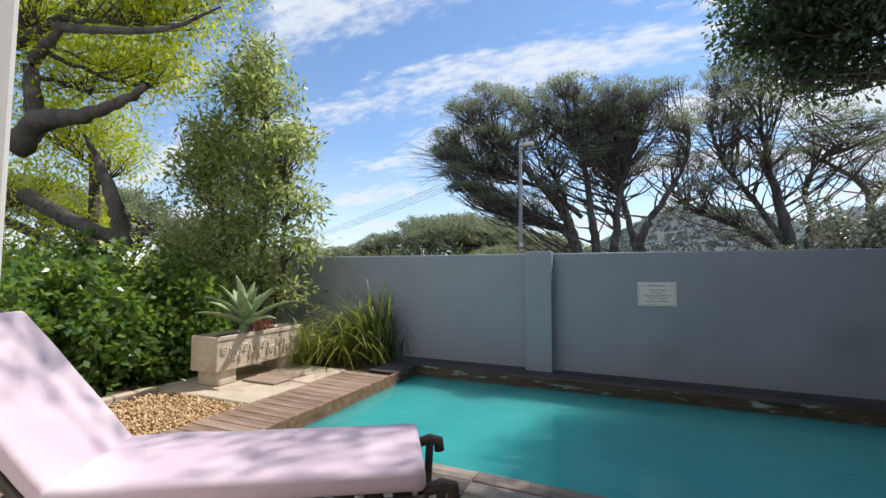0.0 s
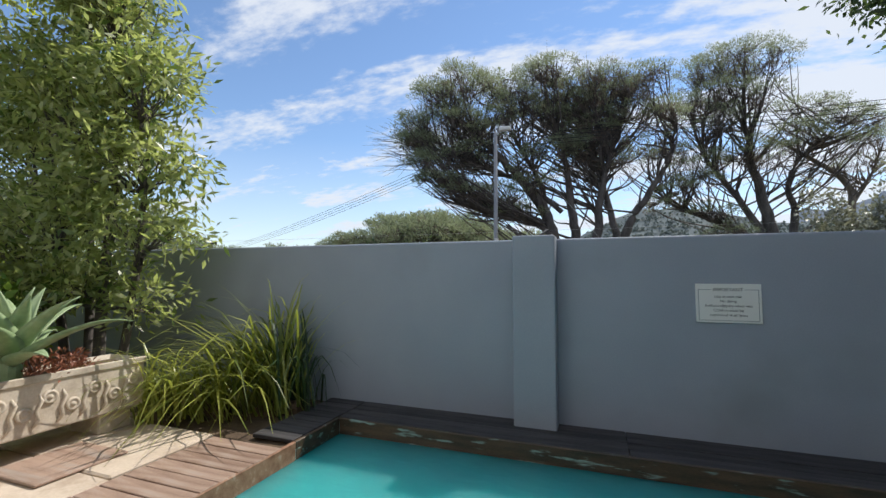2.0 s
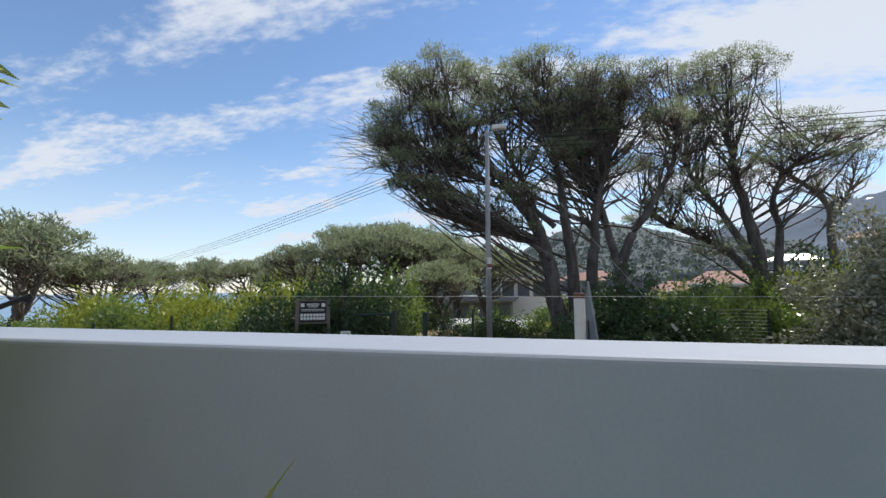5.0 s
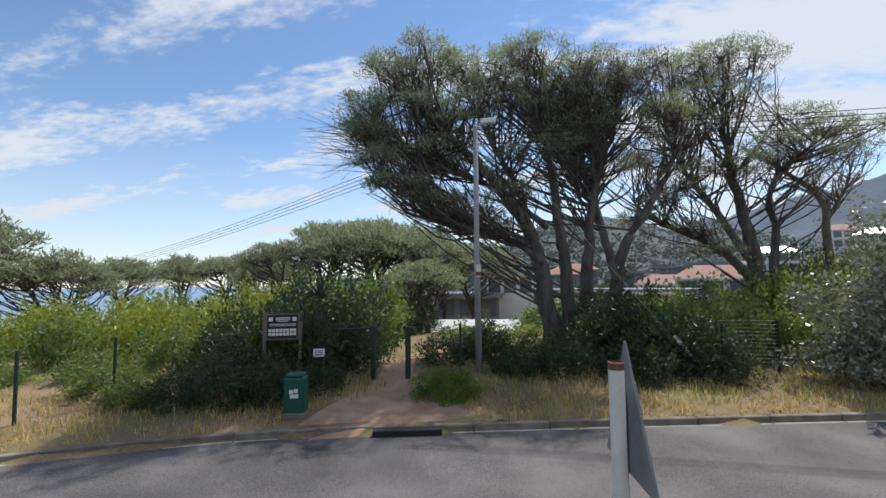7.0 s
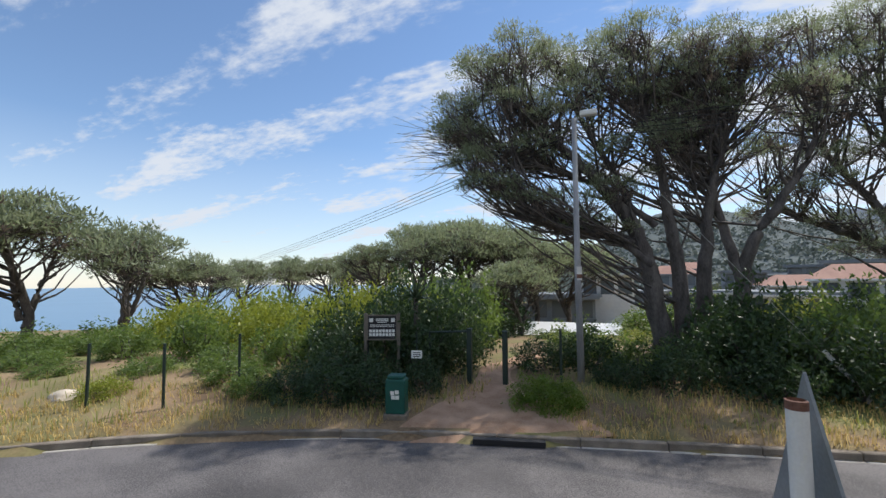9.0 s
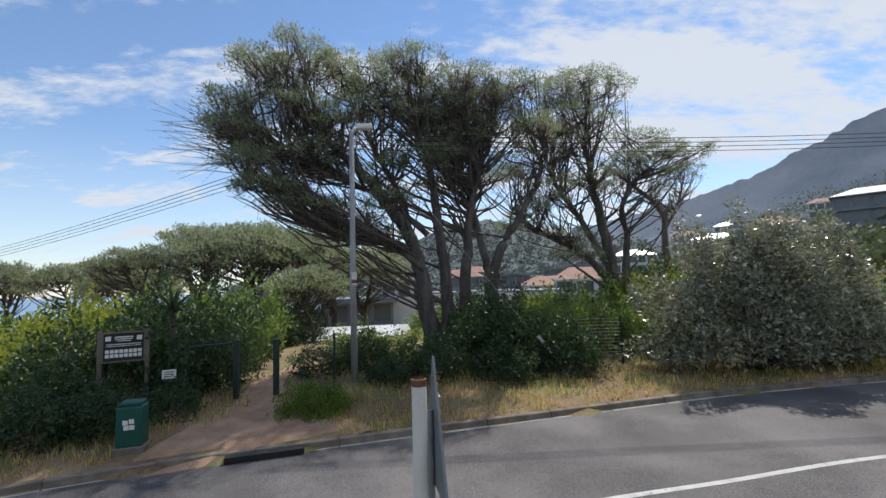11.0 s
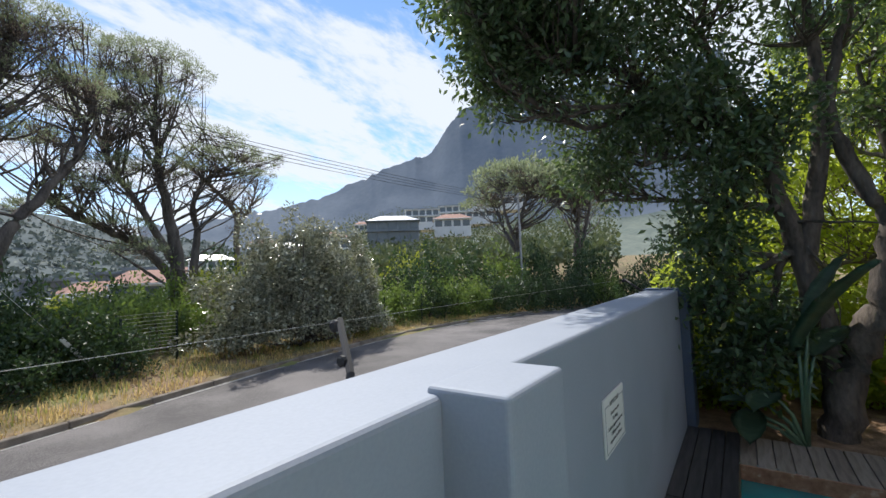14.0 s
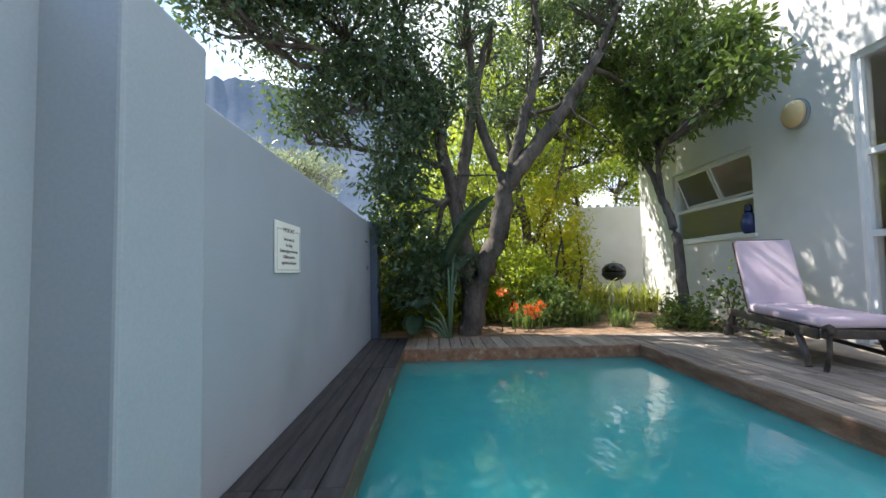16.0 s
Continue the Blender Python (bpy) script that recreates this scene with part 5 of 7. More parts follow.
for x0, z0, x1, z1 in ((-0.40, 1.68, -0.28, 1.8), (0.28, 1.68, 0.40, 1.8), (-0.2, 1.76, 0.2, 1.79), (-0.2, 1.71, 0.2, 1.735), (-0.15, 1.665, 0.15, 1.685), (-0.38, 1.58, 0.38, 1.6), (-0.38, 1.535, 0.38, 1.55)):
    part("print_bar", box(x0, -0.036, z0, x1, -0.03, z1), M_SIGNWHITE, board)
for i in range(8):
    for j in range(2):
        part("pictogram", box(-0.4 + i * 0.102, -0.037, 1.36 - j * 0.115, -0.4 + i * 0.102 + 0.082, -0.03, 1.45 - j * 0.115), M_SIGNWHITE, board)
small = thing("small_sign", "small white notice plate on a thin post", "sign", pose(-7.75, 11.7, gz(-7.75, 11.7), 0, 0, 18))
part("post", tube([(0, 0.02, -0.3), (0, 0.02, 1.5)], 0.02, 8), M_FENCE, small)
part("plate", box(-0.16, -0.012, 0.72, 0.16, 0.004, 0.95, 0.008), M_SIGNWHITE, small)
for k in range(3):
    part("print_bar", box(-0.11, -0.016, 0.77 + k * 0.055, 0.11, -0.011, 0.79 + k * 0.055), M_INK, small)
# bin
bn = thing("litter_bin", "green plastic litter bin on concrete block", "bin", pose(-7.2, 9.5, gz(-7.2, 9.5), 0, 0, 14))
part("body", box(-0.24, -0.2, 0.1, 0.24, 0.2, 0.92, 0.05, seg=3), M_BIN, bn)
part("lid", box(-0.2, -0.18, 0.915, 0.2, 0.18, 1.0, 0.035, seg=3), M_BIN, bn)
part("base", box(-0.28, -0.24, -0.05, 0.28, 0.24, 0.12, 0.02), M_KERB, bn)
for x, z in ((-0.06, 0.6), (0.05, 0.62), (-0.04, 0.5), (0.06, 0.5)):
    part("emblem", box(x - 0.045, -0.206, z - 0.04, x + 0.045, -0.2, z + 0.05), M_SIGNWHITE, bn)
# drain opening in the far kerb
tagged(part("storm_drain", box(-0.75, -0.06, 0.0, 0.75, 0.1, 0.12, 0.01), M_INK, at=pose(-4.4, 9.22, -0.945, 0, 0, 14)), "dark storm drain slot in the kerb", "drain")

# ---- road marker beside the wall ----
marker = thing("marker_post", "white steel post with rusty red top band", "post", pose(-1.17, 3.55, -0.845))
part("tube", lathe([(0.058, 0.0), (0.058, 2.55), (0.046, 2.555), (0.046, 2.3), (0.001, 2.3)], 20), M_PALE_PAINT, marker, smooth=False)
part("band", lathe([(0.060, 2.545), (0.0605, 2.598), (0.05, 2.603), (0.05, 2.56)], 20), M_RUST_BAND, marker)
back = thing("road_sign_back", "grey metal back of a triangular road sign", "road sign", pose(-1.04, 3.78, -0.845, 0, 0, 98))
tri_b = bmesh.new()
v1 = [tri_b.verts.new(p) for p in ((-0.52, 0, 1.70), (0.52, 0, 1.70), (0.0, 0, 2.73))]
tri_b.faces.new(v1)
ext = bmesh.ops.extrude_face_region(tri_b, geom=tri_b.faces[:])
bmesh.ops.translate(tri_b, vec=(0, 0.02, 0), verts=[g4 for g4 in ext["geom"] if isinstance(g4, bmesh.types.BMVert)])
bmesh.ops.recalc_face_normals(tri_b, faces=tri_b.faces)
part("sign_plate", tri_b, M_GALV, back)
part("bracket", box(-0.1, -0.03, 2.35, 0.14, -0.002, 2.42, 0.005), M_GALV, back)
part("leg", tube([(0, 0.05, 0), (0, 0.05, 2.3)], 0.03, 10), M_GALV, back)

# ---- electric strand on the wall's top ----
strand = thing("wall_top_strand", "black standoffs with a thin wire on wall", "fence", pose(0, 0.34, 1.63))
for x in (-7.5, -4.6, 0.03, 4.98):
    sp = part("standoff", tube([(0.0, 0.045, -0.06), (0.03, 0.06, 0.0), (0.2, 0.3, 0.15)], 0.015, 6), M_INK, strand, at=pose(x, 0, 0))
    part("insulator", lathe([(0.012, 0), (0.024, 0.006), (0.024, 0.022), (0.014, 0.03)], 10), M_INK, sp, at=pose(0.19, 0.3, 0.13, 0, -90, 0))
    part("insulator", lathe([(0.012, 0), (0.02, 0.006), (0.02, 0.02), (0.012, 0.026)], 10), M_INK, sp, at=pose(0.06, 0.12, 0.035, 0, -90, 0))
part("strand_wire", tube([(-9, 0.3, 0.145), (0, 0.3, 0.145), (5.1, 0.3, 0.145)], 0.0013, 4), M_WIRE, strand)

# ---- far: sea, slope, mountain, houses ----
tagged(part("sea", box(-3000, -500, -30.5, -150, 3000, -30.0), M_SEA), "blue sea on the horizon", "sea", kind="structure")


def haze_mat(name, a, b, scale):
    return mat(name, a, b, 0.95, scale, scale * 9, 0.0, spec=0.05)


# distance dulls these colours: sea haze is mixed into the rock and slope tones
M_ROCK = haze_mat("haze_grey_rock", (0.14, 0.17, 0.21), (0.185, 0.215, 0.255), 0.012)
M_SLOPE = haze_mat("haze_green_slope", (0.125, 0.155, 0.14), (0.20, 0.225, 0.19), 0.02)
ridge = [(300, 100), (423, 128), (496, 146), (552, 164), (620, 212), (662, 240), (692, 262), (700, 300), (716, 350), (738, 378), (775, 384), (830, 372), (900, 380)]
az = [(0.335, 0.942), (0.475, 0.88), (0.559, 0.829), (0.624, 0.781), (0.71, 0.704), (0.765, 0.644), (0.812, 0.584), (0.826, 0.563), (0.85, 0.526), (0.89, 0.456), (0.93, 0.367), (0.975, 0.22), (1.0, 0.0)]
knots_a = [math.atan2(a[0], a[1]) for a in az]
tops_z = [(a, float(np.interp(a, knots_a, [h for _, h in ridge])) + 7 * noise.fractal(Vector((a * 40, 0.7, 0)), 0.8, 2.0, 6)) for a in np.linspace(knots_a[0], knots_a[-1], 260)]
rows = 54
mv, D0, D1 = [], 330.0, 960.0
for j in range(rows):
    u = j / (rows - 1)
    for a, top in tops_z:
        soft_top = float(np.interp(a, knots_a, [q2 for _, q2 in ridge]))
        h = soft_top + (top - soft_top) * u ** 8
        d = D0 + (D1 - D0) * u
        prof = 0.10 * u + 0.28 * u ** 2 + 0.62 * np.clip((u - 0.62) / 0.38, 0, 1) ** 1.15
        z = 4 + (h * 1.075 - 4) * prof
        place = Vector((d * math.sin(a), d * math.cos(a), z * 1.6))
        relief = noise.ridged_multi_fractal(place * 0.009, 0.9, 2.1, 5, 1.0, 2.0) - 1.1
        z += relief * 9 * u * (1 - u) * 3 + noise.fractal(place * 0.03, 0.9, 2.0, 4) * 3 * u * (1 - u) * 3
        mv.append((d * math.sin(a), d * math.cos(a), z))
w = len(tops_z)
mf = [(j * w + i, j * w + i + 1, (j + 1) * w + i + 1, (j + 1) * w + i) for j in range(rows - 1) for i in range(w - 1)]
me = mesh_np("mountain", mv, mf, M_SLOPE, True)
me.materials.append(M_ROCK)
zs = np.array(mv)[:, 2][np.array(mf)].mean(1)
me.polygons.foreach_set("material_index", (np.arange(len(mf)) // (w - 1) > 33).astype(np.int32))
tagged(new("mountain", me), "mountain with a cliff top, haze in its blue-grey colour", "mountain", kind="structure")

# nearer hill seen between the pine trunks
hv, hn, hm = [], 120, 14
for j in range(hm):
    u = j / (hm - 1)
    for i in range(hn):
        a = math.radians(-24 + 52 * i / (hn - 1))
        h = 4 + 100 * math.exp(-((math.degrees(a) - 7) / 13) ** 2) + 50 * math.exp(-((math.degrees(a) - 26) / 9) ** 2)
        h += 5 * noise.fractal(Vector((a * 22, 0.2, u * 2)), 0.9, 2.0, 5)
        d = 300 + 420 * u
        hv.append((d * math.sin(a), d * math.cos(a), -8 + (h + 8) * u ** 1.3))
hf = [(j * hn + i, j * hn + i + 1, (j + 1) * hn + i + 1, (j + 1) * hn + i) for j in range(hm - 1) for i in range(hn - 1)]
# the hill's grey-green has the haze mixed in as well
tagged(new("hill", mesh_np("hill", hv, hf, haze_mat("haze_grey_hill", (0.10, 0.12, 0.125), (0.15, 0.172, 0.17), 0.012), True)), "hill behind the pines, haze in its grey-green colour", "hill", kind="structure")
# hillside scrub under the houses
M_CROWNS = leaf_mat("far_treetops", (0.05, 0.075, 0.04), (0.15, 0.17, 0.09), (0.16, 0.2, 0.08), 0.7, 0.2)
q = np.random.default_rng(31)
cs = []
for a, d, z in zip(q.uniform(0.10, 1.35, 1300), 60 * 5.2 ** q.random(1300), q.random(1300)):
    u = max(0.0, (d - 60) / 270)
    side = np.clip((a - 0.25) / 0.55, 0, 1)
    cs.append((d * math.sin(a), d * math.cos(a), (-4 + 3 * u) * (1 - side) + side * (4 + 26 * u + 24 * u * u) + z * 2 - 1.5))
cs = np.array(cs)
dist = np.linalg.norm(cs[:, :2], axis=1)
tagged(new("far_treetops", leaf_mesh("far_treetops", cs, dist * 0.022, 34, 1.1, 0.6, M_CROWNS, 33, 0.4, 0, 0.6)), "far treetops on the hillside below houses", "trees", kind="stuff")

# leaf colours greyed to carry the haze over the hill
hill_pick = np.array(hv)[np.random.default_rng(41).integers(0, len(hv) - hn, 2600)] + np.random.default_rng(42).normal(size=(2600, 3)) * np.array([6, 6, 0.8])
tagged(new("hill_trees", leaf_mesh("hill_trees", hill_pick, 5.0, 10, 4.2, 2.6, leaf_mat("hazy_hill_trees", (0.10, 0.125, 0.115), (0.19, 0.215, 0.19), (0.15, 0.18, 0.15), 0.8, 0.15), 43, 0.4, 0, 0.5)), "trees on the hill behind the pines, haze in their colour", "trees", kind="stuff")
M_FARWALL = mat("far_white_render", (0.60, 0.61, 0.62), (0.72, 0.73, 0.73), 0.8, 0.3, 3, 0)
M_FARGREY = mat("far_grey_roof", (0.15, 0.17, 0.19), (0.24, 0.26, 0.28), 0.7, 0.4, 3, 0)
M_FARGLASS = plain("far_dark_window", (0.11, 0.13, 0.15), 0.2)
M_TILE = mat("far_red_roof", (0.26, 0.13, 0.10), (0.36, 0.2, 0.15), 0.8, 0.4, 3, 0)
M_SHEET = mat("white_sheet_roof", (0.66, 0.68, 0.70), (0.80, 0.81, 0.82), 0.35, 1, 8, 0.05, 0.1)


def villa(label, x, y, z, turn, w, d, floors, bays, roof, wall=M_FARWALL, step=0.0):
    root = thing("villa", label, "house", pose(x, y, z, 0, 0, turn), group="houses on the hillside")
    for k in range(floors):
        o = step * k
        part("wall", box(-w / 2 + o, -d / 2 + o, k * 3.0 - (3 if k == 0 else 0), w / 2 - o, d / 2 - o, k * 3.0 + 2.8), wall, root)
        part("balcony", box(-w / 2 + o - 0.4, -d / 2 + o - 1.2, k * 3.0 + 2.75, w / 2 - o + 0.4, d / 2 - o + 0.3, k * 3.0 + 3.0), wall, root)
        bw = (w - 2 * o) / bays
        for b in range(bays):
            x0 = -w / 2 + o + b * bw
            part("window", box(x0 + bw * 0.12, -d / 2 + o - 0.06, k * 3.0 + 0.5, x0 + bw * 0.88, -d / 2 + o - 0.02, k * 3.0 + 2.5), M_FARGLASS, root)
    o, h = step * (floors - 1), floors * 3.0
    if roof == "flat":
        part("roof", box(-w / 2 + o - 0.7, -d / 2 + o - 1.0, h, w / 2 - o + 0.7, d / 2 - o + 0.7, h + 0.35), M_FARGREY, root)
    else:
        rb = bmesh.new()
        vs = [rb.verts.new(p) for p in ((-w / 2 - 0.6, -d / 2 - 0.6, h), (w / 2 + 0.6, -d / 2 - 0.6, h), (w / 2 + 0.6, d / 2 + 0.6, h), (-w / 2 - 0.6, d / 2 + 0.6, h), (-w / 4, 0, h + 2), (w / 4, 0, h + 2))]
        for f4 in ((0, 1, 5, 4), (1, 2, 5), (2, 3, 4, 5), (3, 0, 4), (3, 2, 1, 0)):
            rb.faces.new([vs[i] for i in f4])
        part("roof", rb, M_TILE if roof == "tile" else M_SHEET, root)
    return root


villa("dark modern villa with glazed balconies on hillside", 96, 85, 12.2, -48, 15, 9, 2, 5, "sheet", M_FARGREY)
villa("low white villa on the hillside", 80, 96, 10.0, -42, 13, 8, 1, 4, "flat")
villa("long white apartment block on the hillside", 168, 103, 27.0, -60, 24, 10, 2, 8, "flat")
villa("long white apartment block high on hillside", 174, 90, 32.5, -62, 26, 10, 1, 9, "flat")
villa("white villa with tiled roof on the hillside", 118, 78, 17.0, -55, 12, 8, 1, 4, "tile")
villa("white stepped apartment block on the hillside", 146, 112, 24.0, -52, 16, 10, 2, 5, "flat", step=0.8)
for k, (a, d, z) in enumerate(((0.50, 170, 13), (0.56, 190, 17), (0.61, 175, 17), (0.66, 200, 22), (0.70, 210, 25), (0.46, 160, 9), (0.75, 190, 22), (0.78, 220, 28), (0.64, 240, 27), (0.58, 230, 22), (0.42, 190, 9), (0.37, 150, 4), (0.30, 140, 1), (0.72, 165, 16))):
    villa("pale villa among trees on the hillside", d * math.sin(a), d * math.cos(a), z - 5.5, -math.degrees(a), 7 + k % 3 * 3, 8, 1 + k % 2, 3 + k % 3, ("flat", "tile", "sheet")[k % 3])
for k, (a, d, z) in enumerate(((0.02, 95, 0.2), (0.08, 112, 0.8), (0.145, 98, 0.2), (0.2, 122, 1.2), (0.27, 104, 1.4), (0.32, 128, 2.4), (-0.05, 124, -0.6), (0.11, 146, 2.6), (0.235, 152, 4.0), (0.36, 108, 2.6))):
    villa("pale house among trees below the hill", d * math.sin(a), d * math.cos(a), z - 3.2, -math.degrees(a) + (k * 37) % 30 - 15, 8 + k % 3 * 2, 8, 1 + k % 2, 3 + k % 2, ("flat", "tile", "flat")[k % 3], (M_FARWALL, M_FARGREY)[k % 2])
villa("white flat-roofed house below the pines", -4.0, 60, 0.2, 4, 6, 8, 1, 3, "flat")
villa("dark house with pale roof below the pines", -9.6, 58, -2.6, 8, 8, 8, 1, 3, "flat", M_FARGREY)
villa("pale house seen between the pine trunks", 16.5, 66, -2.4, -10, 9, 8, 1, 3, "flat")
villa("pale house seen between the pine trunks", 27, 74, -0.6, -18, 10, 8, 1, 3, "tile")
shed = thing("shed", "long low shed with white sheet roof", "shed", pose(-5.5, 30.0, -2.6, 0, 0, 4))
part("wall", box(-3.0, -1.2, -1.0, 3.0, 1.6, 1.3), M_TIMBER, shed)
part("roof", box(-3.4, -1.7, 0, 3.4, 1.9, 0.09, 0.02), M_SHEET, shed, at=pose(0, 0, 1.6, 12, 0, 0))

# ---- garden, pool's left side ----
def strap_plant(name, label, at, count, h, spread, width, material, seed, category="plant", steps=6, droop=1.0, foot=0.08, group="", lean=None):
    q = np.random.default_rng(seed)
    way = None if lean is None else np.radians(q.normal(lean[0], lean[1], count))
    base = np.c_[q.normal(size=(count, 2)) * foot, np.zeros(count)]
    root = thing(name, label, category, at, group=group)
    part("leaves", blades_mesh("leaves", base, q.uniform(0.55, 1.1, count) * h, q.uniform(0.3, 1.1, count) * spread, q.uniform(0.7, 1.2, count) * width, material, seed, steps, droop, way), material, root)
    part("crown_base", lathe([(foot * 1.2, -0.06), (foot * 1.1, 0.03), (foot * 0.5, 0.09)], 10), M_SOIL, root)
    return root


strap_plant("grass_clump", "arching clump of long yellow-green strap grass", pose(-2.36, -0.45, -0.04), 150, 0.95, 1.7, 0.026, M_BLADE, 107, droop=1.5, foot=0.16, group="strap grass by the wall", lean=(205, 38))
strap_plant("grass_clump", "low spreading clump of yellow-green strap grass", pose(-2.81, -0.72, -0.04), 110, 0.6, 1.25, 0.022, M_BLADE, 102, droop=1.6, foot=0.16, group="strap grass by the wall", lean=(225, 55))
strap_plant("grass_clump", "upright tuft of bright green strap grass", pose(-2.31, -0.37, -0.04), 44, 1.45, 0.65, 0.028, M_BLADE, 103, droop=0.5, foot=0.12, group="strap grass by the wall")
# the darker leaf material stands in for the wall's shade on these blades
strap_plant("grass_clump", "strap grass leaning on the wall, shade in its dark leaves", pose(-2.19, -0.35, -0.04), 60, 0.95, 0.8, 0.022, M_SHRUB_DARK, 105, droop=1.2, foot=0.12, group="strap grass by the wall")
strap_plant("grass_clump", "small yellowing clump of strap grass behind planter", pose(-3.0, -1.15, 0.0), 90, 0.62, 0.75, 0.016, M_BLADE, 104, droop=1.2, foot=0.1, group="strap grass by the wall", lean=(230, 80))

# tall shrub in the corner
OLE = (M_OLEANDER, 44, 0.32, 0.125, 0.038, 0.1)
grow("tall_shrub", "tall leafy shrub with long pale green leaves", [
    ([(-4.3, -0.9, -0.1), (-4.25, -0.9, 1.2), (-4.3, -0.8, 2.6), (-4.4, -0.8, 4.4)], [0.06, 0.05, 0.035, 0.012]),
    ([(-4.15, -0.8, -0.1), (-3.9, -0.8, 1.4), (-3.8, -0.8, 3.0)], [0.05, 0.035, 0.012]), ([(-4.5, -1.0, -0.1), (-4.9, -1.0, 1.5), (-5.2, -1.0, 3.3)], [0.05, 0.035, 0.012]), ([(-4.4, -0.9, 0.1), (-4.7, -0.8, 2.0), (-4.9, -0.7, 4.2)], [0.05, 0.03, 0.01])],
    [((-3.9, -0.8, 2.4), (0.55, 0.6, 0.5), 34), ((-3.85, -0.8, 3.3), (0.55, 0.6, 0.5), 34), ((-3.75, -0.8, 1.75), (0.4, 0.5, 0.3), 16), ((-4.4, -0.8, 4.2), (0.55, 0.6, 0.55), 34), ((-4.5, -0.8, 5.0), (0.3, 0.35, 0.45), 16), ((-5.0, -0.8, 4.5), (0.5, 0.55, 0.5), 26), ((-4.6, -1.0, 3.0), (0.65, 0.6, 0.6), 40), ((-5.2, -1.0, 3.6), (0.55, 0.6, 0.5), 32), ((-5.4, -1.0, 2.6), (0.6, 0.6, 0.6), 36), ((-4.7, -1.1, 1.9), (0.6, 0.5, 0.5), 34), ((-5.6, -1.0, 1.7), (0.6, 0.6, 0.5), 32), ((-4.2, -1.0, 1.25), (0.4, 0.4, 0.25), 14), ((-5.0, -1.0, 1.1), (0.6, 0.5, 0.4), 24), ((-5.8, -0.9, 3.2), (0.5, 0.5, 0.6), 24), ((-3.7, -0.75, 1.0), (0.2, 0.25, 0.18), 5)],
    OLE, 111, bark=M_BARK, branch_r=0.02, twig_r=0.006, category="shrub", twigs=3, extra=(M_SHRUB, 8, 0.6))

# broad-leaved hedge
HEDGE = (M_GLOSSY, 22, 0.19, 0.10, 0.062, 0.1)
for i, (x, y, sx, sy, h) in enumerate(((-4.55, -2.15, 0.8, 0.65, 1.45), (-4.75, -3.15, 0.85, 0.7, 1.5), (-4.95, -4.2, 0.85, 0.75, 1.5), (-5.2, -5.2, 0.9, 0.75, 1.5), (-5.9, -2.6, 0.9, 0.9, 1.6), (-6.2, -4.2, 0.9, 1.0, 1.6))):
    bush("hedge_shrub", "glossy broad-leaved green hedge shrub", (x, y, -0.05), (sx, sy, h), 560, HEDGE, 120 + i, group="hedge beside the gravel", sparse_low=0.15)
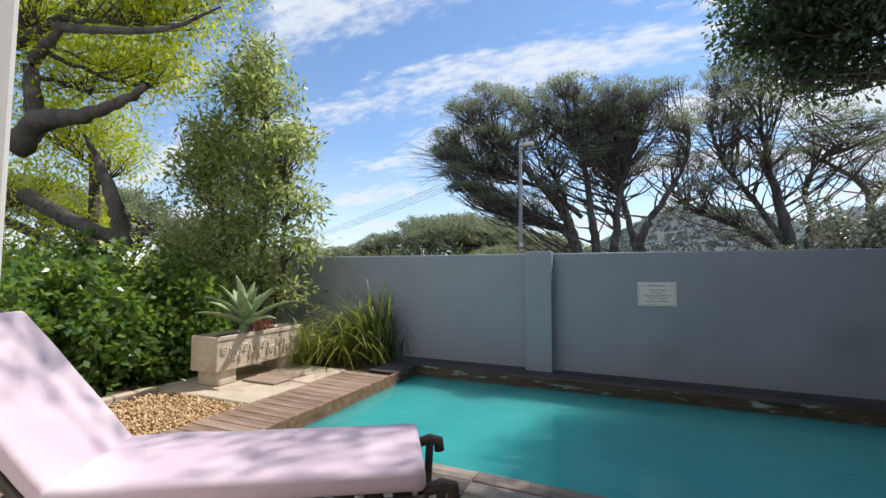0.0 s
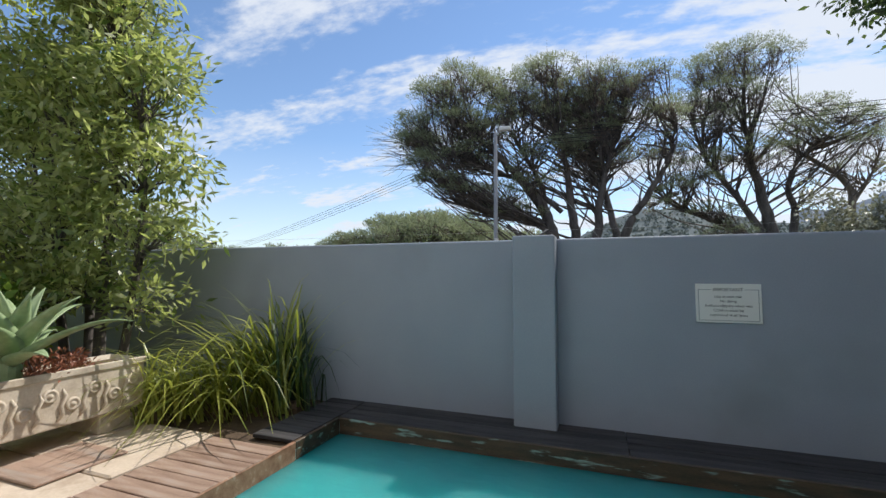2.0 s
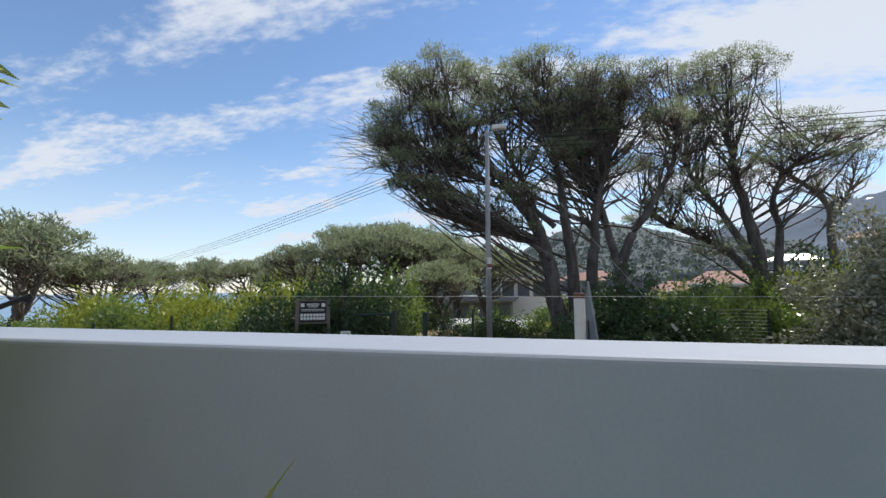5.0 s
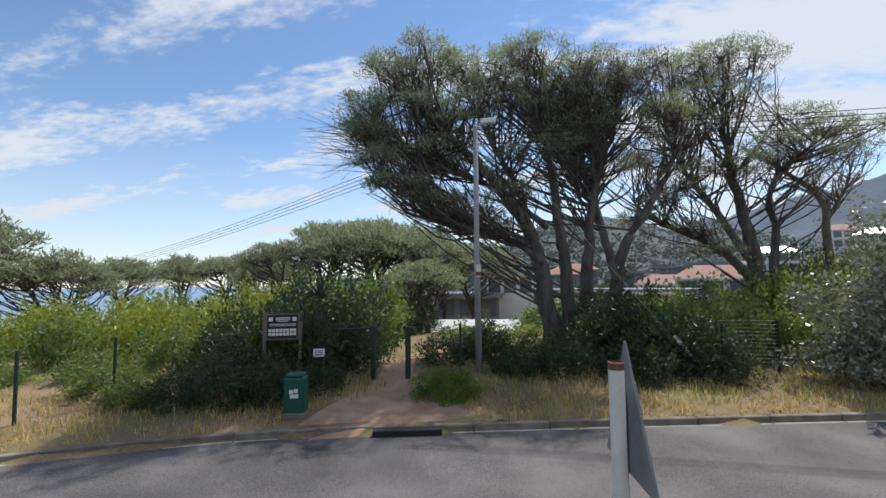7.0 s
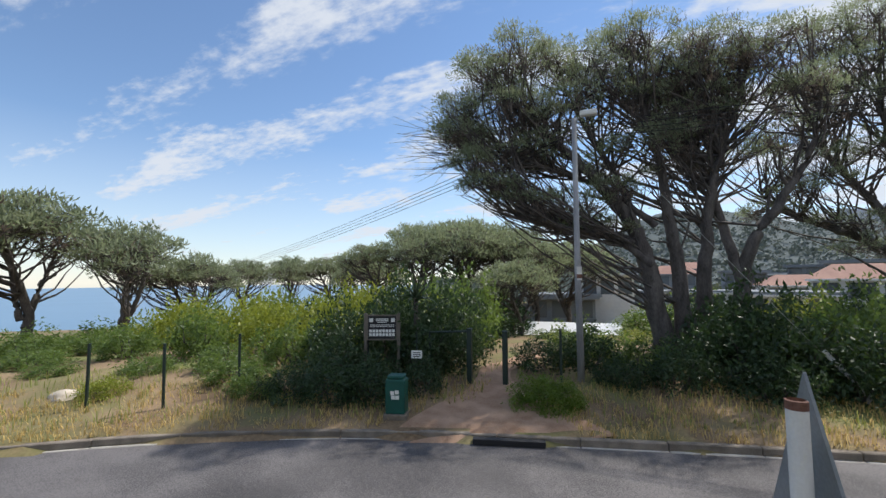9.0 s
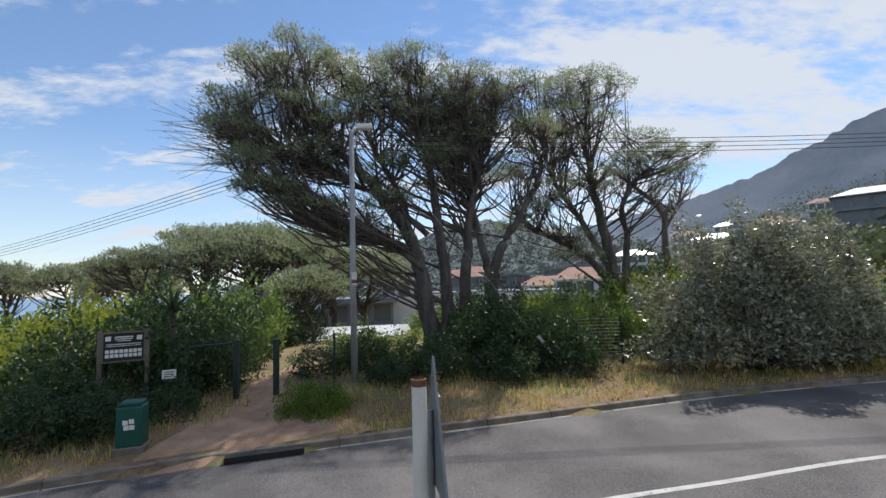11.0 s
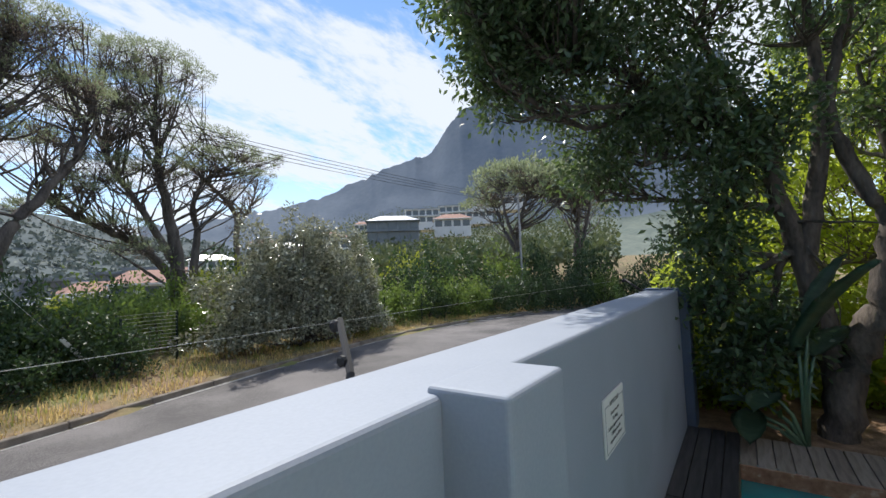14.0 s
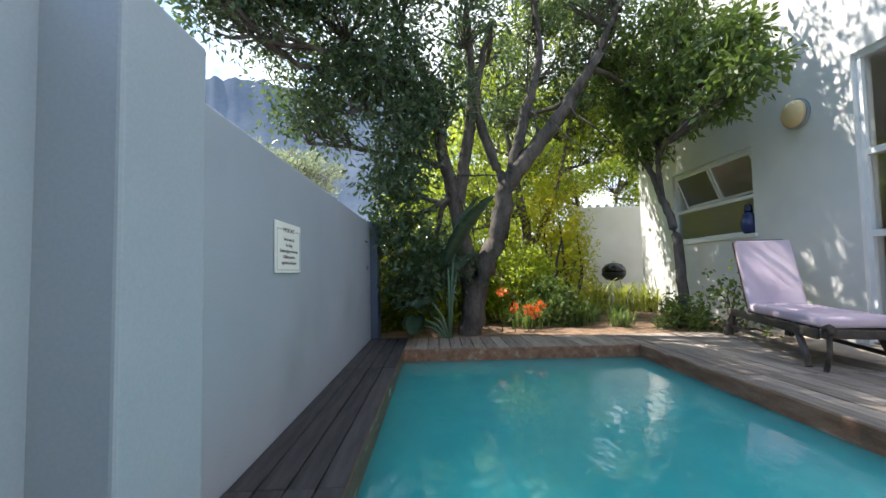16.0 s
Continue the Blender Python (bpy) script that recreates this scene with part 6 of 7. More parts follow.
# feathery tree behind the hedge
grow("feathery_tree", "spreading tree with feathery yellow-green leaves", [
    ([(-7.6, -1.6, -0.2), (-7.7, -1.6, 1.6), (-7.9, -1.5, 2.9), (-8.4, -1.4, 4.0)], [0.12, 0.11, 0.09, 0.04]),
    ([(-7.7, -1.6, 1.3), (-8.6, -2.0, 2.0), (-9.9, -2.6, 2.6), (-10.8, -3.2, 3.6)], [0.10, 0.09, 0.07, 0.03]),
    ([(-10.2, -4.0, -0.2), (-9.9, -3.6, 3.0), (-8.9, -3.2, 4.6), (-7.0, -2.8, 5.1), (-5.6, -2.6, 5.7)], [0.2, 0.18, 0.13, 0.08, 0.03]),
    ([(-9.6, -3.5, 3.6), (-7.8, -3.6, 5.4), (-6.4, -3.6, 6.6)], [0.1, 0.07, 0.03]),
    ([(-5.36, -2.40, 1.67), (-5.51, -2.40, 2.17), (-5.96, -2.40, 2.89), (-6.47, -2.40, 3.48)], [0.12, 0.10, 0.07, 0.02]),
    ([(-5.40, -2.40, 1.80), (-6.09, -2.40, 1.96), (-7.06, -2.40, 2.27), (-8.15, -2.40, 2.65)], [0.1, 0.11, 0.12, 0.13]),
    ([(-6.96, -3.00, 3.17), (-6.34, -3.00, 3.48), (-5.38, -3.00, 3.42), (-4.63, -3.00, 3.44), (-3.94, -3.00, 3.59)], [0.17, 0.15, 0.1, 0.07, 0.04]),
    ([(-6.43, -3.00, 3.41), (-6.66, -3.00, 4.08), (-6.64, -3.00, 4.44), (-6.07, -3.00, 4.72), (-5.91, -3.00, 4.88)], [0.13, 0.11, 0.09, 0.07, 0.03]),
    ([(-6.08, -3.00, 4.82), (-4.72, -3.00, 4.45), (-3.59, -3.00, 4.22), (-2.74, -3.00, 4.26)], [0.07, 0.05, 0.035, 0.01])],
    [((-6.0, -2.6, 5.9), (0.9, 0.9, 0.5), 46), ((-7.2, -2.8, 5.6), (0.9, 0.9, 0.5), 44), ((-5.4, -2.4, 5.3), (0.6, 0.7, 0.4), 26), ((-8.4, -2.6, 5.5), (1.0, 1.0, 0.5), 44), ((-6.6, -3.4, 6.8), (1.0, 1.0, 0.5), 44), ((-8.0, -3.6, 6.6), (1.1, 1.0, 0.6), 44), ((-9.4, -3.2, 6.0), (1.0, 1.0, 0.6), 40), ((-8.4, -1.4, 4.2), (0.8, 0.8, 0.5), 26), ((-7.6, -1.4, 3.4), (0.7, 0.7, 0.5), 22), ((-10.4, -3.0, 4.2), (1.0, 1.0, 0.6), 30), ((-9.4, -1.8, 3.0), (0.8, 0.8, 0.6), 24), ((-8.2, -1.6, 2.2), (0.7, 0.6, 0.5), 20), ((-9.8, -2.6, 1.8), (0.9, 0.8, 0.6), 24), ((-6.8, -2.2, 4.5), (0.9, 0.8, 0.4), 30), ((-8.0, -2.0, 3.9), (0.8, 0.7, 0.4), 24), ((-5.9, -3.2, 6.4), (0.9, 0.9, 0.4), 34), ((-7.0, -1.6, 5.2), (0.9, 0.8, 0.5), 34), ((-5.2, -1.9, 5.7), (0.8, 0.8, 0.5), 36), ((-4.7, -1.6, 6.1), (0.6, 0.6, 0.4), 26), ((-6.0, -1.7, 4.7), (0.7, 0.6, 0.4), 24)],
    (M_FEATHER, 80, 0.58, 0.10, 0.03, 0.25), 131, bark=M_BARK, branch_r=0.03, twig_r=0.006, twigs=3)
for x, y, h, seed in ((-8.2, -2.4, 1.9, 141), (-9.4, -4.2, 2.0, 142), (-7.4, -0.6, 1.9, 143)):
    bush("background_shrub", "yellow-green shrub behind the hedge", (x, y, -0.05), (1.1, 0.9, h), 260, (M_SUNTREE, 18, 0.2, 0.09, 0.04, 0.1), seed, group="shrubs behind the hedge")

# planter
planter = thing("stone_planter", "long carved sandstone trough on two feet", "planter", pose(-3.25, -1.97, 0.0, 0, 0, 2))
tb = box(-0.21, -0.70, 0.17, 0.21, 0.70, 0.58, 0.012, seg=2)
top = [f for f in tb.faces if f.normal.z > 0.99][0]
bmesh.ops.inset_region(tb, faces=[top], thickness=0.045)
bmesh.ops.translate(tb, vec=(0, 0, -0.06), verts=top.verts)
part("trough", tb, M_STONE, planter)
part("rim", box(0.2, -0.71, 0.53, 0.222, 0.71, 0.585, 0.008), M_STONE, planter)
part("soil", box(-0.16, -0.65, 0.50, 0.16, 0.65, 0.545, 0.01), M_SOIL, planter)
for y in (-0.5, 0.5):
    part("foot", box(-0.17, y - 0.13, 0.0, 0.17, y + 0.13, 0.172, 0.015), M_STONE, planter)
rc = random.Random(9)
for k in range(9):
    y = -0.6 + k * 0.15
    cb = lathe([(0.052, 0.0), (0.05, 0.012), (0.036, 0.018), (0.03, 0.010), (0.018, 0.012), (0.012, 0.022), (0.001, 0.024)], 14, m=pose(0.209, y, 0.37 + 0.045 * (-1) ** k, 0, 90, 0))
    part("carved_rosette", cb, M_STONE, planter, smooth=True)
    part("carved_scroll", tube([(0.212, y + 0.05, 0.22), (0.216, y + 0.085, 0.27), (0.216, y + 0.07, 0.33), (0.214, y + 0.1, 0.40), (0.212, y + 0.08, 0.45)], [0.008, 0.016, 0.012, 0.016, 0.006], 6), M_STONE, planter, smooth=True)

# aloe: thick channelled leaves
M_ALOE = mat("grey_green_aloe_skin", (0.20, 0.28, 0.14), (0.36, 0.45, 0.26), 0.4, 3, 30, 0.1, by_object=0.3)
aloe = thing("aloe", "large grey-green aloe with thick pointed leaves", "plant", pose(-3.2, -2.12, 0.62) @ Matrix.Scale(1.25, 4))


def aloe_leaf(length, width, rise, bend):
    b = bmesh.new()
    n, rows = 9, []
    for i in range(n):
        u = i / (n - 1)
        a = rise - bend * u * u
        x = length * sum(math.cos(rise - bend * (j / 20 * u) ** 2) for j in range(20)) / 20 * u
        z = length * sum(math.sin(rise - bend * (j / 20 * u) ** 2) for j in range(20)) / 20 * u
        w = width * (1 - u ** 1.6) * (0.75 + 0.5 * math.sin(min(u * 4, 1.57))) * 0.5 + 0.002
        th = 0.022 * (1 - u) + 0.003
        nx, nz = -math.sin(a), math.cos(a)
        rows.append([b.verts.new((x + nx * o, y, z + nz * o)) for y, o in ((-w, th * 0.6), (-w * 0.5, 0.0), (0, -th * 0.3), (w * 0.5, 0.0), (w, th * 0.6), (w * 0.6, -th), (0, -th * 1.8), (-w * 0.6, -th))])
    for lo, hi in zip(rows, rows[1:]):
        for k in range(8):
            b.faces.new((lo[k], lo[(k + 1) % 8], hi[(k + 1) % 8], hi[k]))
    b.faces.new(rows[0][::-1])
    b.faces.new(rows[-1])
    bmesh.ops.recalc_face_normals(b, faces=b.faces)
    return b


ra = random.Random(4)
for k in range(17):
    lay = k / 16
    part("aloe_leaf", aloe_leaf(ra.uniform(0.5, 0.66) * (1 - 0.3 * lay), ra.uniform(0.11, 0.15), 0.35 + 1.0 * lay + ra.uniform(-0.1, 0.1), ra.uniform(0.5, 1.1) * (1 - 0.6 * lay)), M_ALOE, aloe, smooth=True, at=pose(0, 0, 0.05 + 0.08 * lay, 0, 0, k * 137.5 + ra.uniform(-12, 12)))
part("stem", lathe([(0.05, -0.1), (0.055, 0.06), (0.04, 0.16)], 10), M_ALOE, aloe)
M_ALOE_DARK = mat("dark_aloe_skin", (0.04, 0.065, 0.035), (0.10, 0.14, 0.075), 0.4, 3, 30, 0.1, by_object=0.3)


def wild_aloe(label, x, y, z, size, leaves):
    """A rosette of long leaves, on a bare stem where it stands above the ground."""
    ground_at = gz(x, y)
    root = thing("tree_aloe", label, "plant", pose(x, y, ground_at), group="aloes across the road")
    h = max(0.15, z - ground_at)
    part("stem", tube([(0, 0, -0.2), (0.03, 0, h * 0.5), (0, 0, h)], [0.1, 0.085, 0.07], 8), M_BARK_DARK, root, smooth=True)
    for k in range(leaves):
        lay = k / (leaves - 1)
        part("aloe_leaf", aloe_leaf(size * ra.uniform(0.85, 1.1), size * 0.13, 0.1 + 1.2 * lay + ra.uniform(-0.1, 0.1), ra.uniform(0.8, 1.5) * (1 - 0.6 * lay)), M_ALOE_DARK, root, smooth=True, at=pose(0, 0, h, 0, 0, k * 137.5))


wild_aloe("dark aloe with a drooping rosette on a bare stem", -8.43, 13.00, 1.90, 0.85, 24)
wild_aloe("dark spiky aloe rosette in front of scrub", -10.61, 12.00, 0.54, 0.65, 18)
rb = bmesh.new()
bmesh.ops.create_icosphere(rb, subdivisions=3, radius=0.34)
for v in rb.verts:
    v.co *= 1 + 0.28 * noise.noise(v.co * 4.0)
    v.co.z *= 0.6
tagged(part("boulder", rb, M_STONE, smooth=True, at=pose(-15.83, 7.07, -0.55)), "pale weathered boulder in the dry grass", "rock")
M_RUST = leaf_mat("rust_red_succulent", (0.16, 0.05, 0.03), (0.36, 0.15, 0.09), (0.4, 0.18, 0.1), 0.5, 0.15)
for x, y, s in ((-3.2, -1.95, 1.0), (-3.26, -1.72, 0.8)):
    bush("rusty_succulent", "low rust-red succulent in the trough", (x, y, 0.53), (0.17 * s, 0.17 * s, 0.16 * s), 40, (M_RUST, 12, 0.04, 0.045, 0.014, 0), 151 + int(s * 10), category="plant", stems=4, group="succulents in the trough")

# slabs, kerb, gravel
slab_root = tagged(new("planter_terrace"), "buff stone slabs under the trough", "paving", kind="structure")
for x0, y0, x1, y1, t in ((-3.75, -2.95, -3.02, -2.0, 0), (-3.01, -2.92, -2.22, -2.05, 1), (-3.75, -1.99, -3.02, -1.2, 2), (-3.01, -2.04, -2.24, -1.25, 3)):
    part("stone_slab", box(x0, y0, -0.06, x1, y1, 0.0 + 0.004 * t, 0.012, seg=1), M_PAVE, slab_root)
tagged(part("manhole_lid", box(-3.02, -2.3, 0.008, -2.5, -1.75, 0.03, 0.01), M_WOOD_NEW), "brown timber access lid on the slabs", "lid")
edge = tagged(new("gravel_edging"), "curved pale stone edging along the gravel", "edging", kind="structure")
arc = smooth_line([(-3.25, -4.5), (-3.5, -3.9), (-3.62, -3.4), (-3.6, -2.95)], 8)
for a, b in zip(arc, arc[1:]):
    L = float(np.linalg.norm(b - a))
    part("edging_stone", box(-L / 2 + 0.004, -0.05, -0.08, L / 2 - 0.004, 0.05, 0.035, 0.015, seg=1), M_PAVE, edge, at=pose(*((a + b) / 2), 0, 0, 0, math.degrees(math.atan2(*(b - a)[::-1]))))
# pebbles
q = np.random.default_rng(17)
n = 5200
pc = np.c_[q.uniform(-3.5, -2.2, n), q.uniform(-4.6, -2.94, n), q.uniform(-0.045, -0.005, n)]
pc = pc[pc[:, 0] > -3.62 + 0.45 * np.clip((-3.7 - pc[:, 1]), 0, 1)]
ico = np.array([(1, 0, 0), (-1, 0, 0), (0, 1, 0), (0, -1, 0), (0, 0, 1), (0, 0, -1)], float)
tri = np.array([(0, 2, 4), (2, 1, 4), (1, 3, 4), (3, 0, 4), (2, 0, 5), (1, 2, 5), (3, 1, 5), (0, 3, 5)])
size = q.uniform(0.009, 0.024, (len(pc), 1, 1)) * q.uniform(0.6, 1.3, (len(pc), 1, 3))
turn = q.uniform(0, 6.28, len(pc))
pv = ico[None] * size
pv = np.stack([pv[..., 0] * np.cos(turn)[:, None] - pv[..., 1] * np.sin(turn)[:, None], pv[..., 0] * np.sin(turn)[:, None] + pv[..., 1] * np.cos(turn)[:, None], pv[..., 2]], -1) + pc[:, None]
tagged(new("gravel", mesh_np("gravel", pv.reshape(-1, 3), (tri[None] + 6 * np.arange(len(pc))[:, None, None]).reshape(-1, 3), M_GRAVEL)), "loose tan and ochre gravel stones", "gravel", kind="stuff")


# ---- garden, far side of the pool ----
DK = (M_DARKTREE, 58, 0.38, 0.105, 0.042, 0.15)
grow("dark_tree", "large dark evergreen tree with many leaning trunks", [
    ([(5.5, -1.42, -0.1), (5.55, -1.6, 0.75), (5.6, -1.95, 1.6), (5.6, -2.1, 2.3), (5.6, -2.75, 3.1), (5.7, -3.5, 4.2), (5.8, -4.1, 5.4)], [0.19, 0.17, 0.15, 0.13, 0.10, 0.07, 0.03]),
    ([(5.55, -1.5, 0.2), (5.6, -1.35, 1.4), (5.6, -1.12, 2.5), (5.5, -0.85, 3.8), (5.4, -0.3, 5.0)], [0.13, 0.12, 0.10, 0.08, 0.03]),
    ([(5.6, -1.3, 2.0), (5.7, -1.5, 3.2), (5.7, -1.55, 3.9), (5.7, -1.5, 5.4)], [0.1, 0.09, 0.07, 0.03]),
    ([(5.6, -2.05, 2.2), (5.7, -1.8, 2.9), (5.7, -1.62, 3.7), (5.8, -1.9, 5.0)], [0.09, 0.08, 0.06, 0.03]),
    ([(5.6, -2.1, 2.3), (5.7, -2.4, 3.4), (5.8, -2.7, 4.5), (5.9, -2.6, 5.8)], [0.1, 0.08, 0.05, 0.02]),
    ([(5.5, -0.9, 3.4), (5.2, 0.4, 4.5), (5.0, 1.6, 5.2)], [0.07, 0.05, 0.02])],
    [((5.0, 2.0, 5.3), (0.9, 0.7, 0.6), 44), ((4.9, 2.2, 6.2), (0.9, 0.8, 0.6), 44), ((4.9, 1.2, 5.0), (0.9, 0.7, 0.55), 46), ((4.8, 0.9, 5.9), (1.0, 0.9, 0.6), 46), ((5.0, 0.3, 4.6), (0.9, 0.7, 0.6), 50), ((4.9, -0.4, 5.2), (1.0, 0.8, 0.7), 50),
     ((5.1, -0.3, 3.9), (0.7, 0.6, 0.5), 40), ((5.3, -0.5, 3.0), (0.6, 0.5, 0.6), 40), ((5.0, -0.7, 6.2), (1.1, 0.9, 0.6), 46), ((5.3, -0.35, 2.2), (0.5, 0.4, 0.5), 32), ((5.35, -0.35, 1.4), (0.45, 0.4, 0.5), 30), ((5.3, -0.6, 0.7), (0.4, 0.35, 0.45), 24),
     ((5.7, -1.6, 6.0), (1.1, 0.9, 0.6), 36), ((5.9, -2.8, 6.1), (1.1, 1.0, 0.5), 34), ((5.6, -1.4, 4.8), (0.8, 0.7, 0.5), 20), ((5.9, -3.6, 5.4), (0.9, 0.8, 0.5), 20), ((4.3, 0.3, 6.6), (1.0, 1.0, 0.5), 40), ((6.0, 1.0, 4.2), (0.8, 0.8, 0.8), 34),
     ((5.7, -0.9, 1.0), (0.5, 0.4, 0.7), 30), ((4.0, 1.2, 4.9), (0.8, 0.7, 0.6), 40), ((3.6, 0.6, 5.5), (0.8, 0.7, 0.5), 36), ((4.3, 1.6, 4.2), (0.6, 0.6, 0.5), 34), ((3.3, 1.4, 5.7), (0.7, 0.7, 0.5), 34), ((4.4, 1.8, 7.0), (1.0, 1.0, 0.6), 40),
     # highest crown pads: added out of view to dapple deck, lounger and house wall
     ((3.8, -0.6, 6.9), (1.0, 1.0, 0.5), 36), ((5.2, 0.3, 3.6), (0.5, 0.5, 0.6), 34), ((5.5, 1.0, 3.2), (0.5, 0.5, 0.5), 26), ((5.4, -1.0, 3.4), (0.5, 0.5, 0.7), 30), ((3.4, 0.6, 7.9), (1.1, 1.0, 0.6), 15), ((6.4, 0.4, 7.8), (1.1, 1.1, 0.6), 15),
     ((2.5, 0.8, 8.1), (1.0, 1.0, 0.5), 20), ((1.4, 0.4, 8.3), (0.9, 0.9, 0.5), 14), ((6.6, -3.4, 6.8), (1.1, 1.0, 0.6), 18), ((5.2, -3.2, 7.0), (1.1, 1.0, 0.6), 18), ((7.6, -3.3, 6.4), (1.0, 1.0, 0.6), 18),
     ((4.4, -2.6, 7.4), (1.0, 1.0, 0.5), 18), ((6.3, -4.2, 6.0), (0.9, 0.8, 0.5), 18), ((3.12, 1.6, 4.99), (0.45, 0.45, 0.35), 24), ((3.7, 1.6, 4.43), (0.45, 0.45, 0.35), 24), ((4.17, 1.6, 4.84), (0.45, 0.45, 0.35), 24), ((3.59, 1.6, 5.15), (0.45, 0.45, 0.35), 24),
     ((7.2, -1.88, 5.15), (0.7, 0.6, 0.4), 20), ((7.2, -3.02, 5.6), (0.7, 0.6, 0.4), 20), ((7.2, -4.13, 5.02), (0.7, 0.6, 0.4), 20), ((7.2, -2.41, 3.9), (0.7, 0.6, 0.4), 20), ((7.2, -3.53, 4.11), (0.7, 0.6, 0.4), 20), ((7.2, -4.5, 5.71), (0.7, 0.6, 0.4), 20),
     ((7.2, -4.89, 4.21), (0.7, 0.6, 0.4), 20), ((7.2, -3.11, 4.8), (0.7, 0.6, 0.4), 20)],
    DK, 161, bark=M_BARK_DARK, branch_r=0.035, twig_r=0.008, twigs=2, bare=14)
for k, (x, y, w, h) in enumerate(((7.4, -0.7, 0.9, 2.6), (9.6, -1.4, 1.1, 3.6), (9.8, -2.8, 1.0, 3.2), (7.2, -1.6, 0.6, 1.6), (9.9, -4.2, 0.7, 2.2), (6.4, -0.5, 0.5, 1.7))):
    bush("back_shrub", "sunlit yellow-green shrub along the cream wall", (x, y, -0.05), (w, w * 0.8, h), 300, (M_SUNTREE, 20, 0.2, 0.10, 0.045, 0.1), 300 + k, group="shrubs along the cream wall")
grow("sunlit_tree", "sunlit yellow-green tree behind the dark tree", [
    ([(8.2, -2.6, -0.1), (8.1, -2.9, 1.4), (8.2, -2.7, 3.0), (8.4, -2.4, 5.0)], [0.12, 0.1, 0.07, 0.03]), ([(8.1, -2.9, 1.2), (8.3, -3.6, 2.6), (8.4, -4.0, 4.2)], [0.08, 0.06, 0.02])],
    [((8.3, -1.4, 3.2), (0.9, 0.9, 0.8), 36), ((9.00, -1.94, 5.39), (0.7, 0.7, 0.5), 24), ((9.00, -2.78, 6.08), (0.7, 0.7, 0.5), 24), ((9.00, -4.45, 6.63), (0.7, 0.7, 0.5), 24), ((9.00, -4.93, 4.80), (0.7, 0.7, 0.5), 24), ((9.00, -5.66, 5.77), (0.7, 0.7, 0.5), 24), ((9.00, -3.63, 7.06), (0.7, 0.7, 0.5), 24), ((9.00, -2.19, 4.15), (0.7, 0.7, 0.5), 24), ((9.00, -5.72, 3.96), (0.7, 0.7, 0.5), 24), ((8.4, -3.8, 4.2), (0.9, 0.9, 0.7), 36), ((8.3, -2.0, 2.2), (0.8, 0.8, 0.6), 26), ((8.4, -4.6, 5.0), (0.8, 0.8, 0.6), 26), ((8.0, -0.6, 2.2), (0.8, 0.7, 0.8), 26), ((8.4, -4.4, 3.6), (0.6, 0.6, 0.5), 20)],
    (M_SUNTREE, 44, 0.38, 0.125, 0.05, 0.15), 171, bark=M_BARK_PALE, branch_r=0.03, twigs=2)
for dx, dy, dz in ((2.6, 0.9, 0.2), (4.6, -0.6, 0.8), (3.4, -2.6, 0.3)):
    copy_thing(bpy.data.objects["sunlit_tree"], pose(dx, dy, dz - 0.9))
bush("yellow_bush", "tall bright yellow-leaved shrub in the sun", (8.0, -3.45, -0.05), (0.85, 0.8, 3.3), 460, (M_YELLOWBUSH, 16, 0.14, 0.075, 0.035, 0.1), 181, stems=12)
bush("green_shrub", "leafy green shrub under the trees", (7.0, -2.5, -0.05), (0.7, 0.7, 1.5), 240, (M_SUNTREE, 16, 0.14, 0.09, 0.04, 0.1), 182, group="shrubs under the trees")
bush("green_shrub", "leafy green shrub under the trees", (6.4, -2.9, -0.05), (0.5, 0.5, 0.8), 160, (M_SHRUB, 16, 0.12, 0.08, 0.035, 0.1), 183, group="shrubs under the trees")
# small tree by the house
grow("house_tree", "slim tree with a bent dark trunk beside house", [
    ([(5.84, -4.9, -0.1), (5.84, -4.9, 0.5), (5.9, -4.9, 1.3), (6.13, -4.9, 1.8), (6.8, -4.9, 2.9), (7.2, -4.9, 3.8)], [0.085, 0.08, 0.07, 0.06, 0.045, 0.02]),
    ([(6.1, -4.9, 1.75), (6.35, -4.9, 2.3), (6.4, -4.9, 3.3), (6.2, -4.8, 4.4)], [0.05, 0.045, 0.035, 0.015])],
    [((6.2, -4.8, 3.3), (0.5, 0.5, 0.4), 30), ((5.8, -4.8, 3.9), (0.6, 0.5, 0.4), 34), ((5.2, -4.8, 3.75), (0.5, 0.4, 0.35), 28), ((4.9, -4.7, 4.3), (0.5, 0.5, 0.35), 24), ((6.6, -4.8, 3.9), (0.6, 0.6, 0.5), 34), ((7.2, -4.7, 3.6), (0.5, 0.5, 0.5), 26), ((6.3, -4.7, 4.8), (0.8, 0.7, 0.5), 36), ((7.2, -4.6, 4.7), (0.7, 0.7, 0.5), 30), ((5.4, -4.7, 4.9), (0.7, 0.6, 0.4), 28), ((6.7, -4.8, 3.0), (0.35, 0.35, 0.3), 12), ((4.52, -4.60, 3.58), (0.26, 0.3, 0.2), 18), ((3.82, -4.60, 3.17), (0.26, 0.3, 0.2), 18), ((3.97, -4.60, 3.67), (0.26, 0.3, 0.2), 18), ((4.34, -4.60, 2.97), (0.26, 0.3, 0.2), 18), ((5.70, -4.60, 3.23), (0.26, 0.3, 0.2), 18)],
    (M_SHRUB, 30, 0.24, 0.13, 0.052, 0.25), 191, branch_r=0.02, twig_r=0.006, twigs=2)
bush("small_shrub", "low leafy shrub at the foot of the tree", (5.6, -4.75, -0.05), (0.45, 0.35, 0.55), 90, (M_SHRUB, 14, 0.1, 0.07, 0.04, 0.1), 201, group="low shrubs by the house")
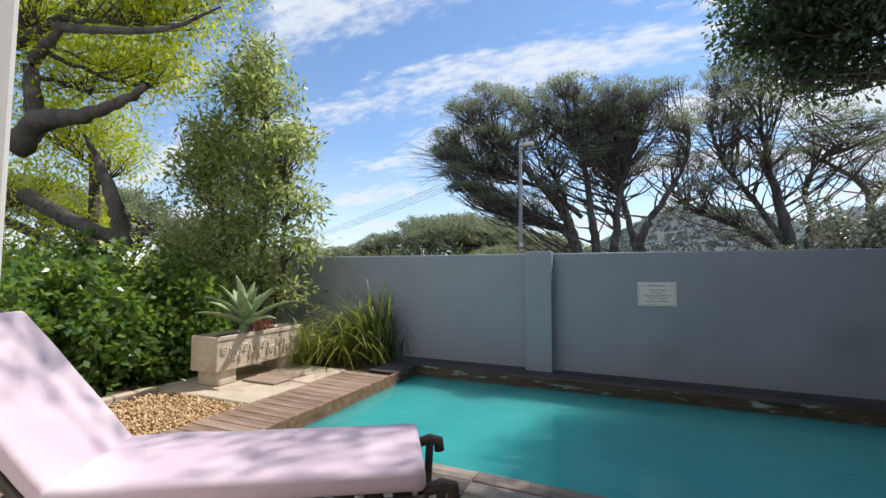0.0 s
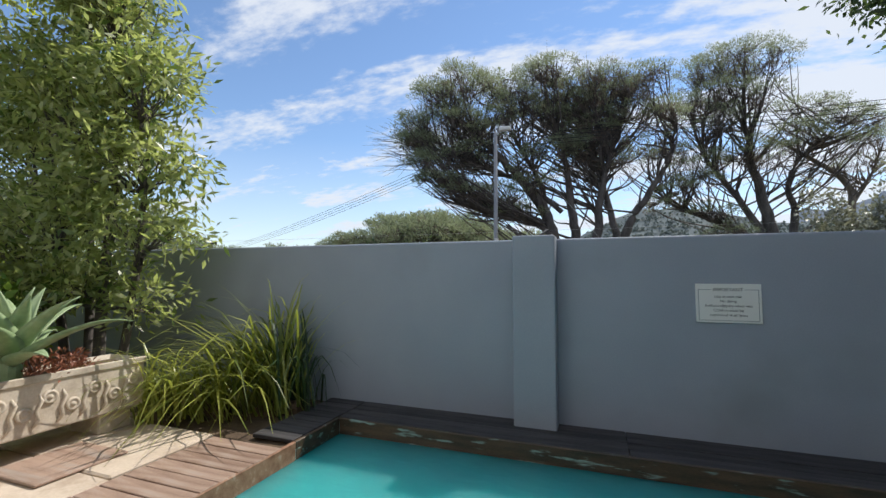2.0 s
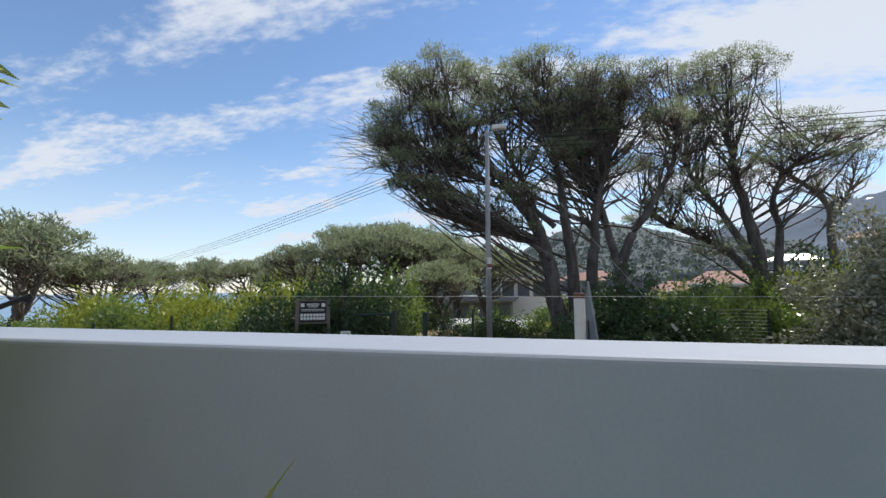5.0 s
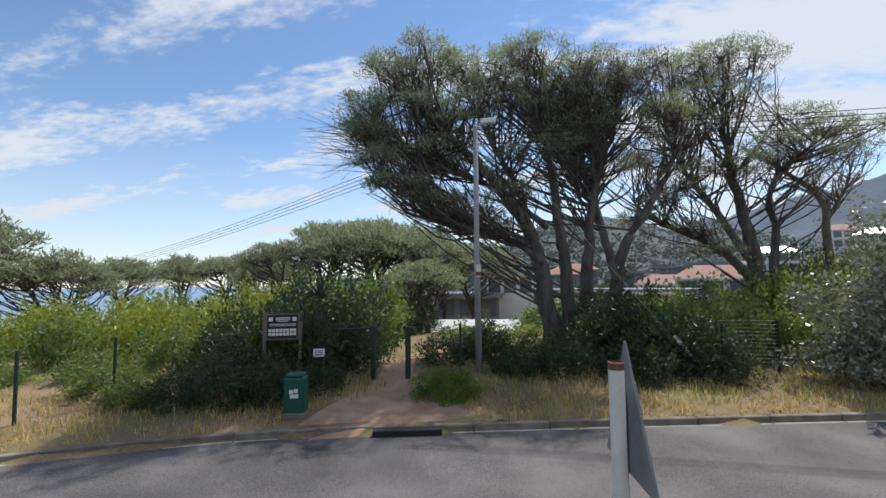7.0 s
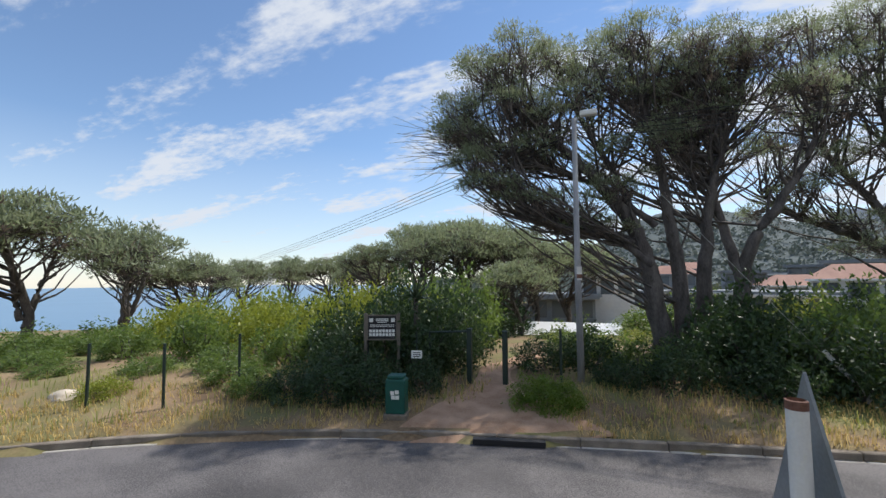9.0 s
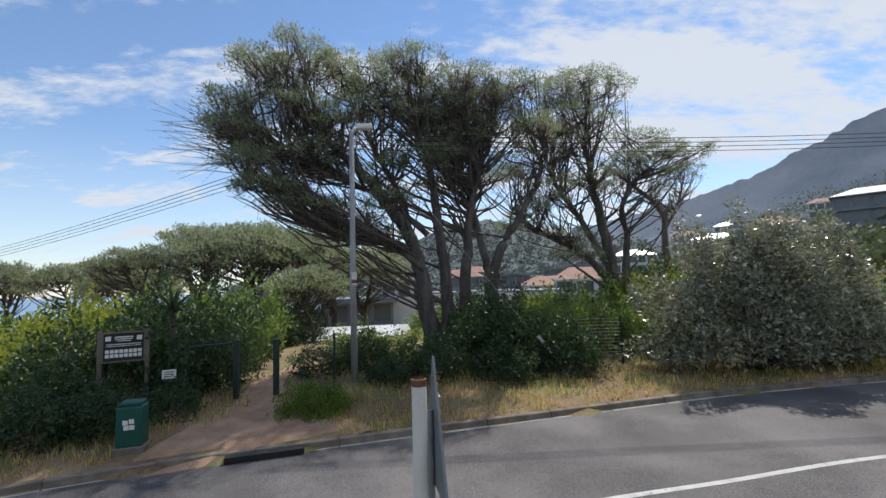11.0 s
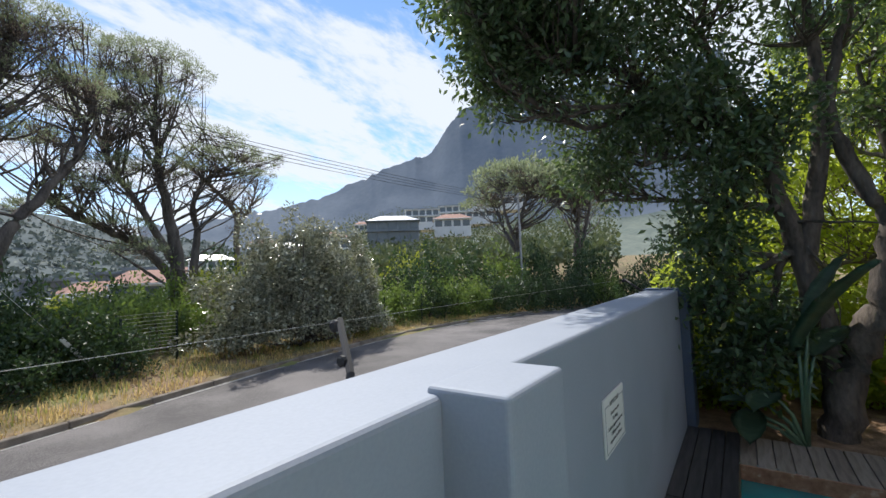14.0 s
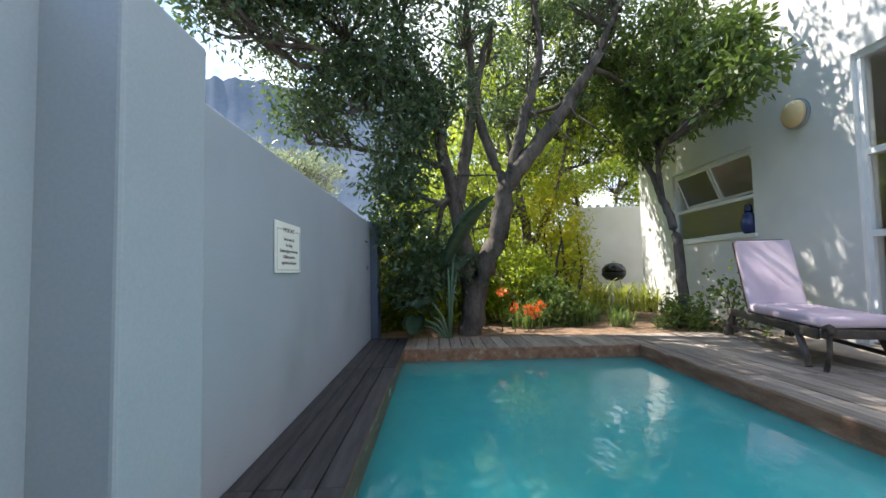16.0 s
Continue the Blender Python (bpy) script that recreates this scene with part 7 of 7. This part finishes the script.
bush("small_shrub", "sparse shrub with round leaves by the house", (5.1, -5.15, -0.05), (0.5, 0.35, 1.0), 46, (M_SHRUB, 7, 0.1, 0.075, 0.06, 0.1), 202, group="low shrubs by the house", stems=9)
for k, (x, y, s, mt) in enumerate(((8.5, -4.5, 1.0, M_BLADE), (8.6, -5.1, 1.0, M_BLADE), (8.0, -4.3, 0.8, M_BLADE), (8.2, -5.5, 0.85, M_BLADE), (6.6, -3.6, 0.6, M_SHRUB), (6.2, -3.3, 0.6, M_SHRUB), (6.0, -2.4, 0.55, M_SHRUB), (6.7, -4.2, 0.5, M_SHRUB), (5.9, -3.9, 0.45, M_SHRUB))):
    strap_plant("strap_leaf_plant", "clump of arching strap leaves in the bed", pose(x, y, -0.03), 80, 0.75 * s, 0.7 * s, 0.035 * s, mt, 210 + k, droop=1.0, foot=0.1, group="strap plants in the bed")
# orange flowers
M_ORANGE = leaf_mat("orange_petals", (0.62, 0.10, 0.02), (0.85, 0.22, 0.05), (0.9, 0.25, 0.05), 0.5, 0.3)
for k, (x, y, z) in enumerate(((5.75, -1.96, 0.58), (5.7, -2.15, 0.33), (5.65, -2.35, 0.30), (5.7, -2.55, 0.36), (5.62, -2.45, 0.26))):
    fl = thing("orange_flower", "cluster of orange lily flowers on a stalk", "flower", pose(x, y, 0), group="orange flowers in the bed")
    part("stalk", tube([(0, 0, -0.05), (0.01, 0, z * 0.5), (0, 0.01, z)], 0.009, 6), M_SHRUB, fl)
    part("petals", leaf_mesh("petals", [(0, 0, z)], 0.05, 44, 0.065, 0.032, M_ORANGE, 230 + k, 0.8), M_ORANGE, fl)


# giant paddle-leaf plant
def paddle(length, width):
    b = bmesh.new()
    rows = []
    for i in range(12):
        u = i / 11
        w = width * 0.5 * math.sin(math.pi * min(1, 0.06 + u * 0.94)) ** 0.6
        y = length * u
        dip = -0.25 * length * u * u
        rows.append([b.verts.new((s * w, y, dip + 0.06 * abs(s) * width * 2 + 0.006 * (-1) ** i * abs(s))) for s in (-1, -0.5, 0, 0.5, 1)])
    for lo, hi in zip(rows, rows[1:]):
        for k in range(4):
            b.faces.new((lo[k], lo[k + 1], hi[k + 1], hi[k]))
    bmesh.ops.solidify(b, geom=b.faces[:], thickness=0.004)
    return b


M_PADDLE = mat("blue_green_paddle_leaf", (0.06, 0.11, 0.065), (0.13, 0.20, 0.125), 0.35, 2, 20, 0.2, stretch=(1, 6, 1))
pad = thing("paddle_leaf_plant", "strelitzia with large blue-green paddle leaves", "plant", pose(4.98, -1.1, -0.03))
for k, (dx, dy, z, yaw, pitch, L, W) in enumerate(((0.0, 0.0, 1.0, 150, 66, 1.15, 0.50), (0.03, -0.1, 1.3, 200, 74, 0.8, 0.34), (-0.05, 0.25, 0.55, 70, 5, 0.55, 0.30), (-0.1, 0.45, 0.35, 85, -12, 0.5, 0.28), (0.02, -0.12, 0.95, 230, 40, 0.6, 0.3), (-0.02, 0.3, 0.4, 30, 20, 0.5, 0.28), (-0.05, 0.55, 0.28, 100, -5, 0.45, 0.26))):
    part("leaf_stalk", tube([(0, 0, -0.02), (dx * 0.4, dy * 0.4, z * 0.6), (dx, dy, z)], [0.03, 0.022, 0.013], 7), M_PADDLE, pad, smooth=True)
    part("leaf_blade", paddle(L, W), M_PADDLE, pad, smooth=True, at=pose(dx, dy, z, pitch, 0, yaw))

# ---- sign on the garden wall ----
def words(text, size, x, z, y, parent, material, name="lettering"):
    cu = bpy.data.curves.new(name, "FONT")
    cu.body, cu.size, cu.align_x, cu.align_y, cu.extrude = text, size, "CENTER", "CENTER", 0.0006
    tmp = bpy.data.objects.new("tmp", cu)
    scene.collection.objects.link(tmp)
    bpy.context.view_layer.update()
    me = bpy.data.meshes.new_from_object(tmp)
    bpy.data.objects.remove(tmp)
    me.materials.clear()
    me.materials.append(material)
    ob = new(name, me)
    ob.parent = parent
    ob.matrix_basis = pose(x, y, z, 90, 0, 0)
    return ob


sign = thing("pool_sign", "white pool rules sign with black lettering", "sign", pose(1.669, 0.0, 1.082))
part("plate", box(-0.223, -0.014, -0.153, 0.223, -0.002, 0.153, 0.004), M_SIGNWHITE, sign)
M_EDGE = plain("grey_sign_edge", (0.25, 0.27, 0.3), 0.5)
fr = box(-0.205, -0.0155, 0.105, -0.115, -0.0135, 0.109)
for b4 in ((0.115, 0.105, 0.205, 0.109), (-0.205, -0.137, 0.205, -0.133), (-0.205, -0.137, -0.201, 0.109), (0.201, -0.137, 0.205, 0.109)):
    box(b4[0], -0.0155, b4[1], b4[2], -0.0135, b4[3], bm=fr)
part("border", fr, M_EDGE, sign)
words("IMPORTANT", 0.036, 0, 0.106, -0.0145, sign, M_INK)
for k, text in enumerate(("Use at own risk", "No diving", "Surfaces slippery when wet", "Children must be", "supervised at all times")):
    words(text, 0.029, 0, 0.052 - k * 0.036, -0.0145, sign, M_INK)

# ---- sun loungers ----
M_LOUNGE = mat("dark_weathered_teak", (0.035, 0.028, 0.024), (0.12, 0.098, 0.082), 0.7, 3, 40, 0.4, stretch=(0.3, 3, 3), dirt=(0.20, 0.17, 0.15), dirt_at=(0.58, 0.8))
M_CUSHION = mat("faded_lilac_canvas", (0.56, 0.43, 0.52), (0.68, 0.55, 0.63), 0.9, 2.5, 260, 0.25, dirt=(0.70, 0.60, 0.66), dirt_at=(0.5, 0.8), dist=0.002)


def pad_mesh(x0, y0, x1, y1, z0, z1, seed=0):
    b = bmesh.new()
    bmesh.ops.create_cube(b, size=1)
    bmesh.ops.scale(b, vec=(x1 - x0, y1 - y0, z1 - z0), verts=b.verts)
    bmesh.ops.bevel(b, geom=b.edges[:], offset=(z1 - z0) * 0.42, segments=4, affect="EDGES", profile=0.6)
    bmesh.ops.subdivide_edges(b, edges=[e for e in b.edges if e.calc_length() > 0.3], cuts=10, use_grid_fill=True)
    for v in b.verts:
        n = noise.noise(Vector((v.co.x * 3.1 + seed, v.co.y * 3.7, seed))) * 0.010
        v.co.z += n + 0.008 * math.cos(v.co.x / (x1 - x0) * 3.0) * math.cos(v.co.y / (y1 - y0) * 3.0)
    bmesh.ops.translate(b, vec=((x0 + x1) / 2, (y0 + y1) / 2, (z0 + z1) / 2), verts=b.verts)
    return b


def lounger(label, at, lean):
    root = thing("sun_lounger", label, "sun lounger", at, group="loungers by the pool")
    for s in (-1, 1):
        y = s * 0.31
        part("side_rail", box(-0.02, y - 0.02, 0.27, 2.12, y + 0.02, 0.36, 0.012), M_LOUNGE, root)
        part("front_leg", tube([(0.34, y, 0.31), (0.22, y, 0.15), (0.16, y, 0.0)], [0.036, 0.032, 0.03], 6), M_LOUNGE, root)
        part("back_leg", tube([(1.94, y, 0.31), (2.02, y, 0.15), (2.05, y, 0.02)], [0.036, 0.032, 0.03], 6), M_LOUNGE, root)
        w = part("wheel", lathe([(0.02, -0.02), (0.085, -0.02), (0.09, -0.008), (0.09, 0.008), (0.085, 0.02), (0.02, 0.02)], 20, m=pose(2.06, y + s * 0.05, 0.09, 90, 0, 0)), M_LOUNGE, root)
        part("hub", lathe([(0.022, -0.028), (0.022, 0.028)], 10, m=pose(2.06, y + s * 0.05, 0.09, 90, 0, 0)), M_WIRE, w)
        part("end_knuckle", tube([(-0.02, y * 0.86, 0.36), (-0.10, y * 0.86, 0.385), (-0.15, y * 0.86, 0.37), (-0.155, y * 0.86, 0.32)], [0.026, 0.03, 0.032, 0.03], 8), M_LOUNGE, root, smooth=True)
        part("end_strut", tube([(-0.10, y * 0.86, 0.37), (-0.09, y * 0.86, 0.15), (-0.02, y * 0.86, 0.0)], 0.022, 8), M_LOUNGE, root)
        part("low_stretcher", box(0.2, y - 0.015, 0.10, 2.0, y + 0.015, 0.14, 0.006), M_LOUNGE, root)
    for k in range(12):
        part("slat", box(0.03 + k * 0.125, -0.29, 0.345, 0.03 + k * 0.125 + 0.085, 0.29, 0.367, 0.005, seg=1), M_LOUNGE, root)
    part("end_rail", box(-0.04, -0.3, 0.28, 0.0, 0.3, 0.36, 0.01), M_LOUNGE, root)
    hinge = pose(1.5, 0, 0.37, 0, -lean, 0)
    back = part("backrest", box(0.0, -0.30, -0.03, 0.94, -0.26, 0.005, 0.008), M_LOUNGE, root, at=hinge)
    part("stile", box(0.0, 0.26, -0.03, 0.94, 0.30, 0.005, 0.008), M_LOUNGE, back)
    part("top_rail", box(0.90, -0.26, -0.03, 0.96, 0.26, 0.012, 0.008), M_LOUNGE, back)
    for k in range(6):
        part("slat", box(0.06 + k * 0.125, -0.26, -0.02, 0.06 + k * 0.125 + 0.085, 0.26, 0.0, 0.004, seg=1), M_LOUNGE, back)
    part("back_cushion", pad_mesh(0.02, -0.3, 0.92, 0.3, 0.006, 0.085, 3), M_CUSHION, root, "faded lilac canvas back cushion", smooth=True, at=hinge)
    part("prop", tube([(1.62, -0.2, 0.3), (1.85, -0.2, 0.72)], 0.014, 6), M_LOUNGE, root)
    part("seat_cushion", pad_mesh(-0.03, -0.31, 1.5, 0.31, 0.368, 0.465, 1), M_CUSHION, root, "faded lilac canvas seat cushion", smooth=True)
    part("tie", tube([(1.42, 0.31, 0.42), (1.44, 0.335, 0.38), (1.40, 0.32, 0.33)], 0.008, 5), M_CUSHION, root)
    return root


lounger("dark timber sun lounger with raised lilac cushion", pose(0.345, -4.2, 0.0, 0, 0, -149), 50)
lounger("dark timber sun lounger with upright lilac cushion", pose(2.6, -4.52, 0.0, 0, 0, -17.4), 66)

# ---- house details ----
M_GLASS = glass("window_glass")
M_ROOM = mat("dim_room_paint", (0.30, 0.28, 0.25), (0.4, 0.37, 0.33), 0.9)


def frame_bars(x0, z0, x1, z1, t, y0, y1):
    b = box(x0, y0, z0, x1, y1, z0 + t)
    box(x0, y0, z1 - t, x1, y1, z1, bm=b)
    box(x0, y0, z0 + t, x0 + t, y1, z1 - t, bm=b)
    box(x1 - t, y0, z0 + t, x1, y1, z1 - t, bm=b)
    return b


def pane(name, x0, z0, x1, z1, y, parent, at=None):
    ob = part(name, box(x0, y - 0.003, z0, x1, y + 0.003, z1), M_GLASS, parent, at=at)
    ob.visible_shadow = False
    return ob


door = tagged(new("door_1"), "white framed glass door with panes", "door", kind="structure")
part("door_frame", frame_bars(DX1 - 1.02, 0.02, DX1, DZ1, 0.07, HY - 0.16, HY - 0.05), M_WHITE, door)
for z0, z1 in ((0.09, 1.22), (1.30, 2.16), (2.24, 3.31)):
    pane("pane", DX1 - 0.95, z0, DX1 - 0.07, z1, HY - 0.1, door)
part("door_rail", box(DX1 - 0.95, HY - 0.15, 1.22, DX1 - 0.07, HY - 0.04, 1.30, 0.008), M_WHITE, door)
part("door_rail", box(DX1 - 0.95, HY - 0.15, 2.16, DX1 - 0.07, HY - 0.04, 2.24, 0.008), M_WHITE, door)
part("door_post", box(DX0, HY - 0.17, 0.0, DX0 + 0.07, HY - 0.02, DZ1, 0.008), M_WHITE, door)
part("door_head", box(DX0 + 0.07, HY - 0.17, DZ1 - 0.07, DX1 - 1.02, HY - 0.02, DZ1, 0.008), M_WHITE, door)
win = tagged(new("window_1"), "white framed window with two tilted top sashes", "window", kind="structure")
part("window_frame", frame_bars(WX0, WZ0, WX1, WZ1, 0.05, HY - 0.13, HY - 0.06), M_WHITE, win)
part("window_rail", box(WX0 + 0.05, HY - 0.13, 1.98, WX1 - 0.05, HY - 0.05, 2.04, 0.006), M_WHITE, win)
part("window_sill", box(WX0 - 0.05, HY - 0.1, WZ0 - 0.06, WX1 + 0.05, HY + 0.05, WZ0, 0.01), M_WHITE, win)
pane("pane", WX0 + 0.05, WZ0 + 0.05, WX1 - 0.05, 1.98, HY - 0.09, win)
for x0, x1 in ((WX0 + 0.06, (WX0 + WX1) / 2 - 0.02), ((WX0 + WX1) / 2 + 0.02, WX1 - 0.06)):
    tilt = pose(0, HY - 0.04, 2.72, -22, 0, 0)
    sash = part("sash", frame_bars(x0, -0.66, x1, 0.0, 0.045, -0.02, 0.02), M_WHITE, win, at=tilt)
    p2 = pane("sash_pane", x0 + 0.045, -0.615, x1 - 0.045, -0.045, 0.0, sash)
vase = thing("blue_jar", "dark blue jar standing on the window sill", "jar", pose(WX0 + 0.12, HY + 0.0, WZ0))
part("body", lathe([(0.07, 0), (0.11, 0.06), (0.12, 0.18), (0.08, 0.30), (0.05, 0.34)], 18), plain("cobalt_glaze", (0.02, 0.035, 0.12), 0.2), vase, smooth=True)
part("lid", lathe([(0.055, 0.34), (0.06, 0.37), (0.05, 0.44), (0.02, 0.47)], 18), plain("dark_glaze", (0.015, 0.02, 0.06), 0.25), vase, smooth=True)
wl = thing("wall_lamp", "round bulkhead wall lamp with cream glass", "wall lamp", pose(4.57, HY, 2.95, -90, 0, 0))
part("base", lathe([(0.20, 0.0), (0.205, 0.03), (0.19, 0.05)], 28), M_GALV, wl, smooth=True)
part("shade", lathe([(0.185, 0.045), (0.175, 0.09), (0.13, 0.135), (0.06, 0.155), (0.001, 0.16)], 28), plain("cream_opal_glass", (0.72, 0.55, 0.30), 0.25), wl, smooth=True)
# inside: back of the room, so that the glass shows depth
curtain = thing("curtain", "pale folded curtain behind the glass door", "curtain", pose(DX1 - 0.5, HY - 0.6, 0.05))
cb = bmesh.new()
cols = [(cb.verts.new((x, 0.05 * math.sin(x * 34), 0)), cb.verts.new((x, 0.05 * math.sin(x * 34), 3.2))) for x in np.linspace(-0.42, 0.45, 60)]
for a, b in zip(cols, cols[1:]):
    cb.faces.new((a[0], b[0], b[1], a[1]))
bmesh.ops.solidify(cb, geom=cb.faces[:], thickness=0.004)
part("fabric", cb, mat("cream_curtain", (0.50, 0.44, 0.34), (0.6, 0.53, 0.42), 0.9, 4, 120, 0.2), curtain, smooth=True)
part("curtain_rod", tube([(-0.5, 0, 3.22), (0.5, 0, 3.22)], 0.015, 8), M_WIRE, curtain)
# kettle grill
grill = thing("kettle_grill", "black kettle grill standing by the wall", "grill", pose(10.0, -5.55, -0.03))
part("bowl", lathe([(0.05, 0.62), (0.2, 0.66), (0.29, 0.76), (0.3, 0.84)], 20), M_INK, grill, smooth=True)
part("lid", lathe([(0.305, 0.845), (0.29, 0.95), (0.2, 1.05), (0.08, 1.09), (0.001, 1.095)], 20), plain("black_enamel", (0.012, 0.012, 0.014), 0.15), grill, smooth=True)
part("handle", tube([(-0.07, 0, 1.08), (-0.06, 0, 1.14), (0.06, 0, 1.14), (0.07, 0, 1.08)], 0.012, 6), M_WIRE, grill)
for k in range(3):
    a = k * 2.1
    part("leg", tube([(0.12 * math.cos(a), 0.12 * math.sin(a), 0.7), (0.3 * math.cos(a), 0.3 * math.sin(a), 0.0)], 0.014, 6), M_WIRE, grill)
# saw-tooth capping of the yard wall
for k in range(16):
    part("wall_spike", box(-0.05, -0.05, 0, 0.05, 0.05, 0.09, 0.02, seg=1), M_HOUSE, bpy.data.objects["wall_back_yard"], at=pose(11.0, -8.6 + k * 0.25, 2.655, 0, 0, 45))

# ---- decking ----
def boards(name, label, x0, x1, y0, y1, pitch, material, seed, lengths=None, z=0.0):
    rd = random.Random(seed)
    root = tagged(new(name), label, "deck", kind="structure")
    rows = int((y1 - y0) / pitch)
    cuts = lengths or [x0, x1]
    for a, b in zip(cuts, cuts[1:]):
        shared = [mesh_of("board", box(-(b - a) / 2 + 0.003, -pitch / 2 + 0.004, -0.03, (b - a) / 2 - 0.003, pitch / 2 - 0.004, 0.0, 0.004, seg=1), material) for _ in range(2)]
        for k in range(rows):
            ob = new("board", shared[k % 2])
            ob.parent = root
            ob.matrix_basis = pose((a + b) / 2 + rd.uniform(-0.004, 0.004), y0 + (k + 0.5) * pitch, z + rd.uniform(-0.002, 0.003), rd.uniform(-0.4, 0.4), 0, rd.uniform(-0.12, 0.12))
    return root


boards("deck_left", "reddish-brown timber deck beside the pool", -2.22, PX0, -4.95, -1.13, 0.1415, M_WOOD_NEW, 1)
boards("deck_wall", "dark timber boards along the wall, shade in their black", PX0 - 0.02, 5.06, PY1 - 0.0, 0.0, 0.13, M_WOOD_DARK, 2, [PX0 - 0.02, 0.9, 3.2, 5.06])
boards("deck_far", "weathered timber deck at the pool's end", PX1, 4.99, PY0, PY1, 0.1425, M_WOOD_GREY, 3)
boards("deck_near", "weathered grey timber deck by the house", PX0, 4.99, -4.98, PY0, 0.1462, M_WOOD_GREY, 4, [PX0, 0.4, 2.6, 4.99])
boards("deck_corner", "dark timber boards behind the brown deck, shade in their black", -1.98, PX0 - 0.03, -1.12, 0.0, 0.14, M_WOOD_DARK, 5)
